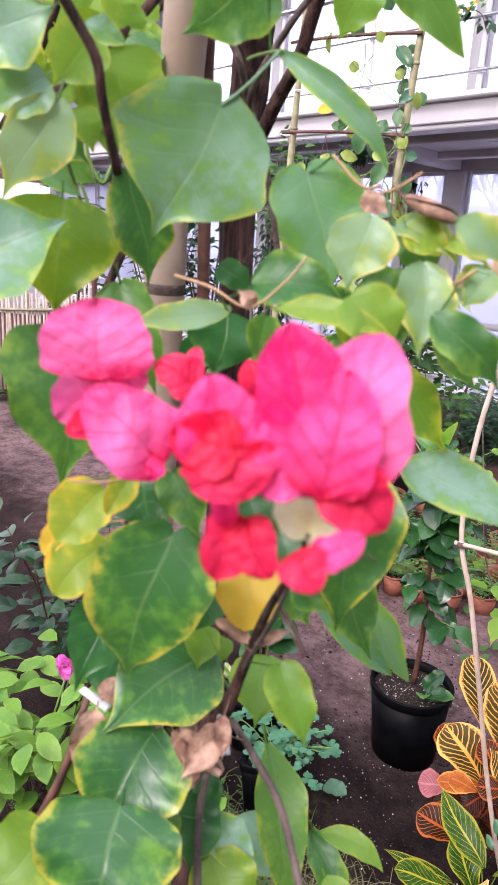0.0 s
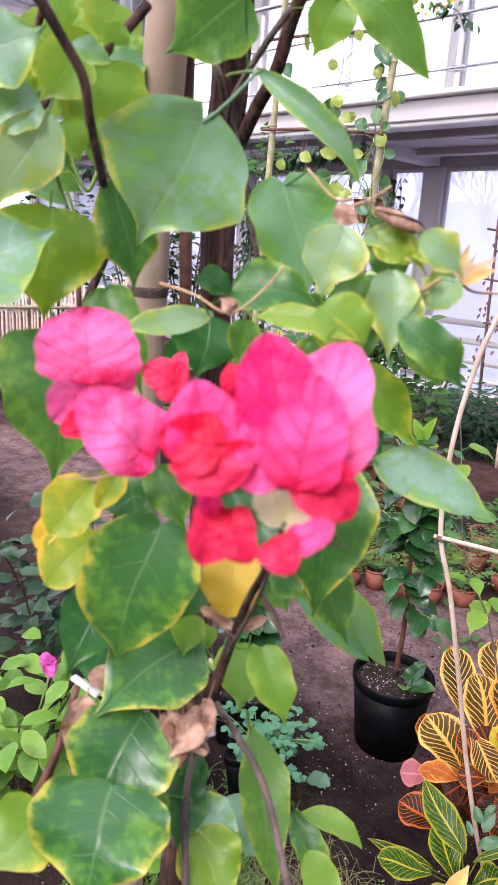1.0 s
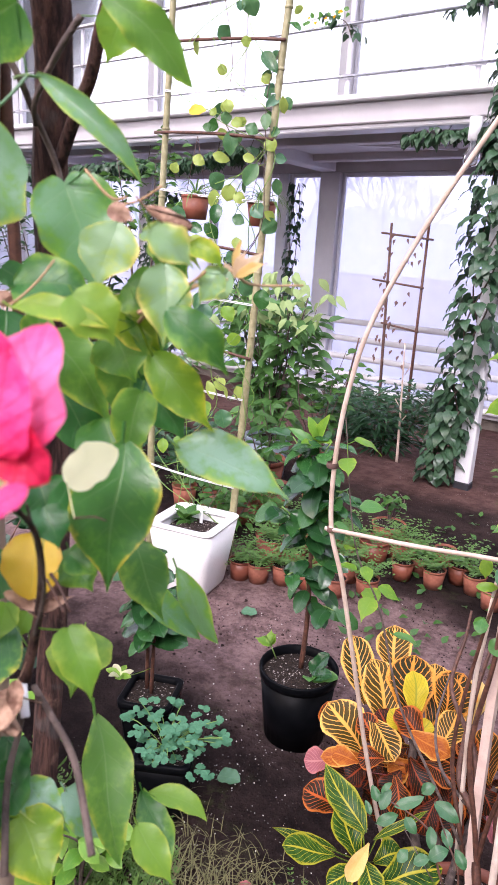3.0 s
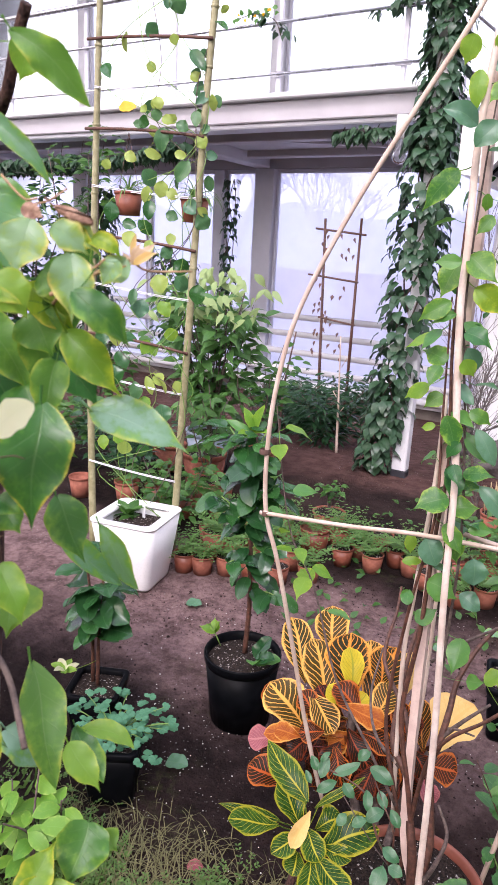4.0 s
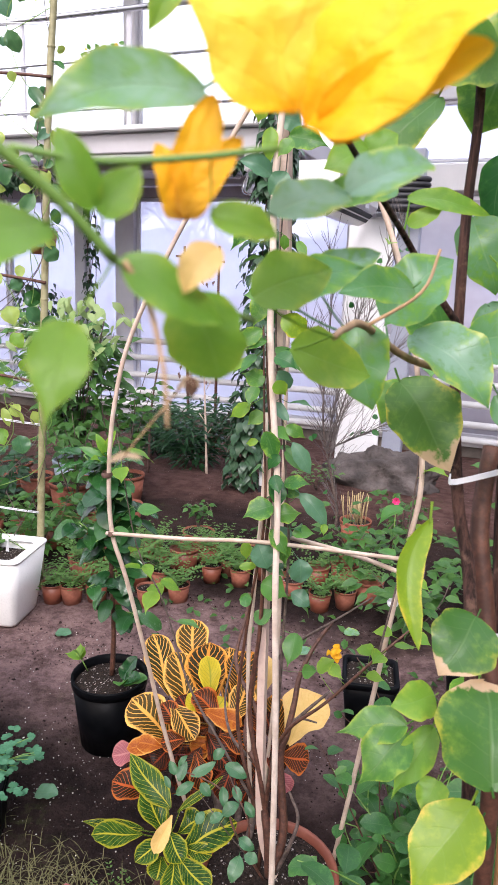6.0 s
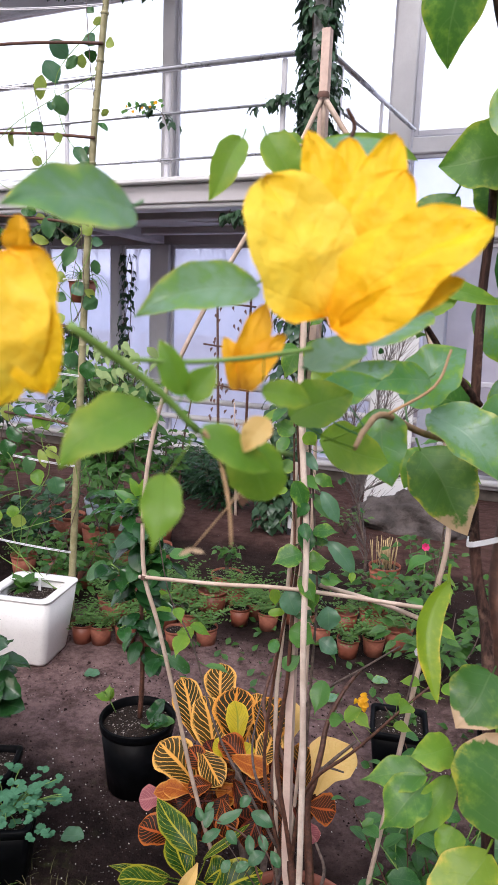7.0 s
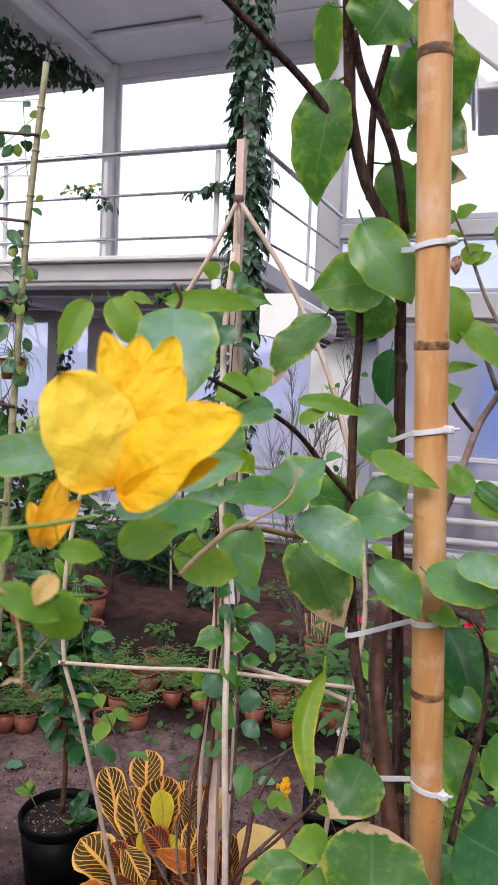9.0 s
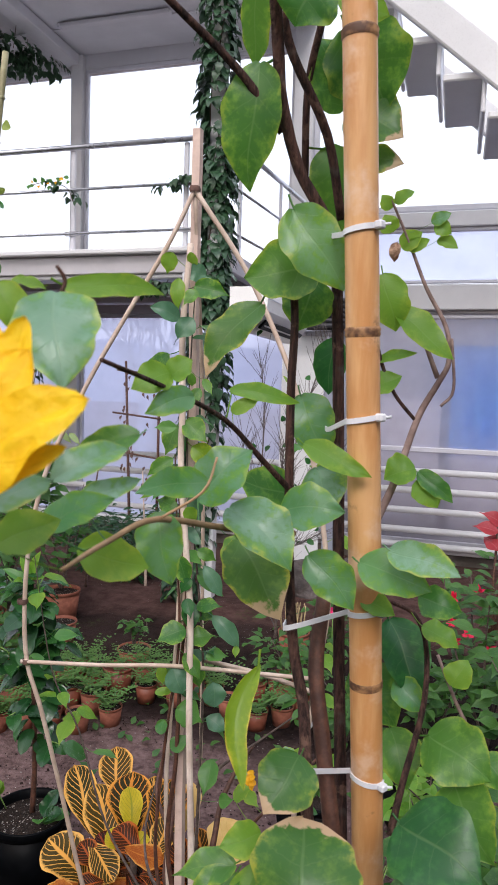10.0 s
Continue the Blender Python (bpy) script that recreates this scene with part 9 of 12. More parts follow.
stem_on(PINK, REDSTEM, "stem", [(-0.0718, 0.4106, 1.6898), (-0.0799, 0.4178, 1.648), (-0.0875, 0.4268, 1.5543), (-0.0923, 0.4315, 1.4708)], 0.0037, 0.0033)
stem_on(PINK, GREYBARK, "stem", [(-0.0252, 0.3067, 1.6529), (-0.0237, 0.319, 1.6336), (-0.0281, 0.3262, 1.6205), (-0.0314, 0.3357, 1.5964)], 0.0010, 0.0011)
stem_on(PINK, BARK, "stem", [(-0.1495, 0.3811, 1.692), (-0.1601, 0.3754, 1.6671), (-0.1767, 0.3587, 1.6259)], 0.0020, 0.0018)
stem_on(PINK, BARK, "stem", [(-0.1434, 0.4414, 1.7011), (-0.1614, 0.4263, 1.6796), (-0.1846, 0.4004, 1.6516), (-0.195, 0.3879, 1.6313)], 0.0022, 0.0017)
stem_on(PINK, BARK, "stem", [(-0.135, 0.4316, 1.598), (-0.1448, 0.4193, 1.5754), (-0.153, 0.4036, 1.5347)], 0.0023, 0.0027)
stem_on(PINK, REDSTEM, "stem", [(-0.1731, 0.4127, 1.5677), (-0.171, 0.4123, 1.5327)], 0.0017, 0.0017)
stem_on(PINK, GREYBARK, "stem", [(-0.0245, 0.3708, 1.6699), (-0.0242, 0.3771, 1.6564), (-0.0217, 0.3845, 1.6439), (-0.0279, 0.3963, 1.6322), (-0.0312, 0.4118, 1.61), (-0.0292, 0.4231, 1.5665)], 0.0015, 0.0015)
stem_on(PINK, GREYBARK, "stem", [(0.0091, 0.3919, 1.6655), (-0.0002, 0.3882, 1.6533), (-0.0186, 0.39, 1.6365), (-0.0283, 0.3969, 1.6281)], 0.0015, 0.0012)
stem_on(PINK, BARK, "stem", [(-0.0196, 0.4367, 1.697), (-0.0329, 0.44, 1.6791), (-0.0447, 0.4435, 1.6586), (-0.0644, 0.4503, 1.6433), (-0.0865, 0.455, 1.6169)], 0.0031, 0.0039)
stem_on(PINK, GREENSTEM, "petiole", [(0.0089, 0.3598, 1.636), (0.0139, 0.3576, 1.6358), (0.0283, 0.351, 1.6338), (0.0444, 0.3393, 1.6296)], 0.0006, 0.0004)
stem_on(PINK, REDSTEM, "stem", [(0.0343, 0.3061, 1.5054), (0.025, 0.3032, 1.4916), (0.0145, 0.3061, 1.4772), (0.0061, 0.3107, 1.4619)], 0.0007, 0.0008)
stem_on(PINK, GREYBARK, "stem", [(0.1126, 0.2845, 1.5143), (0.096, 0.2997, 1.4915), (0.0732, 0.3188, 1.4621), (0.0556, 0.3269, 1.4343), (0.0392, 0.3343, 1.4064), (0.0339, 0.3347, 1.3796), (0.042, 0.3218, 1.3636), (0.0613, 0.3059, 1.3412)], 0.0004, 0.0016)
stem_on(PINK, GREYBARK, "stem", [(0.0438, 0.3347, 1.4026), (0.0609, 0.33, 1.3997), (0.0791, 0.3261, 1.3908), (0.1035, 0.3129, 1.3743)], 0.0014, 0.0014)
stem_on(PINK, REDSTEM, "stem", [(-0.0352, 0.3212, 1.3744), (-0.0314, 0.3055, 1.3444), (-0.0364, 0.288, 1.3116), (-0.0508, 0.2829, 1.2807)], 0.0017, 0.0020)
stem_on(PINK, REDSTEM, "stem", [(-0.035, 0.3209, 1.3656), (-0.036, 0.3065, 1.3345), (-0.0344, 0.2938, 1.3124)], 0.0015, 0.0016)
stem_on(PINK, DRYSTEM, "twig", [(0.0352, 0.3091, 1.5651), (0.0462, 0.314, 1.5624), (0.0575, 0.3182, 1.5578), (0.0638, 0.325, 1.5646), (0.0685, 0.3295, 1.5727)], 0.0005, 0.0003)
stem_on(PINK, DRYSTEM, "twig", [(0.0541, 0.3545, 1.6028), (0.064, 0.357, 1.5939), (0.0688, 0.3605, 1.5941)], 0.0005, 0.0005)
stem_on(PINK, DRYSTEM, "twig", [(0.0668, 0.3593, 1.5916), (0.0723, 0.363, 1.5935), (0.0789, 0.3668, 1.5985)], 0.0005, 0.0004)
stem_on(PINK, DRYSTEM, "twig", [(0.0619, 0.3735, 1.5504), (0.0754, 0.3714, 1.5602), (0.0938, 0.3654, 1.5669), (0.1018, 0.3641, 1.5715)], 0.0008, 0.0005)
stem_on(PINK, DRYSTEM, "twig", [(0.0768, 0.2756, 1.5225), (0.0678, 0.2706, 1.5192), (0.0565, 0.2699, 1.5146), (0.0442, 0.2682, 1.5118)], 0.0003, 0.0003)
stem_on(PINK, REDSTEM, "pedicel", [(0.1159, 0.2726, 1.5262), (0.1168, 0.2767, 1.5192)], 0.0002, 0.0002)
stem_on(PINK, REDSTEM, "pedicel", [(0.1229, 0.2734, 1.5301), (0.1201, 0.2748, 1.5239), (0.117, 0.2765, 1.5187)], 0.0002, 0.0002)
stem_on(PINK, REDSTEM, "pedicel", [(0.1264, 0.2806, 1.5257), (0.1213, 0.2795, 1.5231), (0.1162, 0.2782, 1.518)], 0.0002, 0.0002)
stem_on(PINK, REDSTEM, "twig", [(0.0863, 0.3097, 1.4753), (0.091, 0.3098, 1.4704), (0.0952, 0.3098, 1.4662)], 0.0004, 0.0003)
stem_on(PINK, REDSTEM, "twig", [(0.1084, 0.3031, 1.5039), (0.1126, 0.3064, 1.5046), (0.116, 0.3082, 1.5038)], 0.0003, 0.0002)
stem_on(PINK, GREENSTEM, "stem", [(-0.0827, 0.3618, 1.6247), (-0.081, 0.3682, 1.6068), (-0.0761, 0.3772, 1.5906), (-0.0715, 0.3836, 1.5862)], 0.0006, 0.0006)
leaf_on(PINK, "green", (-0.0869, 0.3968, 1.6604), (-0.1062, 0.3757, 1.6432), (0.46, -0.66, 0.59), 0.0304, "ovate")
leaf_on(PINK, "light", (-0.1743, 0.3971, 1.6981), (-0.1774, 0.4106, 1.657), (0.87, -0.49, 0.10), 0.0462, "ovate")
leaf_on(PINK, "light", (-0.2304, 0.4084, 1.687), (-0.2294, 0.426, 1.6457), (0.96, -0.22, 0.16), 0.0451, "ovate")
leaf_on(PINK, "light", (-0.2109, 0.4318, 1.7075), (-0.1971, 0.4592, 1.6934), (0.89, -0.38, 0.25), 0.0287, "ovate")
leaf_on(PINK, "light", (-0.198, 0.4556, 1.6989), (-0.1895, 0.4758, 1.6767), (0.72, -0.48, 0.50), 0.0328, "ovate")
leaf_on(PINK, "light", (-0.2316, 0.4021, 1.6949), (-0.2408, 0.3982, 1.6647), (0.97, -0.19, 0.15), 0.0246, "ovate")
leaf_on(PINK, "light", (-0.2408, 0.4719, 1.7258), (-0.2534, 0.4623, 1.7055), (0.71, -0.70, 0.07), 0.0361, "ovate")
leaf_on(PINK, "light", (-0.1469, 0.4063, 1.6434), (-0.156, 0.397, 1.6244), (0.80, -0.44, 0.41), 0.0207, "ovate")
leaf_on(PINK, "light", (-0.1286, 0.3987, 1.6379), (-0.1274, 0.405, 1.6188), (0.79, -0.57, 0.23), 0.0131, "ovate")
leaf_on(PINK, "green", (-0.1209, 0.4091, 1.6402), (-0.1147, 0.4235, 1.6115), (0.62, -0.59, 0.52), 0.0296, "ovate")
leaf_on(PINK, "yellow_edge", (-0.1349, 0.3783, 1.6667), (-0.1382, 0.383, 1.6401), (0.92, -0.38, 0.05), 0.0296, "ovate")
leaf_on(PINK, "light", (-0.1333, 0.3551, 1.6263), (-0.1398, 0.3462, 1.6116), (0.87, -0.38, 0.33), 0.0187, "ovate")
stem_on(PINK, GREENSTEM, "petiole", [(-0.0844, 0.34, 1.6236), (-0.0834, 0.3453, 1.6088), (-0.082, 0.3498, 1.5955), (-0.0805, 0.353, 1.5859)], 0.0009, 0.0007)
stem_on(PINK, GREENSTEM, "petiole", [(-0.0796, 0.35, 1.616), (-0.0795, 0.3525, 1.605), (-0.0771, 0.3573, 1.5973), (-0.0742, 0.3606, 1.6057)], 0.0009, 0.0009)
leaf_on(PINK, "withered", (0.0066, 0.3007, 1.4127), (0.0175, 0.3095, 1.4072), (0.59, -0.27, 0.76), 0.0103, "ovate", wave=0.1)
leaf_on(PINK, "withered", (0.0068, 0.297, 1.3934), (0.0158, 0.286, 1.3778), (0.64, -0.29, 0.71), 0.0095, "ovate", wave=0.12)
leaf_on(PINK, "withered", (0.0671, 0.3534, 1.5903), (0.0741, 0.3588, 1.586), (0.59, -0.70, 0.41), 0.0072, "ovate")
leaf_on(PINK, "withered", (0.0586, 0.3194, 1.5578), (0.0548, 0.316, 1.5623), (0.83, -0.43, 0.35), 0.0056, "ovate")
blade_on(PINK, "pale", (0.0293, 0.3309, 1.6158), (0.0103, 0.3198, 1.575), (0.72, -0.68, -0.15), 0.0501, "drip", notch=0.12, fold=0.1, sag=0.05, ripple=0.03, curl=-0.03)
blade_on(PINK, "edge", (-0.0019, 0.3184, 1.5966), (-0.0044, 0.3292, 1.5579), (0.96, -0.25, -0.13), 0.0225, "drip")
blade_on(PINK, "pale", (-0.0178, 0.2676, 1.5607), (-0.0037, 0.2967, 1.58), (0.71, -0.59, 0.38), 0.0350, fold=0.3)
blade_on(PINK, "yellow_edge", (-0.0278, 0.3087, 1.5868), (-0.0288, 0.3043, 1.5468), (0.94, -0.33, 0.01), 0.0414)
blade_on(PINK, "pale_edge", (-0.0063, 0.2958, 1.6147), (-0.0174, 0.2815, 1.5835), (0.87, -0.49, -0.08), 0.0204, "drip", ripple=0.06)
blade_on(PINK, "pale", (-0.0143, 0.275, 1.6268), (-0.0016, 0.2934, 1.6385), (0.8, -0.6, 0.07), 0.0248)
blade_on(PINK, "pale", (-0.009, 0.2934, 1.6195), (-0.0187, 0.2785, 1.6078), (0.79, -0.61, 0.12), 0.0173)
blade_on(PINK, "light", (-0.0265, 0.3208, 1.6412), (-0.037, 0.3109, 1.6227), (0.82, -0.54, -0.18), 0.0208)
blade_on(PINK, "light", (-0.0329, 0.3311, 1.6386), (-0.0354, 0.3427, 1.613), (0.89, -0.38, -0.26), 0.0338, fold=0.1)
blade_on(PINK, "light", (-0.0308, 0.3172, 1.6175), (-0.0293, 0.323, 1.6036), (0.96, -0.27, -0.02), 0.0117)
blade_on(PINK, "light", (-0.0286, 0.3259, 1.6191), (-0.0253, 0.3342, 1.6051), (0.68, -0.69, -0.25), 0.0111)
blade_on(PINK, "light", (-0.0347, 0.3354, 1.6179), (-0.0373, 0.3349, 1.6024), (0.82, -0.56, -0.12), 0.0131)
blade_on(PINK, "edge", (-0.035, 0.3086, 1.6084), (-0.0289, 0.3208, 1.5992), (0.9, -0.43, 0.03), 0.0108)
blade_on(PINK, "satin", (-0.0399, 0.3015, 1.5987), (-0.0312, 0.3184, 1.5885), (0.91, -0.32, 0.25), 0.0090, "lance", fold=0.4)
blade_on(PINK, "pale", (-0.0067, 0.3058, 1.6371), (-0.0009, 0.3166, 1.6328), (0.89, -0.43, 0.12), 0.0080, "lance")
blade_on(PINK, "yellow_edge", (-0.0625, 0.3085, 1.6429), (-0.0599, 0.3199, 1.6282), (0.89, -0.42, -0.17), 0.0178)
blade_on(PINK, "light", (-0.0468, 0.3218, 1.6299), (-0.0545, 0.3122, 1.6178), (0.84, -0.52, -0.12), 0.0153)
blade_on(PINK, "light", (-0.0728, 0.3389, 1.6707), (-0.0728, 0.3463, 1.6569), (0.84, -0.47, -0.25), 0.0152)
blade_on(PINK, "light", (-0.0588, 0.3608, 1.67), (-0.0658, 0.359, 1.6526), (0.78, -0.57, -0.25), 0.0244)
blade_on(PINK, "green", (-0.075, 0.3169, 1.6162), (-0.0713, 0.3277, 1.5997), (0.92, -0.38, -0.04), 0.0205)
blade_on(PINK, "green", (-0.0171, 0.3254, 1.5592), (-0.0042, 0.3334, 1.5183), (0.73, -0.68, 0.09), 0.0225)
blade_on(PINK, "deep", (0.0225, 0.3434, 1.5518), (0.022, 0.338, 1.5289), (0.84, -0.52, 0.11), 0.0252)
blade_on(PINK, "deep", (0.002, 0.3421, 1.5319), (0.0095, 0.3542, 1.5491), (0.82, -0.57, 0.04), 0.0129)
blade_on(PINK, "green", (0.0027, 0.2903, 1.5458), (0.0172, 0.2802, 1.499), (0.93, -0.18, 0.33), 0.0395, fold=0.12)
blade_on(PINK, "pale_edge", (0.0423, 0.3254, 1.5556), (0.0318, 0.2956, 1.55), (0.7, -0.36, 0.61), 0.0101, "lance", ripple=0.07)
blade_on(PINK, "yellow_edge", (0.0825, 0.3036, 1.5596), (0.1071, 0.3173, 1.5555), (0.47, -0.68, 0.56), 0.0078, "lance", bend=-0.08, ripple=0.07)
blade_on(PINK, "green", (0.0477, 0.3289, 1.5633), (0.0698, 0.3478, 1.5584), (0.62, -0.59, 0.52), 0.0182, bend=-0.1, ripple=0.09)
blade_on(PINK, "green", (0.0558, 0.3505, 1.556), (0.0663, 0.3593, 1.5622), (0.49, -0.81, 0.33), 0.0115, ripple=0.09)
blade_on(PINK, "satin", (0.0442, 0.3546, 1.5987), (0.0554, 0.3583, 1.5603), (0.77, -0.61, 0.16), 0.0311, notch=0.1, ripple=0.05)
blade_on(PINK, "pale_edge", (0.072, 0.3524, 1.585), (0.0701, 0.3459, 1.5626), (0.54, -0.82, 0.19), 0.0204, "drip", notch=0.05, ripple=0.05)
blade_on(PINK, "green", (0.068, 0.3766, 1.5829), (0.0786, 0.3831, 1.5676), (0.63, -0.77, 0.1), 0.0154)
blade_on(PINK, "pale_edge", (0.0726, 0.364, 1.583), (0.091, 0.3753, 1.5709), (0.65, -0.68, 0.35), 0.0105, bend=-0.15, ripple=0.06)
blade_on(PINK, "yellow_edge", (0.0867, 0.3729, 1.5797), (0.0977, 0.3788, 1.5711), (0.63, -0.71, 0.31), 0.0084, bend=-0.12)
blade_on(PINK, "pale_edge", (0.0865, 0.3612, 1.5727), (0.0912, 0.3569, 1.5453), (0.65, -0.72, 0.22), 0.0178, "drip", ripple=0.08)
blade_on(PINK, "pale_edge", (0.1033, 0.3705, 1.571), (0.0973, 0.3669, 1.5602), (0.24, -0.95, 0.19), 0.0106, ripple=0.07)
blade_on(PINK, "green", (0.0821, 0.3841, 1.5524), (0.0947, 0.3876, 1.5324), (0.55, -0.81, 0.2), 0.0122, "drip")
blade_on(PINK, "green", (0.0541, 0.3753, 1.5648), (0.068, 0.384, 1.5546), (0.62, -0.76, 0.2), 0.0204)
blade_on(PINK, "green", (0.0586, 0.3848, 1.569), (0.0624, 0.3861, 1.5519), (0.72, -0.68, 0.11), 0.0190)
blade_on(PINK, "deep", (0.0067, 0.3528, 1.5672), (0.016, 0.3619, 1.5578), (0.79, -0.56, 0.24), 0.0110)
blade_on(PINK, "green", (0.037, 0.3467, 1.5523), (0.0373, 0.3438, 1.5353), (0.86, -0.5, 0.1), 0.0120)
blade_on(PINK, "green", (0.0473, 0.3744, 1.5446), (0.0571, 0.3778, 1.5256), (0.64, -0.75, 0.19), 0.0247)
blade_on(PINK, "yellow", (0.0336, 0.2854, 1.5028), (0.0311, 0.2705, 1.4892), (0.66, -0.56, 0.49), 0.0183, "round")
blade_on(PINK, "yellow", (0.0443, 0.2883, 1.5125), (0.0445, 0.2798, 1.499), (0.83, -0.47, 0.31), 0.0086, "round")
blade_on(PINK, "ochre", (0.0106, 0.286, 1.4852), (0.0111, 0.2774, 1.4747), (0.74, -0.5, 0.45), 0.0085, "round")
blade_on(PINK, "yellow", (0.0192, 0.296, 1.4778), (0.0162, 0.2771, 1.4634), (0.63, -0.53, 0.57), 0.0213, "round")
blade_on(PINK, "deep", (0.0288, 0.3014, 1.5038), (0.0381, 0.3015, 1.4847), (0.67, -0.67, 0.33), 0.0221)
blade_on(PINK, "green", (0.0404, 0.3058, 1.5062), (0.0526, 0.3085, 1.4869), (0.66, -0.68, 0.32), 0.0149)
blade_on(PINK, "edge", (0.0527, 0.296, 1.4931), (0.04, 0.2882, 1.4416), (0.66, -0.75, -0.05), 0.0352, notch=0.08, fold=0.12)
blade_on(PINK, "deep", (0.0368, 0.3304, 1.4611), (0.0381, 0.3159, 1.4424), (0.58, -0.62, 0.52), 0.0185)
blade_on(PINK, "deep", (0.009, 0.3051, 1.4512), (0.0168, 0.2843, 1.423), (0.76, -0.4, 0.51), 0.0231)
blade_on(PINK, "edge", (0.0297, 0.3351, 1.4258), (0.0232, 0.2892, 1.4076), (0.45, -0.38, 0.8), 0.0394, "drip", fold=0.12)
blade_on(PINK, "edge", (0.031, 0.3078, 1.405), (0.0351, 0.28, 1.3749), (0.58, -0.56, 0.6), 0.0415, "drip", notch=0.05, fold=0.12)
blade_on(PINK, "edge", (0.0434, 0.2855, 1.3936), (0.0552, 0.264, 1.3658), (0.62, -0.47, 0.63), 0.0486, notch=0.05, fold=0.12)
blade_on(PINK, "yellow_edge", (0.0229, 0.2707, 1.378), (0.0248, 0.2472, 1.367), (0.49, -0.34, 0.8), 0.0289)
blade_on(PINK, "green", (0.0368, 0.3088, 1.3734), (0.0496, 0.2944, 1.3554), (0.32, -0.62, 0.72), 0.0174)
blade_on(PINK, "deep", (0.026, 0.3331, 1.3698), (0.0433, 0.3195, 1.3473), (0.4, -0.61, 0.68), 0.0233)
blade_on(PINK, "green", (0.0049, 0.3212, 1.414), (0.0207, 0.3234, 1.3985), (0.67, -0.39, 0.63), 0.0264)
blade_on(PINK, "ochre", (0.0527, 0.3327, 1.4731), (0.0589, 0.3229, 1.4522), (0.59, -0.65, 0.48), 0.0213, "round")
blade_on(PINK, "green", (0.056, 0.3435, 1.4647), (0.0688, 0.344, 1.4504), (0.56, -0.68, 0.48), 0.0221)
blade_on(PINK, "light", (0.0094, 0.3904, 1.3892), (0.0243, 0.3682, 1.3695), (0.41, -0.43, 0.8), 0.0319, "drip")
blade_on(PINK, "satin", (0.0192, 0.4099, 1.4134), (0.0551, 0.4276, 1.3853), (0.68, -0.39, 0.62), 0.0147, "lance", fold=0.5)
blade_on(PINK, "satin", (0.0318, 0.434, 1.4153), (0.058, 0.4386, 1.3794), (0.56, -0.76, 0.32), 0.0138, "lance", fold=0.5)
blade_on(PINK, "yellow_edge", (0.0614, 0.3814, 1.5373), (0.0872, 0.3925, 1.5086), (0.56, -0.81, 0.19), 0.0182, "drip", ripple=0.06)
blade_on(PINK, "deep", (0.0524, 0.3847, 1.5263), (0.0726, 0.3921, 1.4998), (0.68, -0.66, 0.33), 0.0169, "drip", ripple=0.06)
blade_on(PINK, "edge", (0.0824, 0.346, 1.512), (0.0851, 0.3353, 1.4596), (0.75, -0.64, 0.17), 0.0297, "drip", fold=0.12)
blade_on(PINK, "green", (0.0656, 0.3532, 1.5166), (0.0769, 0.3538, 1.4934), (0.66, -0.69, 0.3), 0.0246)
blade_on(PINK, "green", (0.0377, 0.389, 1.5436), (0.0479, 0.3854, 1.4984), (0.78, -0.58, 0.22), 0.0262)
blade_on(PINK, "green", (0.0549, 0.3855, 1.5555), (0.0607, 0.387, 1.5354), (0.78, -0.6, 0.18), 0.0205)
blade_on(PINK, "cream", (0.0945, 0.3118, 1.5091), (0.1026, 0.3248, 1.5189), (0.51, -0.7, 0.5), 0.0128, "round")
blade_on(PINK, "green", (-0.0007, 0.4061, 1.3241), (0.0448, 0.3814, 1.2713), (0.63, -0.34, 0.7), 0.0263, "lance", fold=0.2)
blade_on(PINK, "pale", (0.0006, 0.3843, 1.2907), (0.0362, 0.3927, 1.2706), (0.52, -0.26, 0.81), 0.0281, "drip")
blade_on(PINK, "green", (0.0283, 0.4146, 1.285), (0.0574, 0.4086, 1.2622), (0.49, -0.45, 0.75), 0.0170, "lance")
blade_on(PINK, "light", (0.0316, 0.4166, 1.2842), (0.0633, 0.4294, 1.2746), (0.4, -0.35, 0.85), 0.0131, "lance", bend=-0.12)
blade_on(PINK, "pale", (0.0394, 0.3311, 1.3544), (0.0628, 0.336, 1.3391), (0.57, -0.27, 0.78), 0.0162)
blade_on(PINK, "yellow_edge", (0.0472, 0.3226, 1.3497), (0.0731, 0.3194, 1.329), (0.55, -0.36, 0.75), 0.0255)
blade_on(PINK, "deep", (0.0349, 0.3291, 1.3646), (0.048, 0.314, 1.3441), (0.59, -0.42, 0.69), 0.0179)
blade_on(PINK, "light", (0.0527, 0.3289, 1.3082), (0.0374, 0.3263, 1.3177), (0.54, -0.27, 0.8), 0.0149)
blade_on(PINK, "pale", (0.0724, 0.3859, 1.5008), (0.1148, 0.4083, 1.4807), (0.57, -0.5, 0.65), 0.0227, "drip", fold=0.22, bend=-0.06)
blade_on(PINK, "peach", (0.096, 0.3878, 1.5694), (0.0991, 0.3899, 1.5797), (0.45, -0.89, 0.05), 0.0041, "drip", ripple=0.09)
blade_on(PINK, "peach", (0.0974, 0.3875, 1.5706), (0.1058, 0.3926, 1.5796), (0.35, -0.92, 0.19), 0.0042, "drip", ripple=0.09)
blade_on(PINK, "amber_young", (0.0977, 0.3865, 1.5699), (0.1073, 0.3923, 1.5753), (0.37, -0.88, 0.28), 0.0038, "drip", ripple=0.08)
blade_on(PINK, "amber_young", (0.0951, 0.3884, 1.5701), (0.0964, 0.3894, 1.5829), (0.49, -0.87, 0.02), 0.0029, "lance")
blade_on(PINK, "peach", (0.095, 0.3872, 1.5697), (0.0919, 0.3854, 1.5748), (0.6, -0.79, 0.08), 0.0033, "drip")
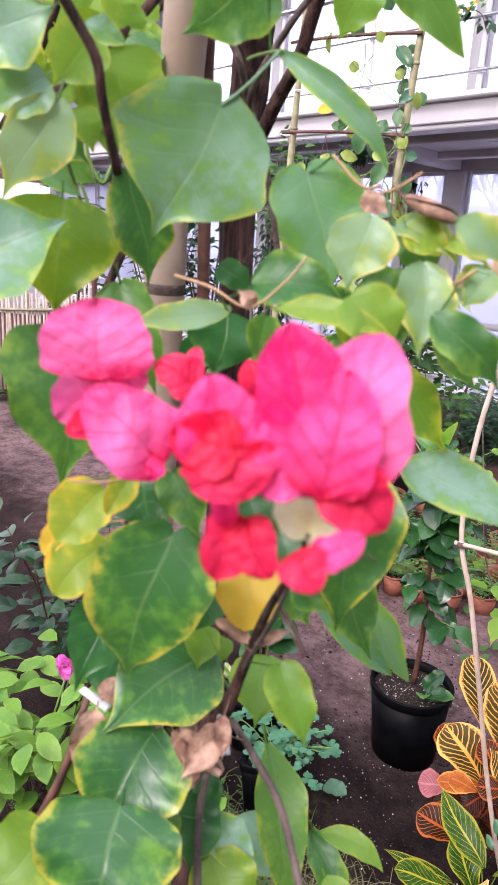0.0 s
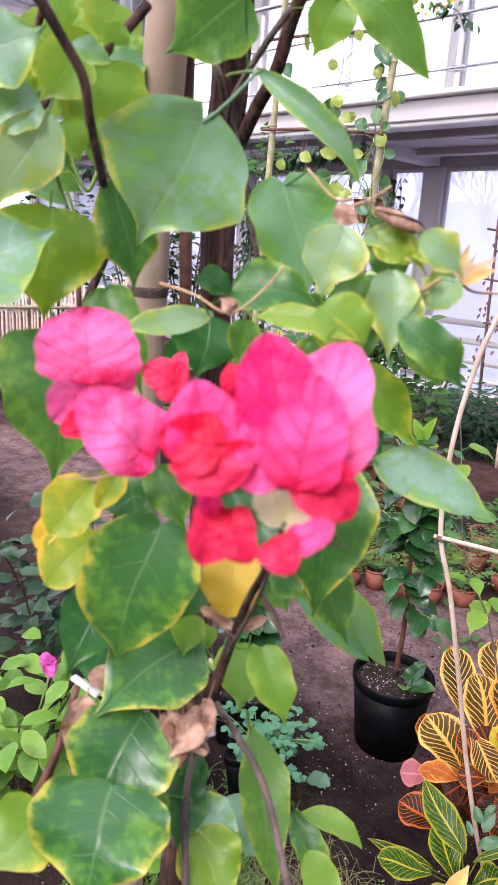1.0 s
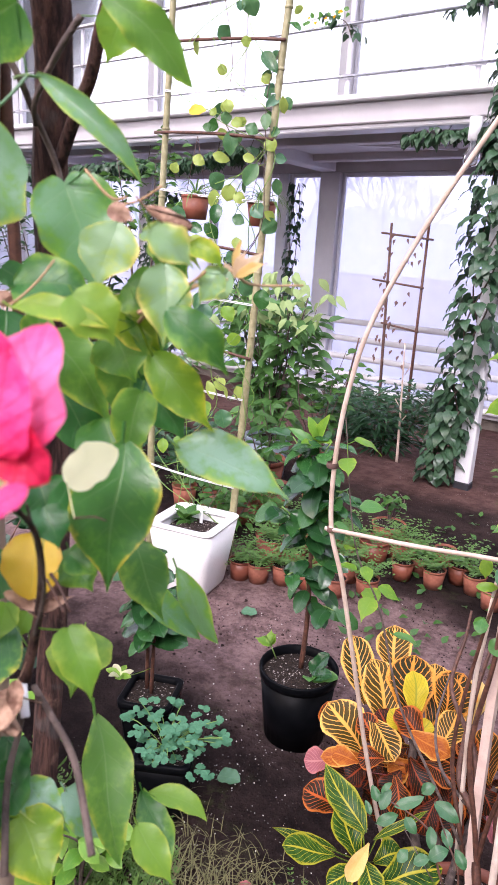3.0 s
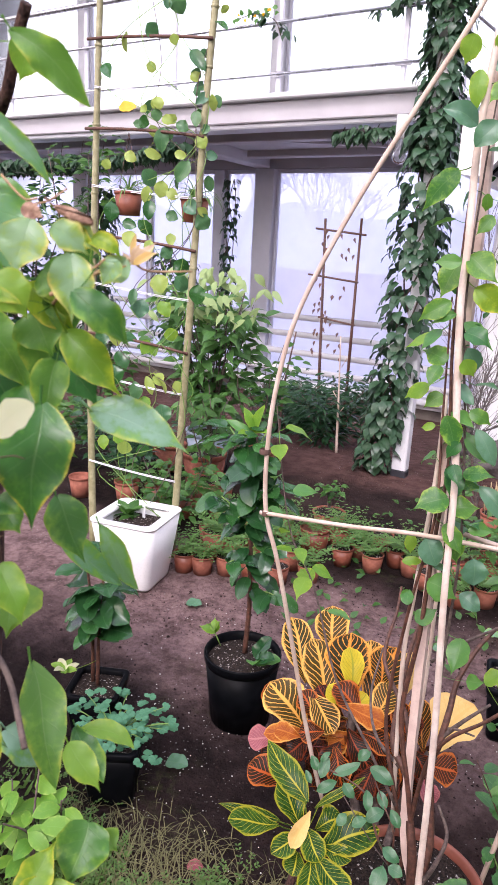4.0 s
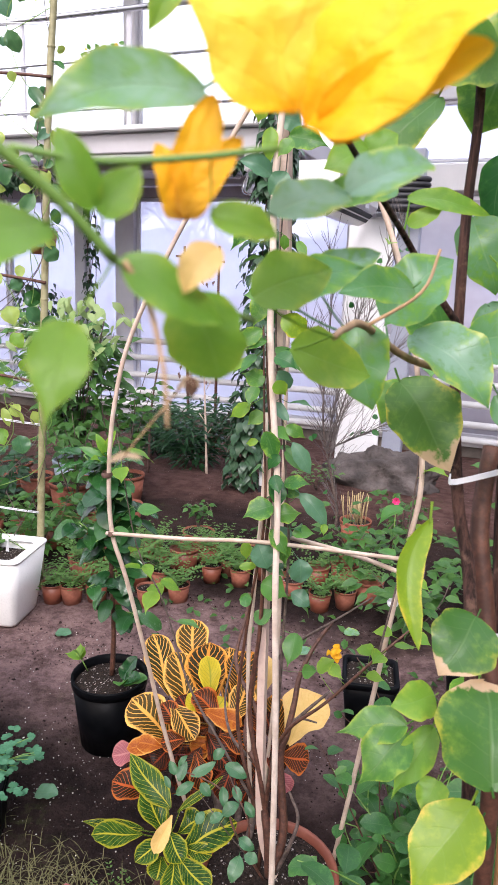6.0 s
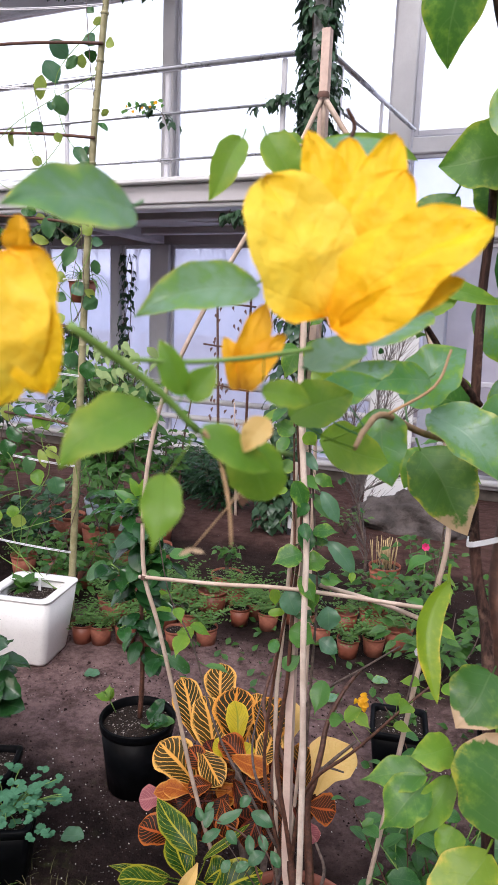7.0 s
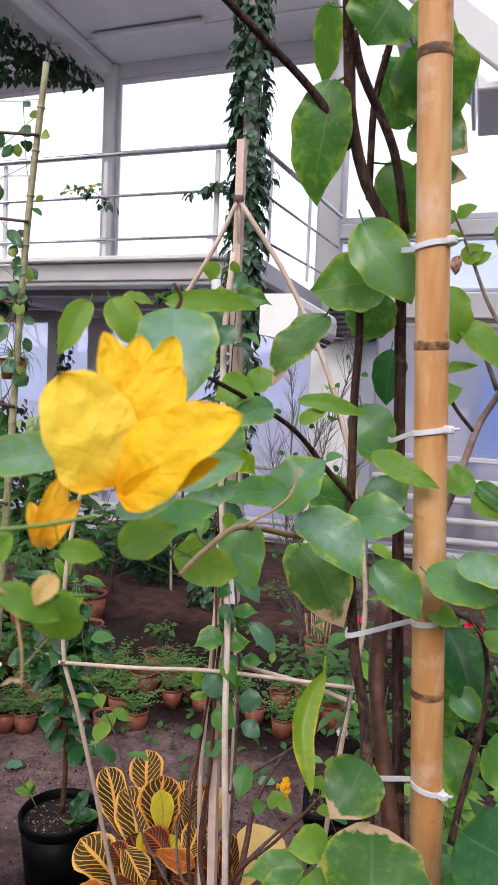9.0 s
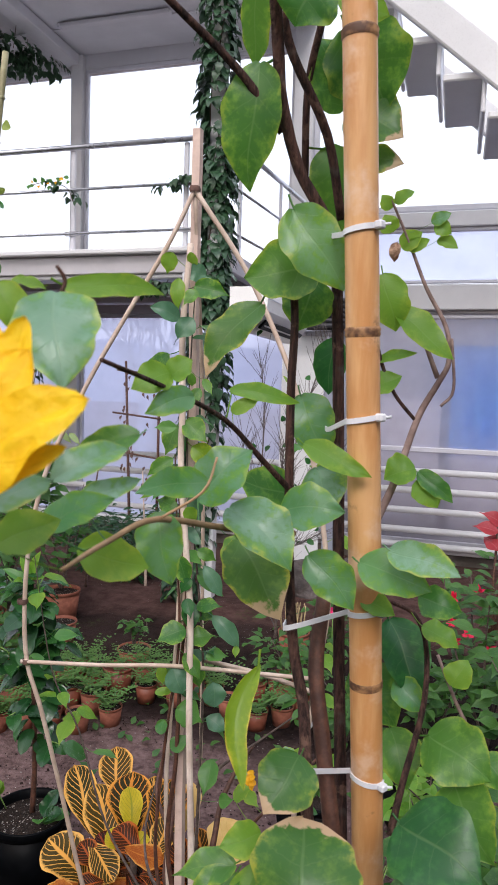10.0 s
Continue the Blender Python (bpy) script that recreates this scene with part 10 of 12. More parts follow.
blade_on(PINK, "pale_edge", (0.0963, 0.3834, 1.5717), (0.0881, 0.3772, 1.5598), (0.4, -0.9, 0.19), 0.0127, "drip", ripple=0.07)
blade_on(PINK, "yellow_edge", (0.0761, 0.3654, 1.5824), (0.088, 0.3743, 1.5745), (0.69, -0.65, 0.31), 0.0122, ripple=0.08)
blade_on(PINK, "green", (0.0486, 0.4044, 1.2316), (0.056, 0.3782, 1.2063), (0.49, -0.53, 0.69), 0.0316)
blade_on(PINK, "yellow_edge", (0.0568, 0.3673, 1.2268), (0.0665, 0.3432, 1.2042), (0.5, -0.48, 0.72), 0.0361)
blade_on(PINK, "light", (0.0521, 0.4118, 1.2196), (0.0648, 0.4129, 1.2109), (0.54, -0.4, 0.74), 0.0141, "drip")
blade_on(PINK, "light", (0.0711, 0.3678, 1.3244), (0.0927, 0.3681, 1.304), (0.63, -0.4, 0.66), 0.0158, "drip")
blade_on(PINK, "yellow_edge", (0.0506, 0.3513, 1.2211), (0.0483, 0.3775, 1.2411), (0.46, -0.51, 0.73), 0.0207)
blade_on(PINK, "deep", (0.0782, 0.3163, 1.4957), (0.0864, 0.3154, 1.4832), (0.58, -0.69, 0.43), 0.0131)
blade_on(PINK, "deep", (0.0356, 0.3452, 1.4864), (0.0488, 0.3452, 1.4657), (0.63, -0.67, 0.4), 0.0246)
blade_on(PINK, "deep", (0.041, 0.3575, 1.4864), (0.0436, 0.3477, 1.4652), (0.75, -0.56, 0.35), 0.0192)
blade_on(PINK, "green", (0.0744, 0.328, 1.4731), (0.085, 0.3324, 1.4674), (0.56, -0.49, 0.67), 0.0113, "drip", fold=0.3)
blade_on(PINK, "light", (0.0283, 0.3338, 1.4354), (0.0332, 0.3261, 1.4217), (0.61, -0.58, 0.54), 0.0133)
blade_on(PINK, "deep", (-0.0068, 0.3131, 1.4218), (0.0152, 0.3166, 1.3986), (0.68, -0.43, 0.59), 0.0262)
blade_on(PINK, "light", (0.029, 0.3439, 1.4268), (0.0302, 0.3368, 1.4179), (0.57, -0.6, 0.56), 0.0092)
blade_on(PINK, "withered", (0.0489, 0.32, 1.4529), (0.0629, 0.3274, 1.4455), (0.59, -0.5, 0.63), 0.0052, "drip", ripple=0.2, fold=0.5)
blade_on(PINK, "withered", (0.0633, 0.3235, 1.4499), (0.0712, 0.3336, 1.4539), (0.45, -0.61, 0.65), 0.0047, "drip", ripple=0.2, fold=0.5)
blade_on(PINK, "withered", (0.0528, 0.3208, 1.4111), (0.0518, 0.3033, 1.3982), (0.51, -0.53, 0.68), 0.0112, ripple=0.15, fold=0.3)
blade_on(PINK, "withered", (0.0552, 0.3192, 1.4188), (0.0618, 0.3129, 1.4077), (0.55, -0.54, 0.63), 0.0063, "drip", ripple=0.2, fold=0.4)
blade_on(PINK, "withered", (0.007, 0.299, 1.4026), (0.0179, 0.2848, 1.3825), (0.64, -0.41, 0.64), 0.0140, "drip", ripple=0.2, fold=0.4)
blade_on(PINK, "green", (0.0157, 0.3687, 1.541), (0.0367, 0.3848, 1.5031), (0.85, -0.43, 0.29), 0.0244)
blade_on(PINK, "yellow_edge", (0.0449, 0.3748, 1.5574), (0.0617, 0.3894, 1.5335), (0.78, -0.59, 0.19), 0.0169, "drip")
blade_on(PINK, "green", (0.0771, 0.3605, 1.5277), (0.0759, 0.3511, 1.5016), (0.7, -0.68, 0.21), 0.0163)
blade_on(PINK, "light", (0.0971, 0.313, 1.5647), (0.1054, 0.3212, 1.5506), (0.84, -0.5, 0.2), 0.0166)
blade_on(PINK, "deep", (0.0032, 0.3802, 1.5164), (0.0222, 0.3912, 1.4802), (0.78, -0.58, 0.23), 0.0249)
blade_on(PINK, "green", (0.098, 0.3512, 1.5592), (0.1144, 0.3636, 1.5385), (0.77, -0.59, 0.25), 0.0148, "drip", ripple=0.08)
blade_on(PINK, "pale_edge", (0.1176, 0.3219, 1.5825), (0.126, 0.3305, 1.5736), (0.82, -0.46, 0.33), 0.0113, "drip")
blade_on(PINK, "green", (0.0526, 0.3812, 1.4539), (0.0713, 0.3813, 1.4222), (0.7, -0.58, 0.41), 0.0207, "drip")
blade_on(PINK, "deep", (0.0724, 0.3303, 1.5002), (0.0866, 0.3374, 1.4794), (0.76, -0.57, 0.33), 0.0222)
blade_on(PINK, "light", (0.0651, 0.3356, 1.4379), (0.0803, 0.3338, 1.413), (0.7, -0.53, 0.47), 0.0162)
blade_on(PINK, "light", (0.0239, 0.4027, 1.6691), (0.0129, 0.4011, 1.6498), (0.6, -0.75, -0.28), 0.0182)
blade_on(PINK, "green", (0.0596, 0.3575, 1.6563), (0.0806, 0.38, 1.6315), (0.67, -0.74, -0.1), 0.0139, "lance", ripple=0.13, bend=-0.05)
blade_on(PINK, "green", (0.0298, 0.347, 1.6545), (0.0085, 0.3308, 1.637), (0.7, -0.68, -0.22), 0.0290)
blade_on(PINK, "pale", (0.0266, 0.3574, 1.6354), (0.0596, 0.3767, 1.5996), (0.56, -0.83, 0.06), 0.0094, "lance", fold=0.6, bend=-0.07)
bract_on(PINK, "rose", (0.0622, 0.2661, 1.5422), (0.0530, 0.2710, 1.5603), (0.78, -0.48, 0.45), 0.0272)
bract_on(PINK, "rose", (0.0609, 0.268, 1.5426), (0.0568, 0.2571, 1.5332), (0.88, -0.45, 0.14), 0.0152)
bract_on(PINK, "pink", (0.0596, 0.2696, 1.542), (0.0619, 0.28, 1.542), (0.86, -0.19, 0.47), 0.0102)
bract_on(PINK, "rose", (0.0839, 0.2683, 1.5269), (0.0706, 0.2567, 1.5429), (0.83, -0.39, 0.4), 0.0193)
bract_on(PINK, "pink", (0.0822, 0.2661, 1.5301), (0.0811, 0.2615, 1.5246), (0.73, -0.59, 0.35), 0.0113)
bract_on(PINK, "red", (0.0641, 0.2659, 1.5346), (0.0604, 0.2577, 1.5304), (0.82, -0.5, 0.26), 0.0079)
bract_on(PINK, "red", (0.0746, 0.2855, 1.5406), (0.0672, 0.2783, 1.5469), (0.79, -0.52, 0.32), 0.0109)
bract_on(PINK, "red", (0.0721, 0.284, 1.5403), (0.0724, 0.2872, 1.5506), (0.48, -0.84, 0.25), 0.0068)
bract_on(PINK, "red", (0.0829, 0.2989, 1.5364), (0.0789, 0.298, 1.5478), (0.69, -0.7, 0.19), 0.0085)
bract_on(PINK, "pink", (0.1213, 0.2525, 1.5375), (0.1133, 0.2549, 1.5539), (0.72, -0.54, 0.43), 0.0152)
bract_on(PINK, "red", (0.1231, 0.2531, 1.5427), (0.1135, 0.2461, 1.5444), (0.59, -0.73, 0.35), 0.0111)
bract_on(PINK, "red", (0.1206, 0.2522, 1.5432), (0.1247, 0.2522, 1.5346), (0.65, -0.7, 0.31), 0.0157)
bract_on(PINK, "pink", (0.1187, 0.255, 1.5274), (0.115, 0.2557, 1.5356), (0.7, -0.61, 0.37), 0.0046)
bract_on(PINK, "pink", (0.1313, 0.2638, 1.5346), (0.119, 0.2673, 1.5626), (0.75, -0.53, 0.4), 0.0190)
bract_on(PINK, "rose", (0.1333, 0.2662, 1.5365), (0.1304, 0.2786, 1.5618), (0.3, -0.84, 0.45), 0.0199)
bract_on(PINK, "pink", (0.1346, 0.2605, 1.5364), (0.1337, 0.2665, 1.5568), (0.51, -0.82, 0.27), 0.0152)
bract_on(PINK, "pink", (0.1308, 0.2638, 1.5438), (0.1249, 0.2553, 1.5358), (0.7, -0.68, 0.22), 0.0122)
bract_on(PINK, "red", (0.1329, 0.2644, 1.5411), (0.1419, 0.2689, 1.5312), (0.53, -0.84, 0.09), 0.0125)
bract_on(PINK, "red", (0.1199, 0.2596, 1.528), (0.1181, 0.2517, 1.5189), (0.76, -0.56, 0.33), 0.0114)
bract_on(PINK, "red", (0.1197, 0.2583, 1.5287), (0.1266, 0.2589, 1.5194), (0.52, -0.78, 0.34), 0.0094)
bract_on(PINK, "red", (0.1174, 0.2556, 1.5268), (0.1196, 0.2521, 1.5183), (0.8, -0.45, 0.39), 0.0072)
bract_on(PINK, "red", (0.133, 0.2573, 1.5277), (0.1379, 0.2576, 1.522), (0.56, -0.7, 0.44), 0.0080)
bract_on(PINK, "pink", (0.1356, 0.2588, 1.5267), (0.1408, 0.2649, 1.5309), (0.45, -0.74, 0.5), 0.0062)
stem_on(PINK, BARK, "stem", [(-0.0006, 0.2898, 1.6453), (0.0011, 0.2979, 1.6345), (0.0041, 0.3025, 1.6249), (0.0019, 0.3063, 1.6135), (-0.0022, 0.3143, 1.5945)], 0.0017, 0.0015)
stem_on(PINK, BARK, "stem", [(-0.0278, 0.352, 1.6628), (-0.0328, 0.3359, 1.6435), (-0.0391, 0.3215, 1.631), (-0.0408, 0.312, 1.6204)], 0.002, 0.0016)
stem_on(PINK, BARK, "stem", [(-0.0459, 0.3136, 1.6469), (-0.0507, 0.3091, 1.6377), (-0.0549, 0.3044, 1.6294)], 0.0016, 0.0016)
stem_on(PINK, GREENSTEM, "stem", [(-0.0325, 0.3084, 1.6124), (-0.0357, 0.3152, 1.6009), (-0.0378, 0.3227, 1.5858)], 0.0008, 0.0008)
blade_on(PINK, "light", (-0.0279, 0.3387, 1.6537), (-0.0318, 0.3376, 1.6428), (0.78, -0.58, -0.22), 0.0108, "drip")
blade_on(PINK, "light", (-0.045, 0.3238, 1.6242), (-0.0405, 0.332, 1.6202), (0.86, -0.5, -0.06), 0.0064, "drip")
blade_on(PINK, "light", (-0.0431, 0.3281, 1.6198), (-0.0432, 0.331, 1.6049), (0.85, -0.52, -0.11), 0.0113, "drip")
blade_on(PINK, "yellow_edge", (-0.0507, 0.312, 1.6304), (-0.0471, 0.3202, 1.6247), (0.88, -0.46, -0.09), 0.0099, "drip")
blade_on(PINK, "yellow_edge", (-0.0356, 0.3292, 1.6498), (-0.0412, 0.3254, 1.6376), (0.8, -0.56, -0.2), 0.0172, "drip")
blade_on(PINK, "green", (-0.0491, 0.3219, 1.602), (-0.0427, 0.3331, 1.5935), (0.87, -0.49, 0.01), 0.0084, "drip")
stem_on(PINK, BARK, "stem", [(0.0467, 0.3286, 1.4106), (0.0555, 0.3275, 1.4351), (0.0712, 0.3193, 1.465), (0.1013, 0.2951, 1.4999), (0.1276, 0.2667, 1.5258)], 0.0024, 0.0005)
stem_on(PINK, REDSTEM, "twig", [(0.0796, 0.3167, 1.472), (0.0855, 0.3161, 1.4686), (0.0921, 0.3144, 1.4636)], 0.0007, 0.0004)
stem_on(PINK, DRYSTEM, "twig", [(0.0805, 0.3547, 1.5563), (0.0875, 0.371, 1.5641), (0.0943, 0.3856, 1.5712), (0.0966, 0.3974, 1.5668), (0.1094, 0.4134, 1.5673)], 0.0009, 0.0004)
blade_on(PINK, "cream", (0.1276, 0.2667, 1.5258), (0.1205, 0.266, 1.5307), (0.47, -0.66, 0.59), 0.0064, "round")
blade_on(PINK, "cream", (0.1276, 0.2667, 1.5258), (0.1244, 0.2706, 1.5334), (0.51, -0.66, 0.56), 0.0064, "round")
blade_on(PINK, "cream", (0.1276, 0.2667, 1.5258), (0.1306, 0.274, 1.5306), (0.53, -0.6, 0.6), 0.0064, "round")
blade_on(PINK, "cream", (0.1276, 0.2667, 1.5258), (0.1303, 0.2707, 1.5245), (0.79, -0.35, 0.5), 0.0065, "round")
curled_leaf(PINK, (0.038, 0.3142, 1.4064), (0.0564, 0.3173, 1.3973), 0.0036)
curled_leaf(PINK, (0.0427, 0.3182, 1.4053), (0.0522, 0.3076, 1.3935), 0.0032)
curled_leaf(PINK, (0.0371, 0.3118, 1.4053), (0.048, 0.3094, 1.3982), 0.0028)
curled_leaf(PINK, (0.0765, 0.3625, 1.5907), (0.0905, 0.369, 1.5852), 0.0023)
tie_on(PINK, (-0.0035, 0.2993, 1.4065), (0.0093, 0.303, 1.4029))
tie_on(PINK, (0.043, 0.3299, 1.407), (0.0526, 0.324, 1.3982))

# ---- yellow bougainvillea on its bamboo cane ----
YELLOW = thing("bougainvillea", (0.45, 0.62, 0.0), "yellow flowering bougainvillea on a bamboo cane, leaf tips scorched", "climbing plant")
bamboo_cane("bamboo_cane", [(0.5284, 0.7263, 0.0014), (0.4674, 0.6148, 1.4235), (0.4454, 0.5746, 1.9368), (0.4191, 0.5266, 2.55)], 0.0128, BAMBOO, "golden bamboo cane with dark nodes and white cable ties", nodes=(1.425, 1.914, 1.705, 1.095, 0.765, 0.465, 2.214))
stem_on(YELLOW, BARK, "stem", [(0.375, 0.5975, 1.9824), (0.3748, 0.6217, 1.927), (0.3765, 0.6308, 1.8954), (0.389, 0.6468, 1.8454), (0.4174, 0.662, 1.7918), (0.4204, 0.6835, 1.7271), (0.4261, 0.6859, 1.6056), (0.4356, 0.6662, 1.4556), (0.4518, 0.6393, 1.2297), (0.471, 0.6373, 0.8401)], 0.0049, 0.0054)
stem_on(YELLOW, BARK, "stem", [(0.2876, 0.5395, 1.9615), (0.313, 0.5756, 1.9415), (0.3354, 0.6054, 1.9237), (0.3549, 0.6216, 1.9025), (0.3757, 0.6372, 1.873)], 0.0030, 0.0037)
stem_on(YELLOW, BARK, "stem", [(0.3741, 0.6303, 1.9663), (0.3808, 0.6466, 1.9377), (0.4082, 0.6665, 1.8787), (0.4196, 0.6888, 1.8124)], 0.0039, 0.0042)
stem_on(YELLOW, BARK, "stem", [(0.4012, 0.6587, 1.9685), (0.3869, 0.6775, 1.9225), (0.3839, 0.6939, 1.8452)], 0.0033, 0.0033)
stem_on(YELLOW, BARK, "stem", [(0.3886, 0.6415, 1.7602), (0.3898, 0.648, 1.7136), (0.388, 0.6501, 1.6555), (0.3912, 0.6437, 1.5675), (0.3959, 0.6329, 1.5107), (0.4067, 0.6138, 1.4446), (0.4197, 0.6018, 1.3986), (0.4312, 0.5767, 1.3201), (0.4405, 0.5878, 1.2001)], 0.0033, 0.0053)
stem_on(YELLOW, REDSTEM, "stem", [(0.4242, 0.6522, 1.484), (0.4231, 0.6313, 1.4257), (0.4342, 0.616, 1.3654), (0.453, 0.5992, 1.2432), (0.4641, 0.633, 0.8992)], 0.0067, 0.0072)
stem_on(YELLOW, BARK, "twig", [(0.3949, 0.6449, 1.5701), (0.3724, 0.6124, 1.6036), (0.3567, 0.568, 1.6348), (0.3512, 0.4702, 1.6576), (0.3518, 0.3814, 1.6717)], 0.0029, 0.0012)
stem_on(YELLOW, DRYSTEM, "twig", [(0.4016, 0.6202, 1.5407), (0.3714, 0.5313, 1.5593), (0.3655, 0.4249, 1.5834), (0.3734, 0.35, 1.5864), (0.3828, 0.2963, 1.5872)], 0.0028, 0.0009)
stem_on(YELLOW, DRYSTEM, "twig", [(0.3669, 0.4257, 1.584), (0.3881, 0.4371, 1.5997), (0.3944, 0.442, 1.6194)], 0.0009, 0.0007)
stem_on(YELLOW, REDSTEM, "twig", [(0.3665, 0.3161, 1.7071), (0.3689, 0.3188, 1.7007), (0.3645, 0.3174, 1.6914)], 0.0008, 0.0010)
stem_on(YELLOW, PALETWIG, "twig", [(0.4593, 0.7117, 1.539), (0.4742, 0.7291, 1.578), (0.4915, 0.7448, 1.6374), (0.5081, 0.7457, 1.6702), (0.5173, 0.7452, 1.6917), (0.5131, 0.7478, 1.7236), (0.4931, 0.7477, 1.7607), (0.476, 0.7393, 1.8015), (0.4579, 0.7282, 1.8409)], 0.0040, 0.0011)
stem_on(YELLOW, BARK, "twig", [(0.4906, 0.7446, 1.633), (0.4701, 0.7337, 1.6583), (0.4566, 0.7217, 1.6895), (0.4486, 0.7076, 1.7298)], 0.0018, 0.0018)
stem_on(YELLOW, PALETWIG, "twig", [(0.5078, 0.7456, 1.6756), (0.49, 0.7475, 1.7181), (0.4728, 0.7486, 1.745)], 0.0026, 0.0015)
stem_on(YELLOW, PALETWIG, "twig", [(0.5118, 0.7458, 1.6489), (0.5228, 0.746, 1.6653), (0.5188, 0.7438, 1.7128)], 0.0015, 0.0015)
stem_on(YELLOW, BARK, "stem", [(0.4929, 0.6009, 1.3091), (0.5006, 0.6232, 1.3451), (0.5127, 0.6454, 1.3994), (0.5124, 0.6579, 1.4435), (0.5017, 0.6567, 1.4721), (0.4813, 0.6392, 1.487)], 0.0031, 0.0016)
stem_on(YELLOW, PALETWIG, "twig", [(0.5671, 0.6869, 1.3386), (0.5413, 0.7065, 1.377), (0.5215, 0.7225, 1.4161)], 0.0019, 0.0015)
stem_on(YELLOW, GREENSTEM, "stem", [(0.3904, 0.2192, 1.6241), (0.3782, 0.2106, 1.6215), (0.3648, 0.2023, 1.62), (0.3563, 0.1923, 1.6206)], 0.0006, 0.0006)
stem_on(YELLOW, GREENSTEM, "stem", [(0.3513, 0.1771, 1.6279), (0.3581, 0.1873, 1.6198), (0.3637, 0.1935, 1.6135), (0.3699, 0.1998, 1.6046)], 0.0010, 0.0009)
stem_on(YELLOW, GREENSTEM, "stem", [(0.3699, 0.1998, 1.6046), (0.3752, 0.2193, 1.5986), (0.3801, 0.2369, 1.5941)], 0.0007, 0.0006)
stem_on(YELLOW, DRYSTEM, "twig", [(0.3707, 0.2013, 1.6045), (0.3733, 0.2045, 1.5983), (0.3772, 0.203, 1.5873), (0.3794, 0.2004, 1.578)], 0.0006, 0.0003)
leaf_on(YELLOW, "green", (0.3591, 0.6242, 1.9245), (0.3476, 0.6464, 1.8279), (-0.02, -1.00, 0.09), 0.0511, "broad")
leaf_on(YELLOW, "satin", (0.396, 0.6024, 1.8021), (0.4369, 0.6133, 1.7387), (0.12, -0.98, 0.16), 0.0482, "broad")
leaf_on(YELLOW, "green", (0.4095, 0.6458, 1.7615), (0.348, 0.6314, 1.7536), (0.03, -0.99, 0.15), 0.0552, "broad")
leaf_on(YELLOW, "green", (0.4013, 0.6757, 1.7585), (0.3861, 0.6782, 1.7124), (0.03, -0.95, 0.32), 0.0496, "broad")
leaf_on(YELLOW, "burn", (0.3616, 0.6386, 1.7327), (0.3193, 0.6189, 1.6686), (-0.10, -0.89, 0.44), 0.0361, "broad", wave=0.1)
leaf_on(YELLOW, "green", (0.4148, 0.708, 1.9152), (0.3912, 0.6798, 1.9678), (0.55, -0.81, 0.18), 0.0678, "broad")
leaf_on(YELLOW, "green", (0.4174, 0.682, 1.9735), (0.4548, 0.714, 1.9142), (0.15, -0.98, -0.14), 0.0776, "broad")
leaf_on(YELLOW, "burn", (0.4173, 0.7093, 1.913), (0.4689, 0.7138, 1.8899), (0.24, -0.95, 0.22), 0.0593, "broad")
leaf_on(YELLOW, "burn", (0.4168, 0.7223, 1.8772), (0.4686, 0.7306, 1.8715), (0.27, -0.96, 0.04), 0.0287, "broad")
leaf_on(YELLOW, "green", (0.4116, 0.5923, 1.9664), (0.3917, 0.6031, 1.9386), (-0.19, -0.96, -0.18), 0.0621, "broad")
leaf_on(YELLOW, "light", (0.4158, 0.6522, 1.9858), (0.4564, 0.6666, 1.9705), (0.07, -1.00, -0.06), 0.0335, "broad")
leaf_on(YELLOW, "green", (0.4076, 0.698, 1.8809), (0.4122, 0.7211, 1.8022), (0.01, -0.99, 0.12), 0.0469, "broad")
leaf_on(YELLOW, "green", (0.3562, 0.6159, 1.9826), (0.3472, 0.6415, 1.9288), (0.52, -0.84, -0.14), 0.0260, "broad")
leaf_on(YELLOW, "light", (0.4565, 0.7034, 1.7666), (0.4703, 0.7112, 1.7159), (-0.11, -0.83, 0.55), 0.0395, "broad")
leaf_on(YELLOW, "light", (0.4696, 0.7093, 1.734), (0.521, 0.7152, 1.6913), (0.14, -0.84, 0.53), 0.0309, "broad")
leaf_on(YELLOW, "light", (0.4154, 0.5829, 1.6182), (0.4684, 0.5791, 1.596), (-0.18, -0.84, 0.52), 0.0198, "broad")
leaf_on(YELLOW, "satin", (0.4016, 0.5735, 1.5686), (0.451, 0.5732, 1.5713), (0.08, -0.86, 0.50), 0.0379, "broad")
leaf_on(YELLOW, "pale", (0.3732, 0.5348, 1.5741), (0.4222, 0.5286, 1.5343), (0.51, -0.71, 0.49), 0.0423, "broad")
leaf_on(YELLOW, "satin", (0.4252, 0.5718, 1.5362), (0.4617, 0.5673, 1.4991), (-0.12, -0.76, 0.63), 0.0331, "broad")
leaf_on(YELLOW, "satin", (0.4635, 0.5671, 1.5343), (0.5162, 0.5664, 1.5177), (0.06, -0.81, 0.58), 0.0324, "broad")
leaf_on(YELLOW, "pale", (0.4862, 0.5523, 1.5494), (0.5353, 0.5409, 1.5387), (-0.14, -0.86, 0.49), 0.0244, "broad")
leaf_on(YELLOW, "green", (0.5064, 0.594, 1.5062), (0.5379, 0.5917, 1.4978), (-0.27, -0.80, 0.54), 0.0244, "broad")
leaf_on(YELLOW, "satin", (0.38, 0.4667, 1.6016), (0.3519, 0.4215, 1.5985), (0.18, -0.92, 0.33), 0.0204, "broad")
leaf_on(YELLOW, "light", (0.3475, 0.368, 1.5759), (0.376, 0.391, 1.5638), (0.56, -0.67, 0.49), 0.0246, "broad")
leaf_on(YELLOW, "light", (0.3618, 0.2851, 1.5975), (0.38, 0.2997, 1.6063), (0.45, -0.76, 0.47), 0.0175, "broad")
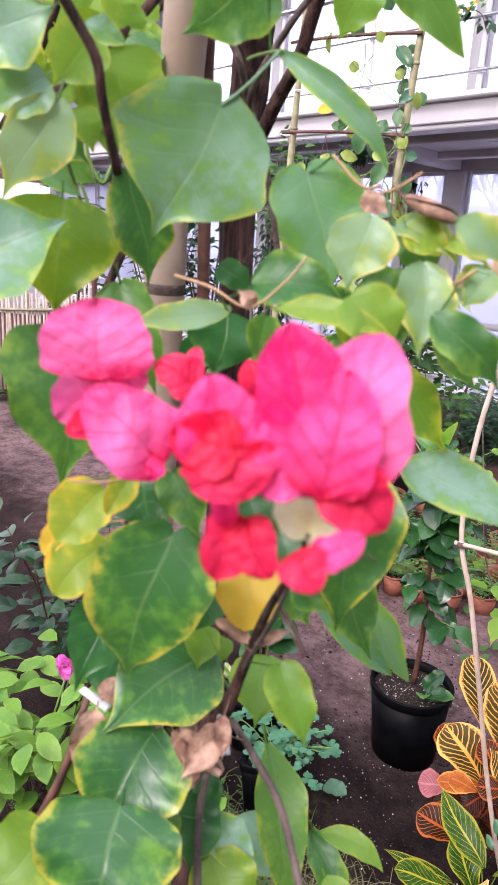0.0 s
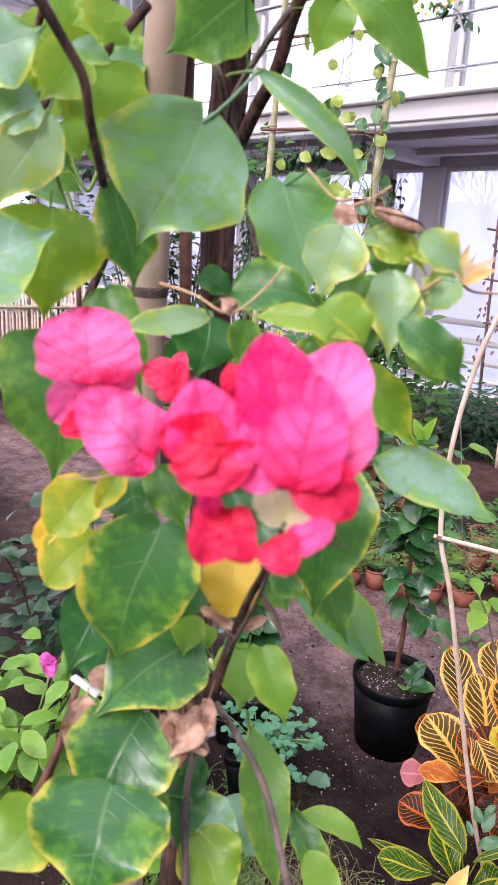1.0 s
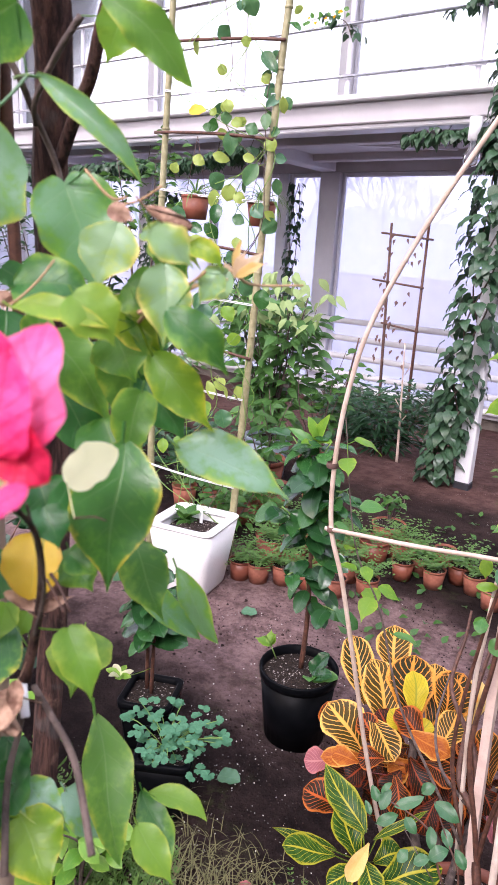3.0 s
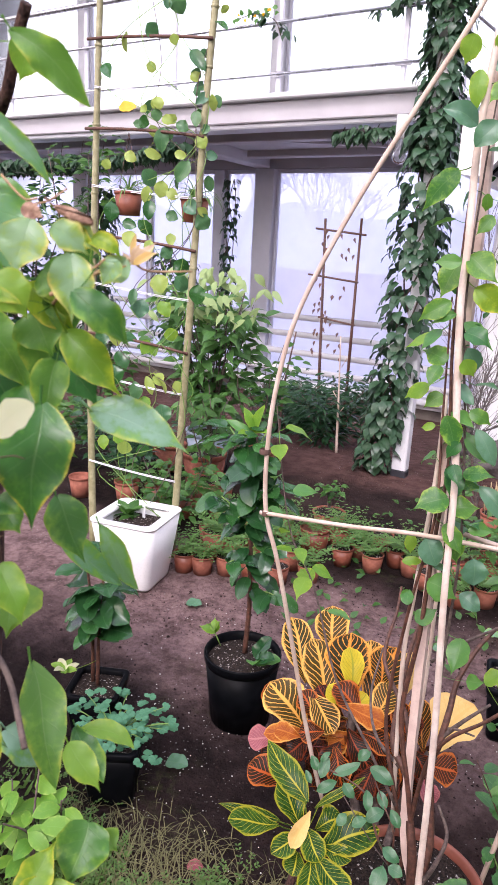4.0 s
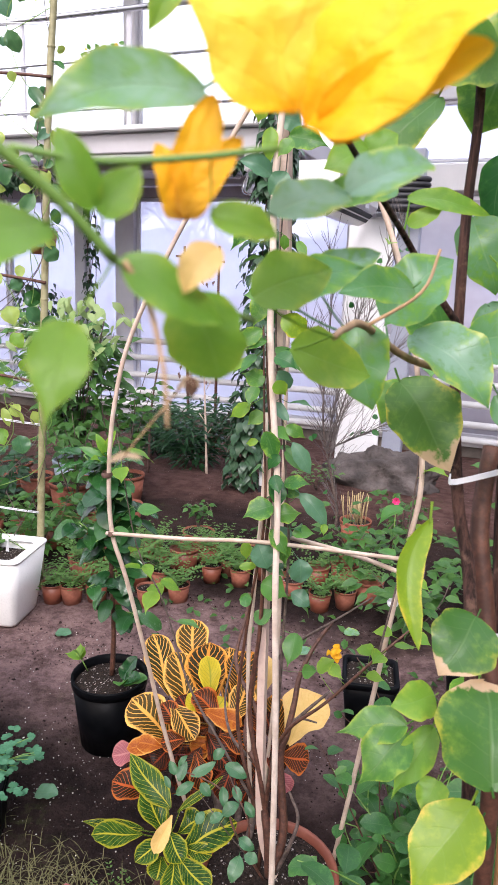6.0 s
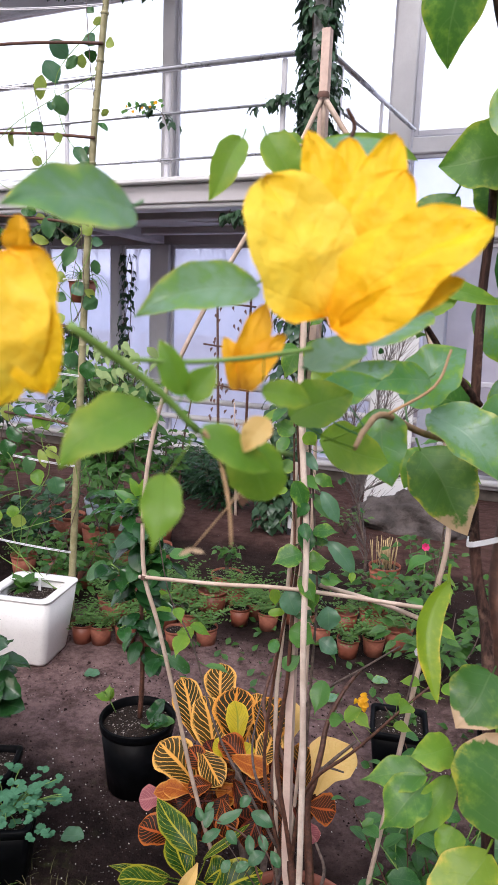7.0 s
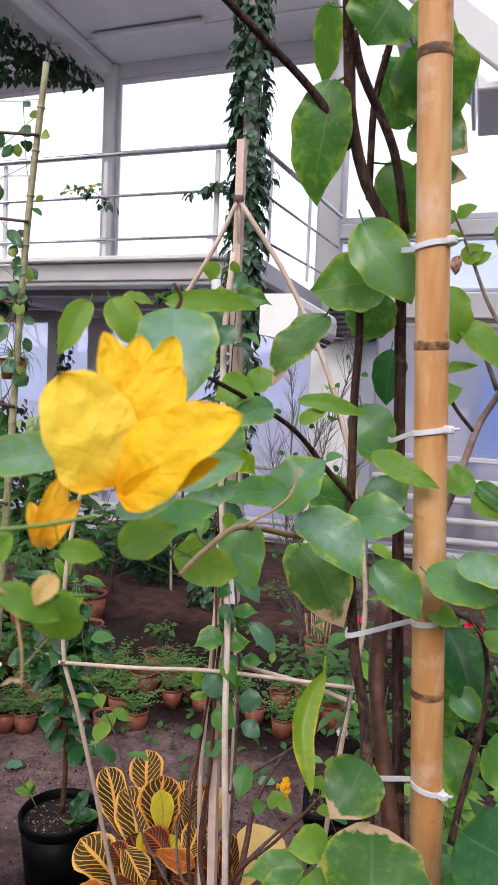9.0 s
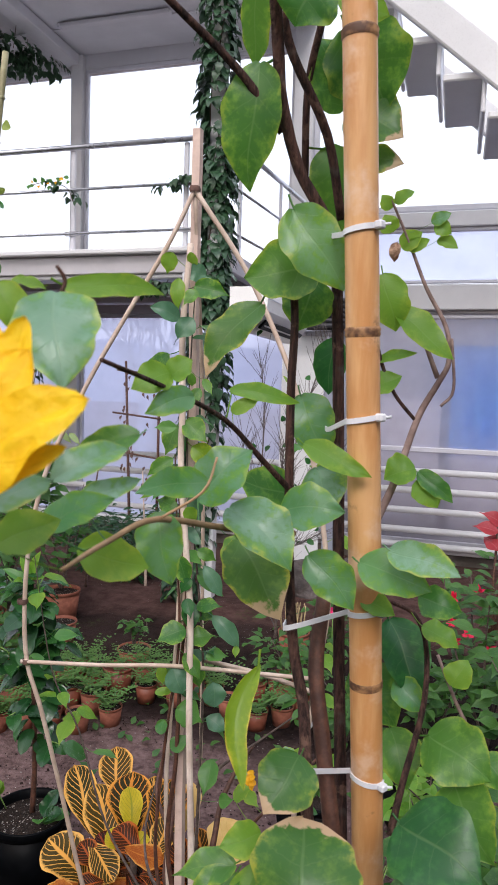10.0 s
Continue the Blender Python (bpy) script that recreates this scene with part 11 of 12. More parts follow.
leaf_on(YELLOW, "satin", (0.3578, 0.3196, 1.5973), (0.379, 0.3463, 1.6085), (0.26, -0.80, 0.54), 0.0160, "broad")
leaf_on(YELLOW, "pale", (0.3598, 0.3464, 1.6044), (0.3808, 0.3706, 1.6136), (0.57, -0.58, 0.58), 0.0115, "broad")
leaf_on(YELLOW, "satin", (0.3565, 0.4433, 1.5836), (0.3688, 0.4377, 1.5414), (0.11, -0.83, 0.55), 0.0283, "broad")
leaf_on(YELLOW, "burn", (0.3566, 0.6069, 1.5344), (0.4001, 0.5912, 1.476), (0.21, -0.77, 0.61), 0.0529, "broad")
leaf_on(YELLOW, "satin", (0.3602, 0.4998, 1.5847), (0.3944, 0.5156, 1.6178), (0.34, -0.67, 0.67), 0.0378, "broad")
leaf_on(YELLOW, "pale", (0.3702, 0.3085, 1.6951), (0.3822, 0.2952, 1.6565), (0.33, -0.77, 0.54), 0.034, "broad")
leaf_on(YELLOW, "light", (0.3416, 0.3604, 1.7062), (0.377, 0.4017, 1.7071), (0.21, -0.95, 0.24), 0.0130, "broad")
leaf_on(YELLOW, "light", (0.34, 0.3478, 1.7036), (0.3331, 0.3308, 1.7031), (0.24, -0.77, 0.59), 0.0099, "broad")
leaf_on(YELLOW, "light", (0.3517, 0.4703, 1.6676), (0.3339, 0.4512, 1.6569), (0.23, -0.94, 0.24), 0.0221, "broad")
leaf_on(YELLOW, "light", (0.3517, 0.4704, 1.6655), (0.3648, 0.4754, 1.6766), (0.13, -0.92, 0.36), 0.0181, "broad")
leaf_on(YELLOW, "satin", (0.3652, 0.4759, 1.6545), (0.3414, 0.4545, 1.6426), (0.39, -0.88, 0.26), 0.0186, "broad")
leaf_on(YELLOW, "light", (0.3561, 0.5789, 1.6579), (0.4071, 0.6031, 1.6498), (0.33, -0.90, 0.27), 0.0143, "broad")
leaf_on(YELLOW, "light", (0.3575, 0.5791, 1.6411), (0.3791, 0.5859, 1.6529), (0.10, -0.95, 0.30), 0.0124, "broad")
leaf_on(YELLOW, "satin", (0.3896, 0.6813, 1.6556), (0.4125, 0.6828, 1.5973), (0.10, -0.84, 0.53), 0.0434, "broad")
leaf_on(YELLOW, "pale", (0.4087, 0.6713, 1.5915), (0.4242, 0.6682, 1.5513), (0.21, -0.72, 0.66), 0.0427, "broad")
blade_on(YELLOW, "yellow_edge", (0.3923, 0.557, 1.4498), (0.396, 0.5091, 1.3786), (0.35, -0.62, 0.70), 0.018, "ellipse", fold=0.35, bend=0.12)
leaf_on(YELLOW, "burn", (0.4291, 0.5478, 1.3901), (0.4116, 0.5143, 1.3613), (0.30, -0.50, 0.81), 0.0446, "broad")
leaf_on(YELLOW, "burn", (0.4488, 0.4694, 1.3238), (0.4369, 0.5206, 1.3622), (0.28, -0.56, 0.78), 0.0709, "petal", fold=0.05)
leaf_on(YELLOW, "light", (0.4093, 0.5156, 1.3458), (0.3853, 0.4947, 1.344), (0.37, -0.64, 0.67), 0.0246, "broad")
leaf_on(YELLOW, "green", (0.5175, 0.6499, 1.3735), (0.569, 0.6271, 1.3543), (-0.28, -0.75, 0.60), 0.0551, "broad")
leaf_on(YELLOW, "deep", (0.5016, 0.5729, 1.3388), (0.5601, 0.5405, 1.3274), (0.11, -0.74, 0.66), 0.0688, "broad")
leaf_on(YELLOW, "deep", (0.4763, 0.701, 1.4508), (0.5081, 0.678, 1.3868), (0.24, -0.80, 0.55), 0.0451, "broad")
leaf_on(YELLOW, "green", (0.5386, 0.6432, 1.3392), (0.571, 0.6052, 1.2989), (-0.29, -0.71, 0.65), 0.0505, "broad")
leaf_on(YELLOW, "light", (0.5088, 0.6353, 1.4702), (0.5378, 0.6308, 1.4569), (0.26, -0.61, 0.75), 0.0217, "broad", wave=0.1)
leaf_on(YELLOW, "satin", (0.4868, 0.6742, 1.4057), (0.5135, 0.666, 1.3843), (-0.15, -0.74, 0.65), 0.0260, "broad")
leaf_on(YELLOW, "light", (0.5352, 0.6945, 1.3997), (0.5487, 0.7029, 1.422), (-0.11, -0.79, 0.61), 0.0257, "broad")
leaf_on(YELLOW, "green", (0.5612, 0.6711, 1.3509), (0.5843, 0.6592, 1.3319), (0.19, -0.70, 0.69), 0.0335, "broad")
leaf_on(YELLOW, "green", (0.4832, 0.6845, 1.3559), (0.5018, 0.6626, 1.3132), (0.05, -0.70, 0.72), 0.0396, "broad")
leaf_on(YELLOW, "light", (0.4571, 0.7309, 1.8303), (0.4497, 0.7266, 1.8434), (0.07, -0.88, 0.46), 0.0147, "broad")
leaf_on(YELLOW, "light", (0.4621, 0.7299, 1.836), (0.4796, 0.7289, 1.8451), (-0.21, -0.90, 0.38), 0.0159, "broad")
leaf_on(YELLOW, "light", (0.4597, 0.7359, 1.8107), (0.4531, 0.7315, 1.8265), (0.06, -0.97, 0.23), 0.0193, "broad")
leaf_on(YELLOW, "light", (0.4694, 0.7399, 1.7966), (0.4874, 0.738, 1.8112), (0.34, -0.87, 0.35), 0.0193, "broad")
leaf_on(YELLOW, "light", (0.4736, 0.7402, 1.7965), (0.4949, 0.74, 1.8037), (0.44, -0.89, 0.09), 0.0136, "broad")
leaf_on(YELLOW, "light", (0.4984, 0.7374, 1.8158), (0.5139, 0.7396, 1.8081), (0.28, -0.96, 0.05), 0.0159, "broad")
leaf_on(YELLOW, "light", (0.5015, 0.7403, 1.8035), (0.5205, 0.7423, 1.7957), (0.32, -0.91, 0.25), 0.0136, "broad")
leaf_on(YELLOW, "satin", (0.4958, 0.7367, 1.8183), (0.513, 0.7354, 1.826), (0.02, -0.97, 0.26), 0.0136, "broad")
leaf_on(YELLOW, "withered", (0.4641, 0.7383, 1.8017), (0.4625, 0.7417, 1.784), (-0.13, -0.98, 0.14), 0.0113, "broad")
leaf_on(YELLOW, "light", (0.451, 0.7218, 1.6629), (0.4762, 0.724, 1.6768), (0.12, -0.86, 0.49), 0.0238, "broad")
leaf_on(YELLOW, "light", (0.4541, 0.7215, 1.6894), (0.4896, 0.7239, 1.698), (-0.12, -0.95, 0.29), 0.0108, "broad")
leaf_on(YELLOW, "light", (0.4924, 0.7216, 1.5907), (0.4647, 0.7183, 1.5786), (0.39, -0.67, 0.64), 0.0325, "broad")
leaf_on(YELLOW, "green", (0.4961, 0.7216, 1.5883), (0.5278, 0.7187, 1.5609), (0.10, -0.91, 0.39), 0.0195, "broad")
leaf_on(YELLOW, "light", (0.4955, 0.7206, 1.5804), (0.5145, 0.7178, 1.5558), (0.28, -0.89, 0.36), 0.0325, "broad")
leaf_on(YELLOW, "green", (0.3907, 0.6639, 1.5646), (0.3467, 0.6335, 1.5805), (-0.01, -0.84, 0.54), 0.0481, "broad")
leaf_on(YELLOW, "green", (0.4469, 0.711, 1.3985), (0.4877, 0.694, 1.3521), (0.27, -0.68, 0.68), 0.0517, "broad")
leaf_on(YELLOW, "green", (0.365, 0.6293, 1.5282), (0.3448, 0.6157, 1.4997), (0.11, -0.67, 0.74), 0.0345, "broad")
leaf_on(YELLOW, "deep", (0.405, 0.7536, 1.7125), (0.4013, 0.755, 1.6561), (0.29, -0.86, 0.42), 0.0345, "broad")
leaf_on(YELLOW, "light", (0.4625, 0.5989, 1.4987), (0.4892, 0.5983, 1.4887), (-0.25, -0.72, 0.64), 0.0184, "broad")
leaf_on(YELLOW, "light", (0.3588, 0.1968, 1.6099), (0.3492, 0.1761, 1.5972), (0.28, -0.77, 0.58), 0.0141, "broad")
leaf_on(YELLOW, "light", (0.3699, 0.2021, 1.6045), (0.3845, 0.2109, 1.5943), (0.02, -0.82, 0.57), 0.0085, "broad")
leaf_on(YELLOW, "pale", (0.3652, 0.2422, 1.6403), (0.3409, 0.2169, 1.6303), (0.46, -0.75, 0.47), 0.0145, "broad")
leaf_on(YELLOW, "pale", (0.3537, 0.1965, 1.654), (0.3426, 0.1675, 1.6501), (0.75, -0.45, 0.48), 0.0154, "broad")
leaf_on(YELLOW, "amber_young", (0.3834, 0.2094, 1.6076), (0.3792, 0.2055, 1.5996), (0.46, -0.65, 0.60), 0.0066, "broad")
leaf_on(YELLOW, "light", (0.3669, 0.2019, 1.6112), (0.371, 0.2057, 1.6199), (0.53, -0.68, 0.51), 0.0072, "broad")
leaf_on(YELLOW, "light", (0.3783, 0.2182, 1.6132), (0.3882, 0.2271, 1.61), (0.44, -0.77, 0.47), 0.0077, "broad")
leaf_on(YELLOW, "light", (0.3655, 0.2014, 1.6126), (0.3595, 0.1998, 1.6252), (0.13, -0.88, 0.46), 0.0066, "broad")
leaf_on(YELLOW, "pale", (0.377, 0.2562, 1.6165), (0.3879, 0.2816, 1.624), (0.33, -0.72, 0.62), 0.0132, "broad")
leaf_on(YELLOW, "pale", (0.3879, 0.2816, 1.624), (0.4057, 0.3067, 1.6342), (0.07, -0.86, 0.50), 0.0144, "broad")
leaf_on(YELLOW, "light", (0.3336, 0.3203, 1.7009), (0.3458, 0.3291, 1.6792), (0.42, -0.84, 0.35), 0.0163, "broad")
leaf_on(YELLOW, "light", (0.3252, 0.3167, 1.6994), (0.3169, 0.3055, 1.6745), (0.57, -0.63, 0.53), 0.0121, "broad")
leaf_on(YELLOW, "green", (0.3913, 0.3448, 1.6373), (0.3621, 0.3368, 1.6262), (0.37, -0.72, 0.59), 0.0148, "broad")
bract_on(YELLOW, "yellow", (0.3912, 0.2415, 1.6443), (0.3796, 0.238, 1.6792), (0.51, -0.85, 0.09), 0.0143, "bract")
bract_on(YELLOW, "yellow", (0.3958, 0.2429, 1.6445), (0.401, 0.2451, 1.6787), (0.15, -0.99, 0.04), 0.0167, "bract")
bract_on(YELLOW, "yellow", (0.3926, 0.2451, 1.6444), (0.3889, 0.2447, 1.6787), (0.3, -0.95, 0.02), 0.0168, "bract")
bract_on(YELLOW, "yellow", (0.3919, 0.2319, 1.631), (0.4052, 0.2405, 1.6689), (0.13, -0.98, 0.17), 0.0243, "bract")
bract_on(YELLOW, "lemon", (0.3902, 0.2282, 1.6315), (0.3745, 0.2229, 1.6651), (0.63, -0.76, 0.17), 0.0292, "petal")
bract_on(YELLOW, "yellow", (0.3918, 0.2276, 1.6292), (0.4279, 0.236, 1.6552), (-0.03, -0.94, 0.34), 0.0251, "bract")
bract_on(YELLOW, "yellow", (0.3947, 0.2263, 1.628), (0.4226, 0.2336, 1.6418), (0.31, -0.94, -0.12), 0.0101, "bract")
bract_on(YELLOW, "amber", (0.3714, 0.2205, 1.6125), (0.3755, 0.2247, 1.6347), (0.34, -0.93, 0.12), 0.0091, "bract")
bract_on(YELLOW, "amber", (0.3726, 0.2189, 1.6129), (0.3813, 0.2246, 1.6271), (0.25, -0.94, 0.22), 0.0075, "bract")
bract_on(YELLOW, "amber", (0.371, 0.2203, 1.6125), (0.3665, 0.2199, 1.6259), (0.64, -0.74, 0.19), 0.0065, "bract")
bract_on(YELLOW, "yellow", (0.3338, 0.1801, 1.6437), (0.3438, 0.1787, 1.6125), (0.52, -0.83, 0.2), 0.0179, "bract")
bract_on(YELLOW, "lemon", (0.3329, 0.1751, 1.643), (0.3355, 0.1734, 1.6098), (0.76, -0.65, 0.09), 0.0226, "petal")
bract_on(YELLOW, "amber", (0.3308, 0.1841, 1.6433), (0.332, 0.1848, 1.6514), (0.63, -0.77, -0.02), 0.0059, "bract")
cable_tie(YELLOW, (0.4151, 0.6291, 1.783), (0.4522, 0.587, 1.7789), 0.0138, (0.14, -0.99, 0), 0.0025)
cable_tie(YELLOW, (0.4244, 0.6435, 1.628), (0.4582, 0.5979, 1.6392), 0.0138, (0.12, -0.99, 0), 0.0025)
cable_tie(YELLOW, (0.403, 0.6099, 1.4656), (0.4647, 0.61, 1.486), 0.0138, (0.11, -0.99, 0), 0.0025)
cable_tie(YELLOW, (0.4285, 0.5818, 1.364), (0.4709, 0.6212, 1.3429), 0.0138, (0.10, -1.00, 0), -0.0025)

stem_on(YELLOW, DRYSTEM, "twig", [(0.3713, 0.2238, 1.6034), (0.3672, 0.2343, 1.5979), (0.3651, 0.2401, 1.5902), (0.364, 0.2404, 1.5801)], 0.0004, 0.0003)
stem_on(YELLOW, DRYSTEM, "twig", [(0.364, 0.2404, 1.5806), (0.3586, 0.2377, 1.573), (0.3517, 0.233, 1.5628)], 0.0003, 0.0002)
leaf_on(YELLOW, "peach", (0.364, 0.2404, 1.5806), (0.3611, 0.239, 1.5773), (0.60, -0.72, 0.35), 0.0017, "ovate", wave=0.1)
leaf_on(YELLOW, "peach", (0.364, 0.2404, 1.5803), (0.3667, 0.2418, 1.5781), (0.03, -0.91, 0.42), 0.0016, "ovate", wave=0.1)
leaf_on(YELLOW, "peach", (0.3521, 0.2333, 1.5631), (0.3481, 0.2305, 1.5609), (0.50, -0.79, 0.35), 0.0016, "ovate", wave=0.1)
leaf_on(YELLOW, "peach", (0.3517, 0.233, 1.5628), (0.3555, 0.2352, 1.5614), (0.50, -0.65, 0.57), 0.0016, "ovate", wave=0.1)
leaf_on(YELLOW, "withered", (0.364, 0.2404, 1.5806), (0.3645, 0.2407, 1.5753), (0.46, -0.82, 0.34), 0.0028, "ovate", wave=0.1)
blade_on(YELLOW, "light", (0.3743, 0.2216, 1.5993), (0.3778, 0.2255, 1.5829), (0.35, -0.93, -0.15), 0.0152, "round", fold=0.08)
blade_on(YELLOW, "light", (0.3665, 0.1916, 1.5951), (0.3695, 0.1817, 1.5795), (0.49, -0.83, 0.28), 0.0092, "drip")
blade_on(YELLOW, "green", (0.3948, 0.5027, 1.3293), (0.3521, 0.4905, 1.3197), (0.03, -0.68, 0.73), 0.0241, "drip")
blade_on(YELLOW, "green", (0.3967, 0.4997, 1.3245), (0.371, 0.4765, 1.2959), (-0.05, -0.75, 0.66), 0.0322, "drip")
blade_on(YELLOW, "light", (0.4108, 0.5044, 1.3306), (0.3929, 0.4761, 1.2919), (-0.06, -0.79, 0.61), 0.0213, "drip")
blade_on(YELLOW, "yellow_edge", (0.4389, 0.4833, 1.2997), (0.4107, 0.4439, 1.2538), (-0.11, -0.72, 0.69), 0.0395, "drip", curl=0.2)
blade_on(YELLOW, "deep", (0.4453, 0.479, 1.2944), (0.4247, 0.4586, 1.2691), (-0.15, -0.71, 0.69), 0.0267)
blade_on(YELLOW, "light", (0.4181, 0.4881, 1.3061), (0.4118, 0.4736, 1.2873), (-0.07, -0.78, 0.62), 0.0190)
# ---- croton ----
CROTON = thing("croton", (-0.33, 1.82, 0.0), "croton with broad orange and dark green leaves veined in yellow", "pot plant")
stem_on(CROTON, GREYBARK, "stem", [(-0.2398, 1.6761, 0.4049), (-0.2117, 1.612, 0.312), (-0.1458, 1.5272, 0.2236), (-0.0954, 1.4679, 0.191)], 0.01, 0.013)
stem_on(CROTON, GREYBARK, "stem", [(-0.1549, 1.7387, 0.3991), (-0.1354, 1.6443, 0.304), (-0.0982, 1.529, 0.2095), (-0.0787, 1.4657, 0.1839)], 0.008, 0.011)
stem_on(CROTON, GREYBARK, "stem", [(-0.0287, 1.6842, 0.3671), (-0.0588, 1.6126, 0.2886), (-0.0571, 1.4848, 0.1963)], 0.007, 0.01)
blade_on(CROTON, "croton", (-0.4177, 1.7625, 0.3727), (-0.5221, 1.8441, 0.5096), (0.34, -0.67, 0.66), 0.0953, rows=14)
blade_on(CROTON, "croton", (-0.3804, 1.858, 0.412), (-0.4339, 1.938, 0.5365), (0.3, -0.74, 0.6), 0.1029, rows=14)
blade_on(CROTON, "croton", (-0.3096, 1.6926, 0.3586), (-0.4187, 1.7778, 0.5084), (0.46, -0.58, 0.67), 0.1092, rows=14)
blade_on(CROTON, "croton_amber", (-0.2727, 1.7245, 0.3814), (-0.3276, 1.8412, 0.5289), (0.25, -0.71, 0.66), 0.1271, rows=14)
blade_on(CROTON, "croton_yellow", (-0.2372, 1.6671, 0.4618), (-0.2836, 1.7263, 0.5562), (0.37, -0.7, 0.62), 0.0649, rows=14)
blade_on(CROTON, "croton_amber", (-0.2239, 1.7413, 0.3804), (-0.1905, 1.8671, 0.515), (-0.05, -0.72, 0.69), 0.1310, rows=14)
blade_on(CROTON, "croton", (-0.2493, 1.8455, 0.3959), (-0.285, 1.8959, 0.4926), (0.29, -0.8, 0.52), 0.0915, rows=14)
blade_on(CROTON, "croton", (-0.3276, 1.5776, 0.3598), (-0.4504, 1.5934, 0.4554), (0.47, -0.54, 0.7), 0.1166, rows=14)
blade_on(CROTON, "croton", (-0.3393, 1.6095, 0.4579), (-0.2443, 1.5743, 0.3957), (0.34, -0.49, 0.8), 0.0808, rows=14)
blade_on(CROTON, "croton_red", (-0.2005, 1.6327, 0.4324), (-0.285, 1.6415, 0.4877), (0.42, -0.54, 0.73), 0.0755, rows=14)
blade_on(CROTON, "croton_yellow", (-0.2485, 1.632, 0.4375), (-0.3025, 1.6405, 0.4783), (0.39, -0.65, 0.65), 0.0507, rows=14)
blade_on(CROTON, "croton_yellow", (-0.216, 1.6423, 0.4525), (-0.2019, 1.6663, 0.4788), (0.13, -0.77, 0.63), 0.0421, rows=14)
blade_on(CROTON, "croton_orange", (-0.2376, 1.6146, 0.461), (-0.1273, 1.6143, 0.4448), (0.11, -0.62, 0.78), 0.0615, rows=14)
blade_on(CROTON, "croton_pink", (-0.3789, 1.5115, 0.3607), (-0.4421, 1.4735, 0.3563), (0.28, -0.55, 0.79), 0.0631, rows=14)
blade_on(CROTON, "croton_orange", (-0.32, 1.5387, 0.3918), (-0.3957, 1.4719, 0.3907), (0.39, -0.46, 0.8), 0.0480, rows=14)
blade_on(CROTON, "croton_red", (-0.3075, 1.4382, 0.3052), (-0.4045, 1.4154, 0.3345), (0.36, -0.5, 0.79), 0.0809, rows=14)
blade_on(CROTON, "croton_dark", (-0.2152, 1.5865, 0.4136), (-0.1365, 1.5567, 0.3443), (0.34, -0.66, 0.67), 0.0690, rows=14)
blade_on(CROTON, "croton_dark", (-0.2303, 1.5843, 0.3682), (-0.2487, 1.5321, 0.3161), (0.16, -0.73, 0.67), 0.0646, rows=14)
blade_on(CROTON, "croton_cream", (-0.0153, 1.6749, 0.3843), (0.0422, 1.7905, 0.4786), (-0.07, -0.61, 0.79), 0.1365, rows=14)
blade_on(CROTON, "croton_red", (-0.0183, 1.629, 0.376), (0.055, 1.6425, 0.374), (0.13, -0.61, 0.78), 0.0822, rows=14)
blade_on(CROTON, "croton_pink", (-0.0187, 1.589, 0.3592), (0.0281, 1.5725, 0.3273), (0.25, -0.66, 0.71), 0.0496, rows=14)
blade_on(CROTON, "croton_amber", (-0.0462, 1.7059, 0.3505), (-0.0968, 1.7687, 0.4542), (0.23, -0.78, 0.58), 0.0688, rows=14)
blade_on(CROTON, "croton_red", (-0.1115, 1.6538, 0.3888), (-0.1006, 1.5734, 0.2881), (0.17, -0.76, 0.63), 0.0699, rows=14)
blade_on(CROTON, "croton_cream", (-0.1542, 1.8194, 0.3881), (-0.1565, 1.8929, 0.5017), (0.17, -0.83, 0.54), 0.0689, rows=14)
blade_on(CROTON, "croton_red", (-0.3433, 1.5774, 0.3352), (-0.4006, 1.5818, 0.3735), (0.42, -0.59, 0.69), 0.0579, rows=14)
blade_on(CROTON, "croton_dark", (-0.1741, 1.6892, 0.3584), (-0.114, 1.7459, 0.4104), (0.07, -0.71, 0.7), 0.0824, rows=14)
blade_on(CROTON, "croton_dark", (-0.3321, 1.5555, 0.3363), (-0.3671, 1.4964, 0.2896), (0.18, -0.67, 0.72), 0.0775, rows=14)
blade_on(CROTON, "croton_dark", (-0.0918, 1.6538, 0.3162), (-0.0435, 1.6207, 0.2625), (0.27, -0.7, 0.67), 0.0659, rows=14)
blade_on(CROTON, "croton_dark", (-0.2957, 1.6202, 0.3449), (-0.3145, 1.5607, 0.2852), (0.19, -0.72, 0.66), 0.0723, rows=14)
blade_on(CROTON, "croton_red", (-0.1934, 1.7317, 0.3886), (-0.1218, 1.7278, 0.3544), (0.3, -0.64, 0.71), 0.0771, rows=14)
blade_on(CROTON, "croton_dark", (-0.182, 1.6715, 0.3392), (-0.1901, 1.5894, 0.246), (0.16, -0.75, 0.64), 0.0723, rows=14)
blade_on(CROTON, "croton_red", (-0.3016, 1.5879, 0.4085), (-0.362, 1.5997, 0.4588), (0.41, -0.64, 0.65), 0.0619, rows=14)
blade_on(CROTON, "croton_dark", (-0.2727, 1.6378, 0.3886), (-0.3384, 1.6581, 0.4516), (0.46, -0.58, 0.67), 0.0731, rows=14)
blade_on(CROTON, "croton", (-0.1547, 1.6197, 0.4462), (-0.1411, 1.6816, 0.5271), (0.03, -0.8, 0.6), 0.0781, rows=14)
blade_on(CROTON, "croton_amber", (-0.1739, 1.687, 0.477), (-0.1953, 1.7451, 0.5756), (0.24, -0.81, 0.53), 0.0723, rows=14)
blade_on(CROTON, "croton_orange", (-0.2203, 1.6381, 0.3638), (-0.2662, 1.5953, 0.3332), (0.17, -0.69, 0.71), 0.0632, rows=14)
blade_on(CROTON, "croton_red", (-0.18, 1.5899, 0.4186), (-0.0967, 1.6015, 0.3998), (0.25, -0.64, 0.73), 0.0609, rows=14)
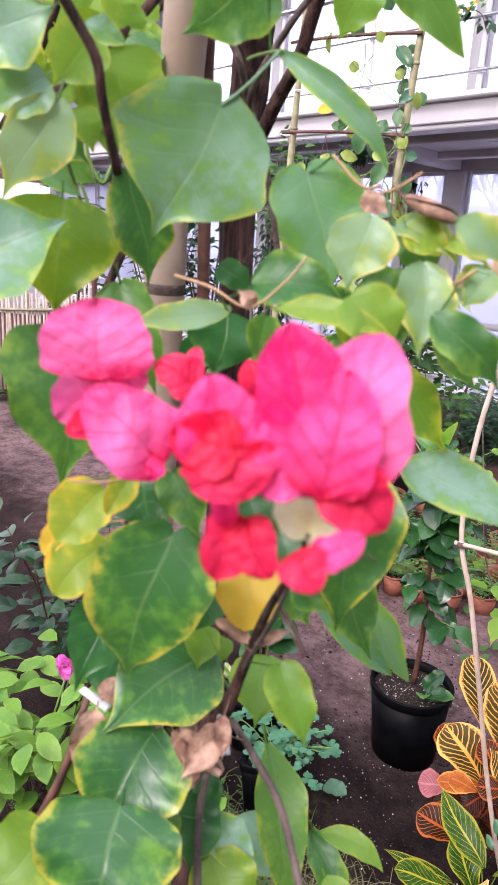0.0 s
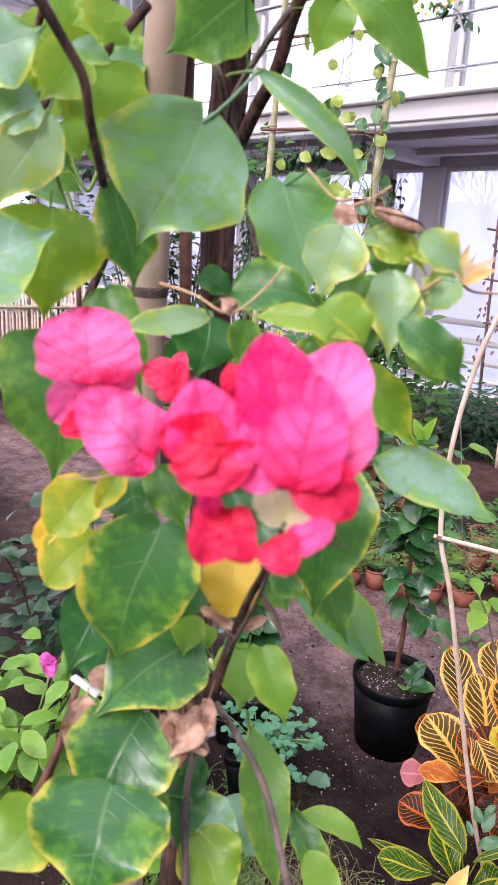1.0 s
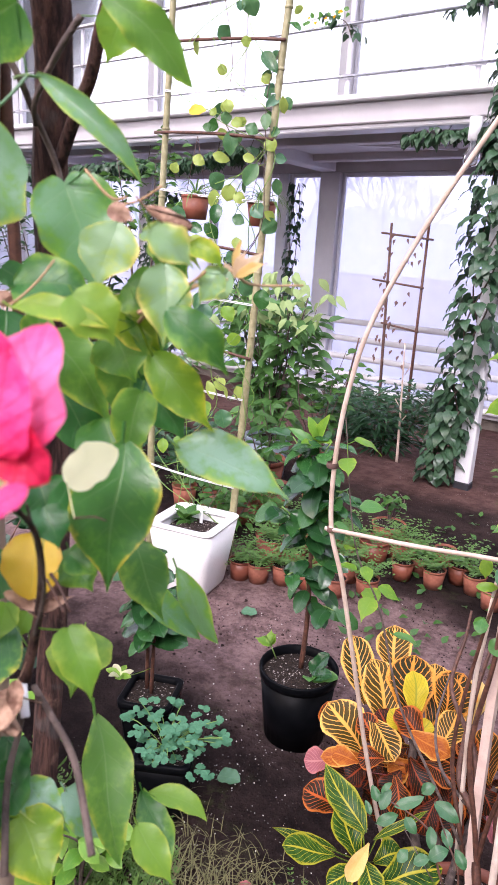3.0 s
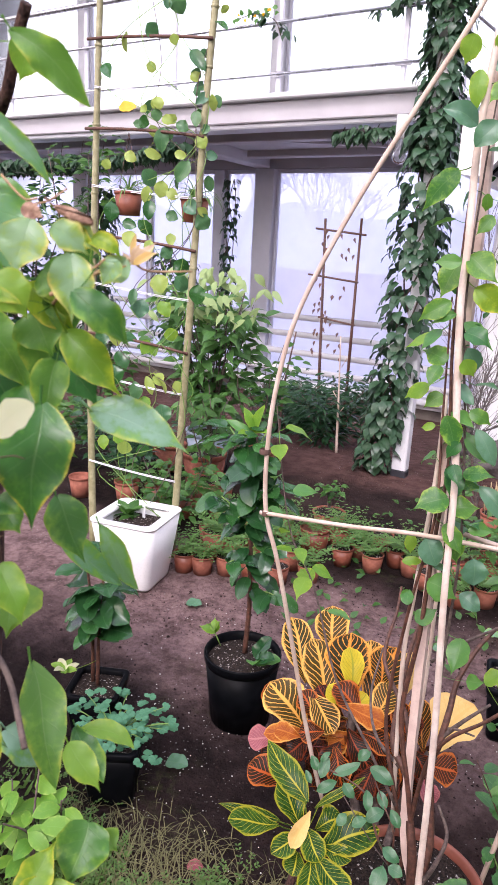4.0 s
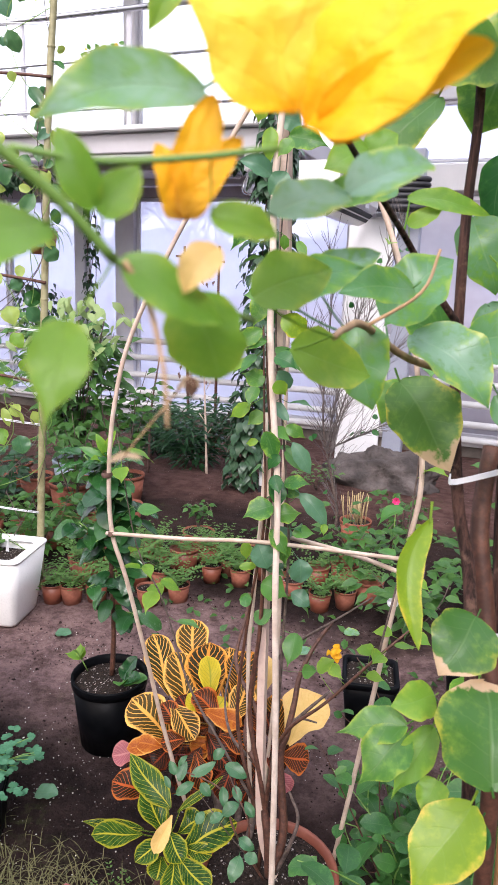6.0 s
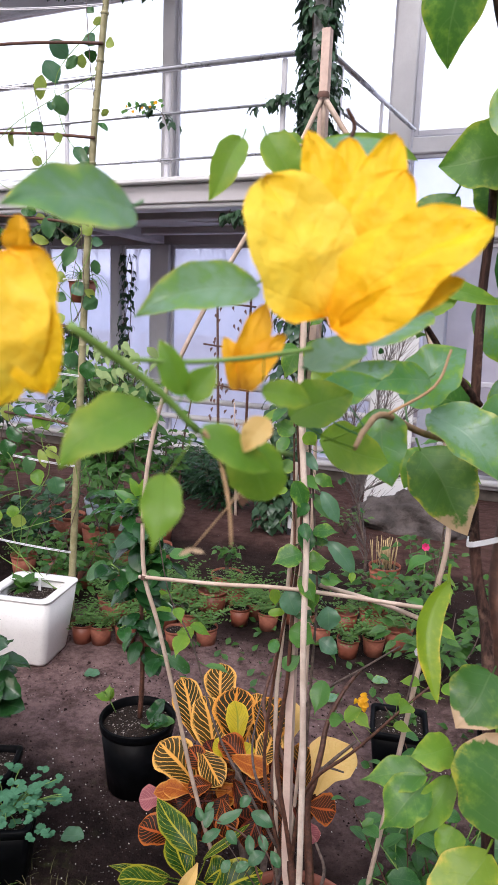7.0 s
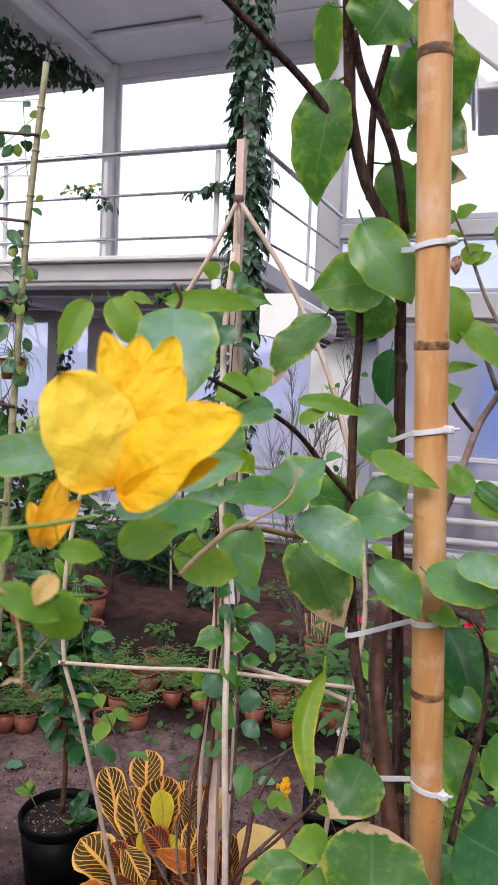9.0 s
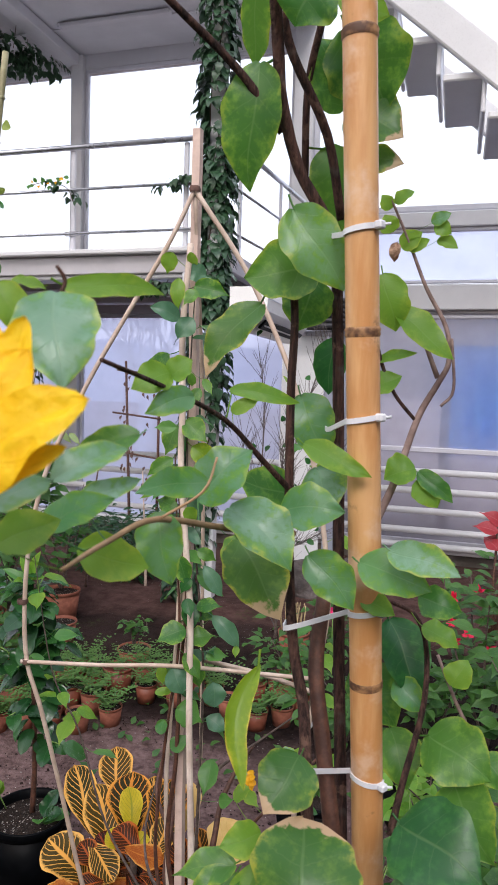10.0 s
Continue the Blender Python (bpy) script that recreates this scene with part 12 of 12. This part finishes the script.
blade_on(CROTON, "croton_dark", (-0.3052, 1.5525, 0.3674), (-0.3389, 1.5095, 0.3359), (0.17, -0.66, 0.73), 0.0681, rows=14)
blade_on(CROTON, "croton_dark", (-0.2991, 1.5792, 0.3304), (-0.2408, 1.5503, 0.2703), (0.44, -0.56, 0.7), 0.0640, rows=14)
blade_on(CROTON, "croton_red", (-0.2293, 1.5433, 0.3838), (-0.1816, 1.5016, 0.3154), (0.22, -0.76, 0.61), 0.0628, rows=14)
blade_on(CROTON, "croton_dark", (-0.1353, 1.6262, 0.3795), (-0.1365, 1.5648, 0.3066), (0.16, -0.76, 0.63), 0.0697, rows=14)
blade_on(CROTON, "croton_red", (-0.109, 1.6852, 0.3782), (-0.0983, 1.6238, 0.2986), (0.3, -0.74, 0.61), 0.0626, rows=14)
blade_on(CROTON, "croton_red", (-0.0692, 1.6231, 0.4176), (-0.1137, 1.6668, 0.4938), (0.15, -0.82, 0.56), 0.0546, rows=14)
blade_on(CROTON, "croton_dark", (-0.0656, 1.6496, 0.3839), (-0.0073, 1.6262, 0.3373), (0.27, -0.68, 0.68), 0.0590, rows=14)
blade_on(CROTON, "croton_red", (-0.242, 1.6301, 0.3639), (-0.1719, 1.6116, 0.3112), (0.4, -0.56, 0.73), 0.0646, rows=14)
blade_on(CROTON, "croton_red", (-0.2632, 1.5494, 0.4078), (-0.3204, 1.5187, 0.4011), (0.22, -0.58, 0.78), 0.0563, rows=14)
blade_on(CROTON, "croton_dark", (-0.1745, 1.6373, 0.4096), (-0.1059, 1.6655, 0.4189), (0.15, -0.62, 0.77), 0.0574, rows=14)
blade_on(CROTON, "croton_dark", (-0.2474, 1.5867, 0.3143), (-0.2588, 1.5213, 0.2473), (0.3, -0.71, 0.64), 0.0567, rows=14)
blade_on(CROTON, "croton_dark", (-0.1257, 1.564, 0.3647), (-0.1412, 1.5012, 0.2994), (0.02, -0.72, 0.69), 0.0614, rows=14)
blade_on(CROTON, "croton_dark", (-0.0776, 1.6083, 0.3368), (-0.0944, 1.545, 0.27), (0.1, -0.73, 0.67), 0.0560, rows=14)
blade_on(CROTON, "croton_dark", (-0.0663, 1.6924, 0.3728), (-0.1033, 1.7237, 0.4281), (0.37, -0.68, 0.63), 0.0579, rows=14)
blade_on(CROTON, "croton_orange", (-0.3151, 1.5157, 0.3947), (-0.3783, 1.4913, 0.4025), (0.31, -0.57, 0.76), 0.0502, rows=14)
blade_on(CROTON, "croton_dark", (-0.197, 1.5853, 0.3546), (-0.1829, 1.5344, 0.2903), (0.23, -0.74, 0.64), 0.0556, rows=14)
blade_on(CROTON, "croton_dark", (-0.3549, 1.5504, 0.3266), (-0.411, 1.496, 0.2981), (0.24, -0.63, 0.74), 0.0576, rows=14)
# dark and dull red leaves added low to stand for the shaded gaps
blade_on(CROTON, "croton_red", (-0.4366, 1.6355, 0.3257), (-0.4904, 1.6651, 0.3982), (0.37, -0.73, 0.57), 0.0682, rows=14)
blade_on(CROTON, "croton_dark", (-0.412, 1.6282, 0.2695), (-0.3887, 1.6459, 0.2769), (0.21, -0.6, 0.77), 0.0709, rows=14)
blade_on(CROTON, "croton_dark", (-0.3869, 1.6198, 0.2142), (-0.4366, 1.6446, 0.2699), (0.46, -0.58, 0.67), 0.0706, rows=14)
blade_on(CROTON, "croton_red", (-0.4156, 1.7005, 0.2912), (-0.3866, 1.7102, 0.2867), (0.31, -0.58, 0.75), 0.0719, rows=14)
blade_on(CROTON, "croton_dark", (-0.3636, 1.6349, 0.283), (-0.4075, 1.6512, 0.3273), (0.41, -0.64, 0.65), 0.0686, rows=14)
blade_on(CROTON, "croton_dark", (-0.3388, 1.6264, 0.2285), (-0.306, 1.6271, 0.2135), (0.37, -0.51, 0.78), 0.0710, rows=14)
blade_on(CROTON, "croton_red", (-0.3659, 1.7068, 0.3048), (-0.4058, 1.7154, 0.3384), (0.37, -0.69, 0.62), 0.0697, rows=14)
blade_on(CROTON, "croton_dark", (-0.3406, 1.6986, 0.2482), (-0.3023, 1.6909, 0.2206), (0.38, -0.61, 0.69), 0.0710, rows=14)
blade_on(CROTON, "croton_dark", (-0.2912, 1.6319, 0.2433), (-0.3252, 1.6337, 0.2618), (0.38, -0.53, 0.76), 0.0702, rows=14)
blade_on(CROTON, "croton_red", (-0.3168, 1.712, 0.3189), (-0.2746, 1.6963, 0.2789), (0.32, -0.72, 0.62), 0.0689, rows=14)
blade_on(CROTON, "croton_dark", (-0.2917, 1.7037, 0.263), (-0.3219, 1.6975, 0.2703), (0.3, -0.57, 0.77), 0.0714, rows=14)
blade_on(CROTON, "croton_dark", (-0.2663, 1.6943, 0.2082), (-0.2629, 1.749, 0.2722), (0.27, -0.74, 0.62), 0.0701, rows=14)
blade_on(CROTON, "croton_red", (-0.2684, 1.7159, 0.3336), (-0.2937, 1.7021, 0.3285), (0.18, -0.61, 0.77), 0.0705, rows=14)
blade_on(CROTON, "croton_dark", (-0.2436, 1.7076, 0.2784), (-0.2351, 1.7524, 0.3313), (0.17, -0.77, 0.62), 0.0692, rows=14)
blade_on(CROTON, "croton_dark", (-0.2184, 1.6982, 0.2243), (-0.2392, 1.6762, 0.2076), (0.14, -0.68, 0.72), 0.0704, rows=14)
blade_on(CROTON, "croton_red", (-0.2417, 1.7798, 0.3018), (-0.228, 1.8165, 0.3448), (0.07, -0.77, 0.64), 0.0716, rows=14)
blade_on(CROTON, "croton_dark", (-0.1961, 1.7103, 0.2944), (-0.2126, 1.681, 0.2657), (0.11, -0.73, 0.68), 0.0691, rows=14)
blade_on(CROTON, "croton_dark", (-0.1713, 1.7009, 0.241), (-0.1541, 1.7293, 0.2687), (0.14, -0.73, 0.66), 0.0692, rows=14)
blade_on(CROTON, "croton_red", (-0.1931, 1.782, 0.3177), (-0.206, 1.7445, 0.2751), (0.06, -0.76, 0.65), 0.0709, rows=14)
blade_on(CROTON, "croton_dark", (-0.1678, 1.7728, 0.2623), (-0.1456, 1.7928, 0.2795), (0.07, -0.69, 0.72), 0.0717, rows=14)
blade_on(CROTON, "croton_dark", (-0.125, 1.7026, 0.2581), (-0.1732, 1.7358, 0.3172), (0.36, -0.66, 0.66), 0.0692, rows=14)
blade_on(CROTON, "croton_red", (-0.1452, 1.7829, 0.3341), (-0.1191, 1.7941, 0.3393), (0.12, -0.64, 0.76), 0.0711, rows=14)
blade_on(CROTON, "croton_dark", (-0.1203, 1.7738, 0.2794), (-0.1651, 1.7992, 0.3294), (0.3, -0.72, 0.63), 0.0698, rows=14)
blade_on(CROTON, "croton_dark", (-0.0952, 1.7636, 0.2259), (-0.0652, 1.7661, 0.2198), (0.21, -0.56, 0.8), 0.0727, rows=14)
blade_on(CROTON, "croton_red", (-0.0983, 1.7827, 0.3509), (-0.1381, 1.7995, 0.389), (0.24, -0.77, 0.59), 0.0683, rows=14)
blade_on(CROTON, "croton_dark", (-0.0738, 1.7737, 0.297), (-0.0404, 1.7676, 0.2793), (0.26, -0.65, 0.71), 0.0700, rows=14)
CROTON_B = thing("croton", (-0.3, 1.4, 0.0), "young croton with dark green leaves splashed with yellow", "pot plant")
stem_on(CROTON_B, BARK, "stem", [(-0.1985, 1.3451, 0.3107), (-0.1943, 1.318, 0.2692), (-0.2017, 1.2732, 0.2053), (-0.2076, 1.2238, 0.115), (-0.2014, 1.1914, 0.0507)], 0.009, 0.012)
blade_on(CROTON_B, "croton_green", (-0.2619, 1.3209, 0.3157), (-0.3869, 1.2538, 0.3482), (0.38, -0.27, 0.89), 0.0334, "lance", rows=14)
blade_on(CROTON_B, "croton_green", (-0.2584, 1.3089, 0.3172), (-0.3453, 1.2309, 0.3477), (0.53, -0.28, 0.8), 0.0600, rows=14)
blade_on(CROTON_B, "croton_green", (-0.2274, 1.3877, 0.3361), (-0.3621, 1.4288, 0.4192), (0.29, -0.59, 0.75), 0.0685, "lance", rows=14)
blade_on(CROTON_B, "croton_green", (-0.1602, 1.3117, 0.2925), (-0.0492, 1.3907, 0.3604), (0.0, -0.65, 0.76), 0.0857, rows=14)
blade_on(CROTON_B, "croton_cream", (-0.1967, 1.3407, 0.3643), (-0.2047, 1.2702, 0.3149), (0.52, -0.53, 0.67), 0.0388, rows=14)
blade_on(CROTON_B, "croton_green", (-0.1639, 1.2885, 0.3009), (-0.1312, 1.2106, 0.2623), (0.39, -0.27, 0.88), 0.0593, rows=14)
blade_on(CROTON_B, "croton_green", (-0.1555, 1.2946, 0.3032), (-0.0587, 1.2571, 0.2782), (0.06, -0.45, 0.89), 0.0633, rows=14)
blade_on(CROTON_B, "croton_green", (-0.2175, 1.3559, 0.2856), (-0.304, 1.3934, 0.364), (0.47, -0.47, 0.75), 0.0706, rows=14)
blade_on(CROTON_B, "croton_green", (-0.1953, 1.3241, 0.3327), (-0.139, 1.2843, 0.3016), (0.15, -0.47, 0.87), 0.0584, rows=14)
blade_on(CROTON_B, "croton_green", (-0.1985, 1.3848, 0.3353), (-0.1171, 1.474, 0.3988), (0.02, -0.59, 0.8), 0.0218, "lance", rows=14)
blade_on(CROTON_B, "croton_green", (-0.2035, 1.3188, 0.3166), (-0.2358, 1.2423, 0.3035), (0.31, -0.29, 0.91), 0.0515, rows=14)
blade_on(CROTON_B, "croton_green", (-0.1499, 1.318, 0.3087), (-0.0796, 1.3184, 0.3127), (-0.05, -0.52, 0.85), 0.0439, rows=14)
blade_on(CROTON_B, "croton_green", (-0.1902, 1.3736, 0.2914), (-0.1441, 1.4165, 0.3163), (0.12, -0.59, 0.8), 0.0618, rows=14)
blade_on(CROTON_B, "croton_green", (-0.195, 1.2938, 0.2898), (-0.1843, 1.247, 0.272), (0.16, -0.32, 0.93), 0.0560, rows=14)
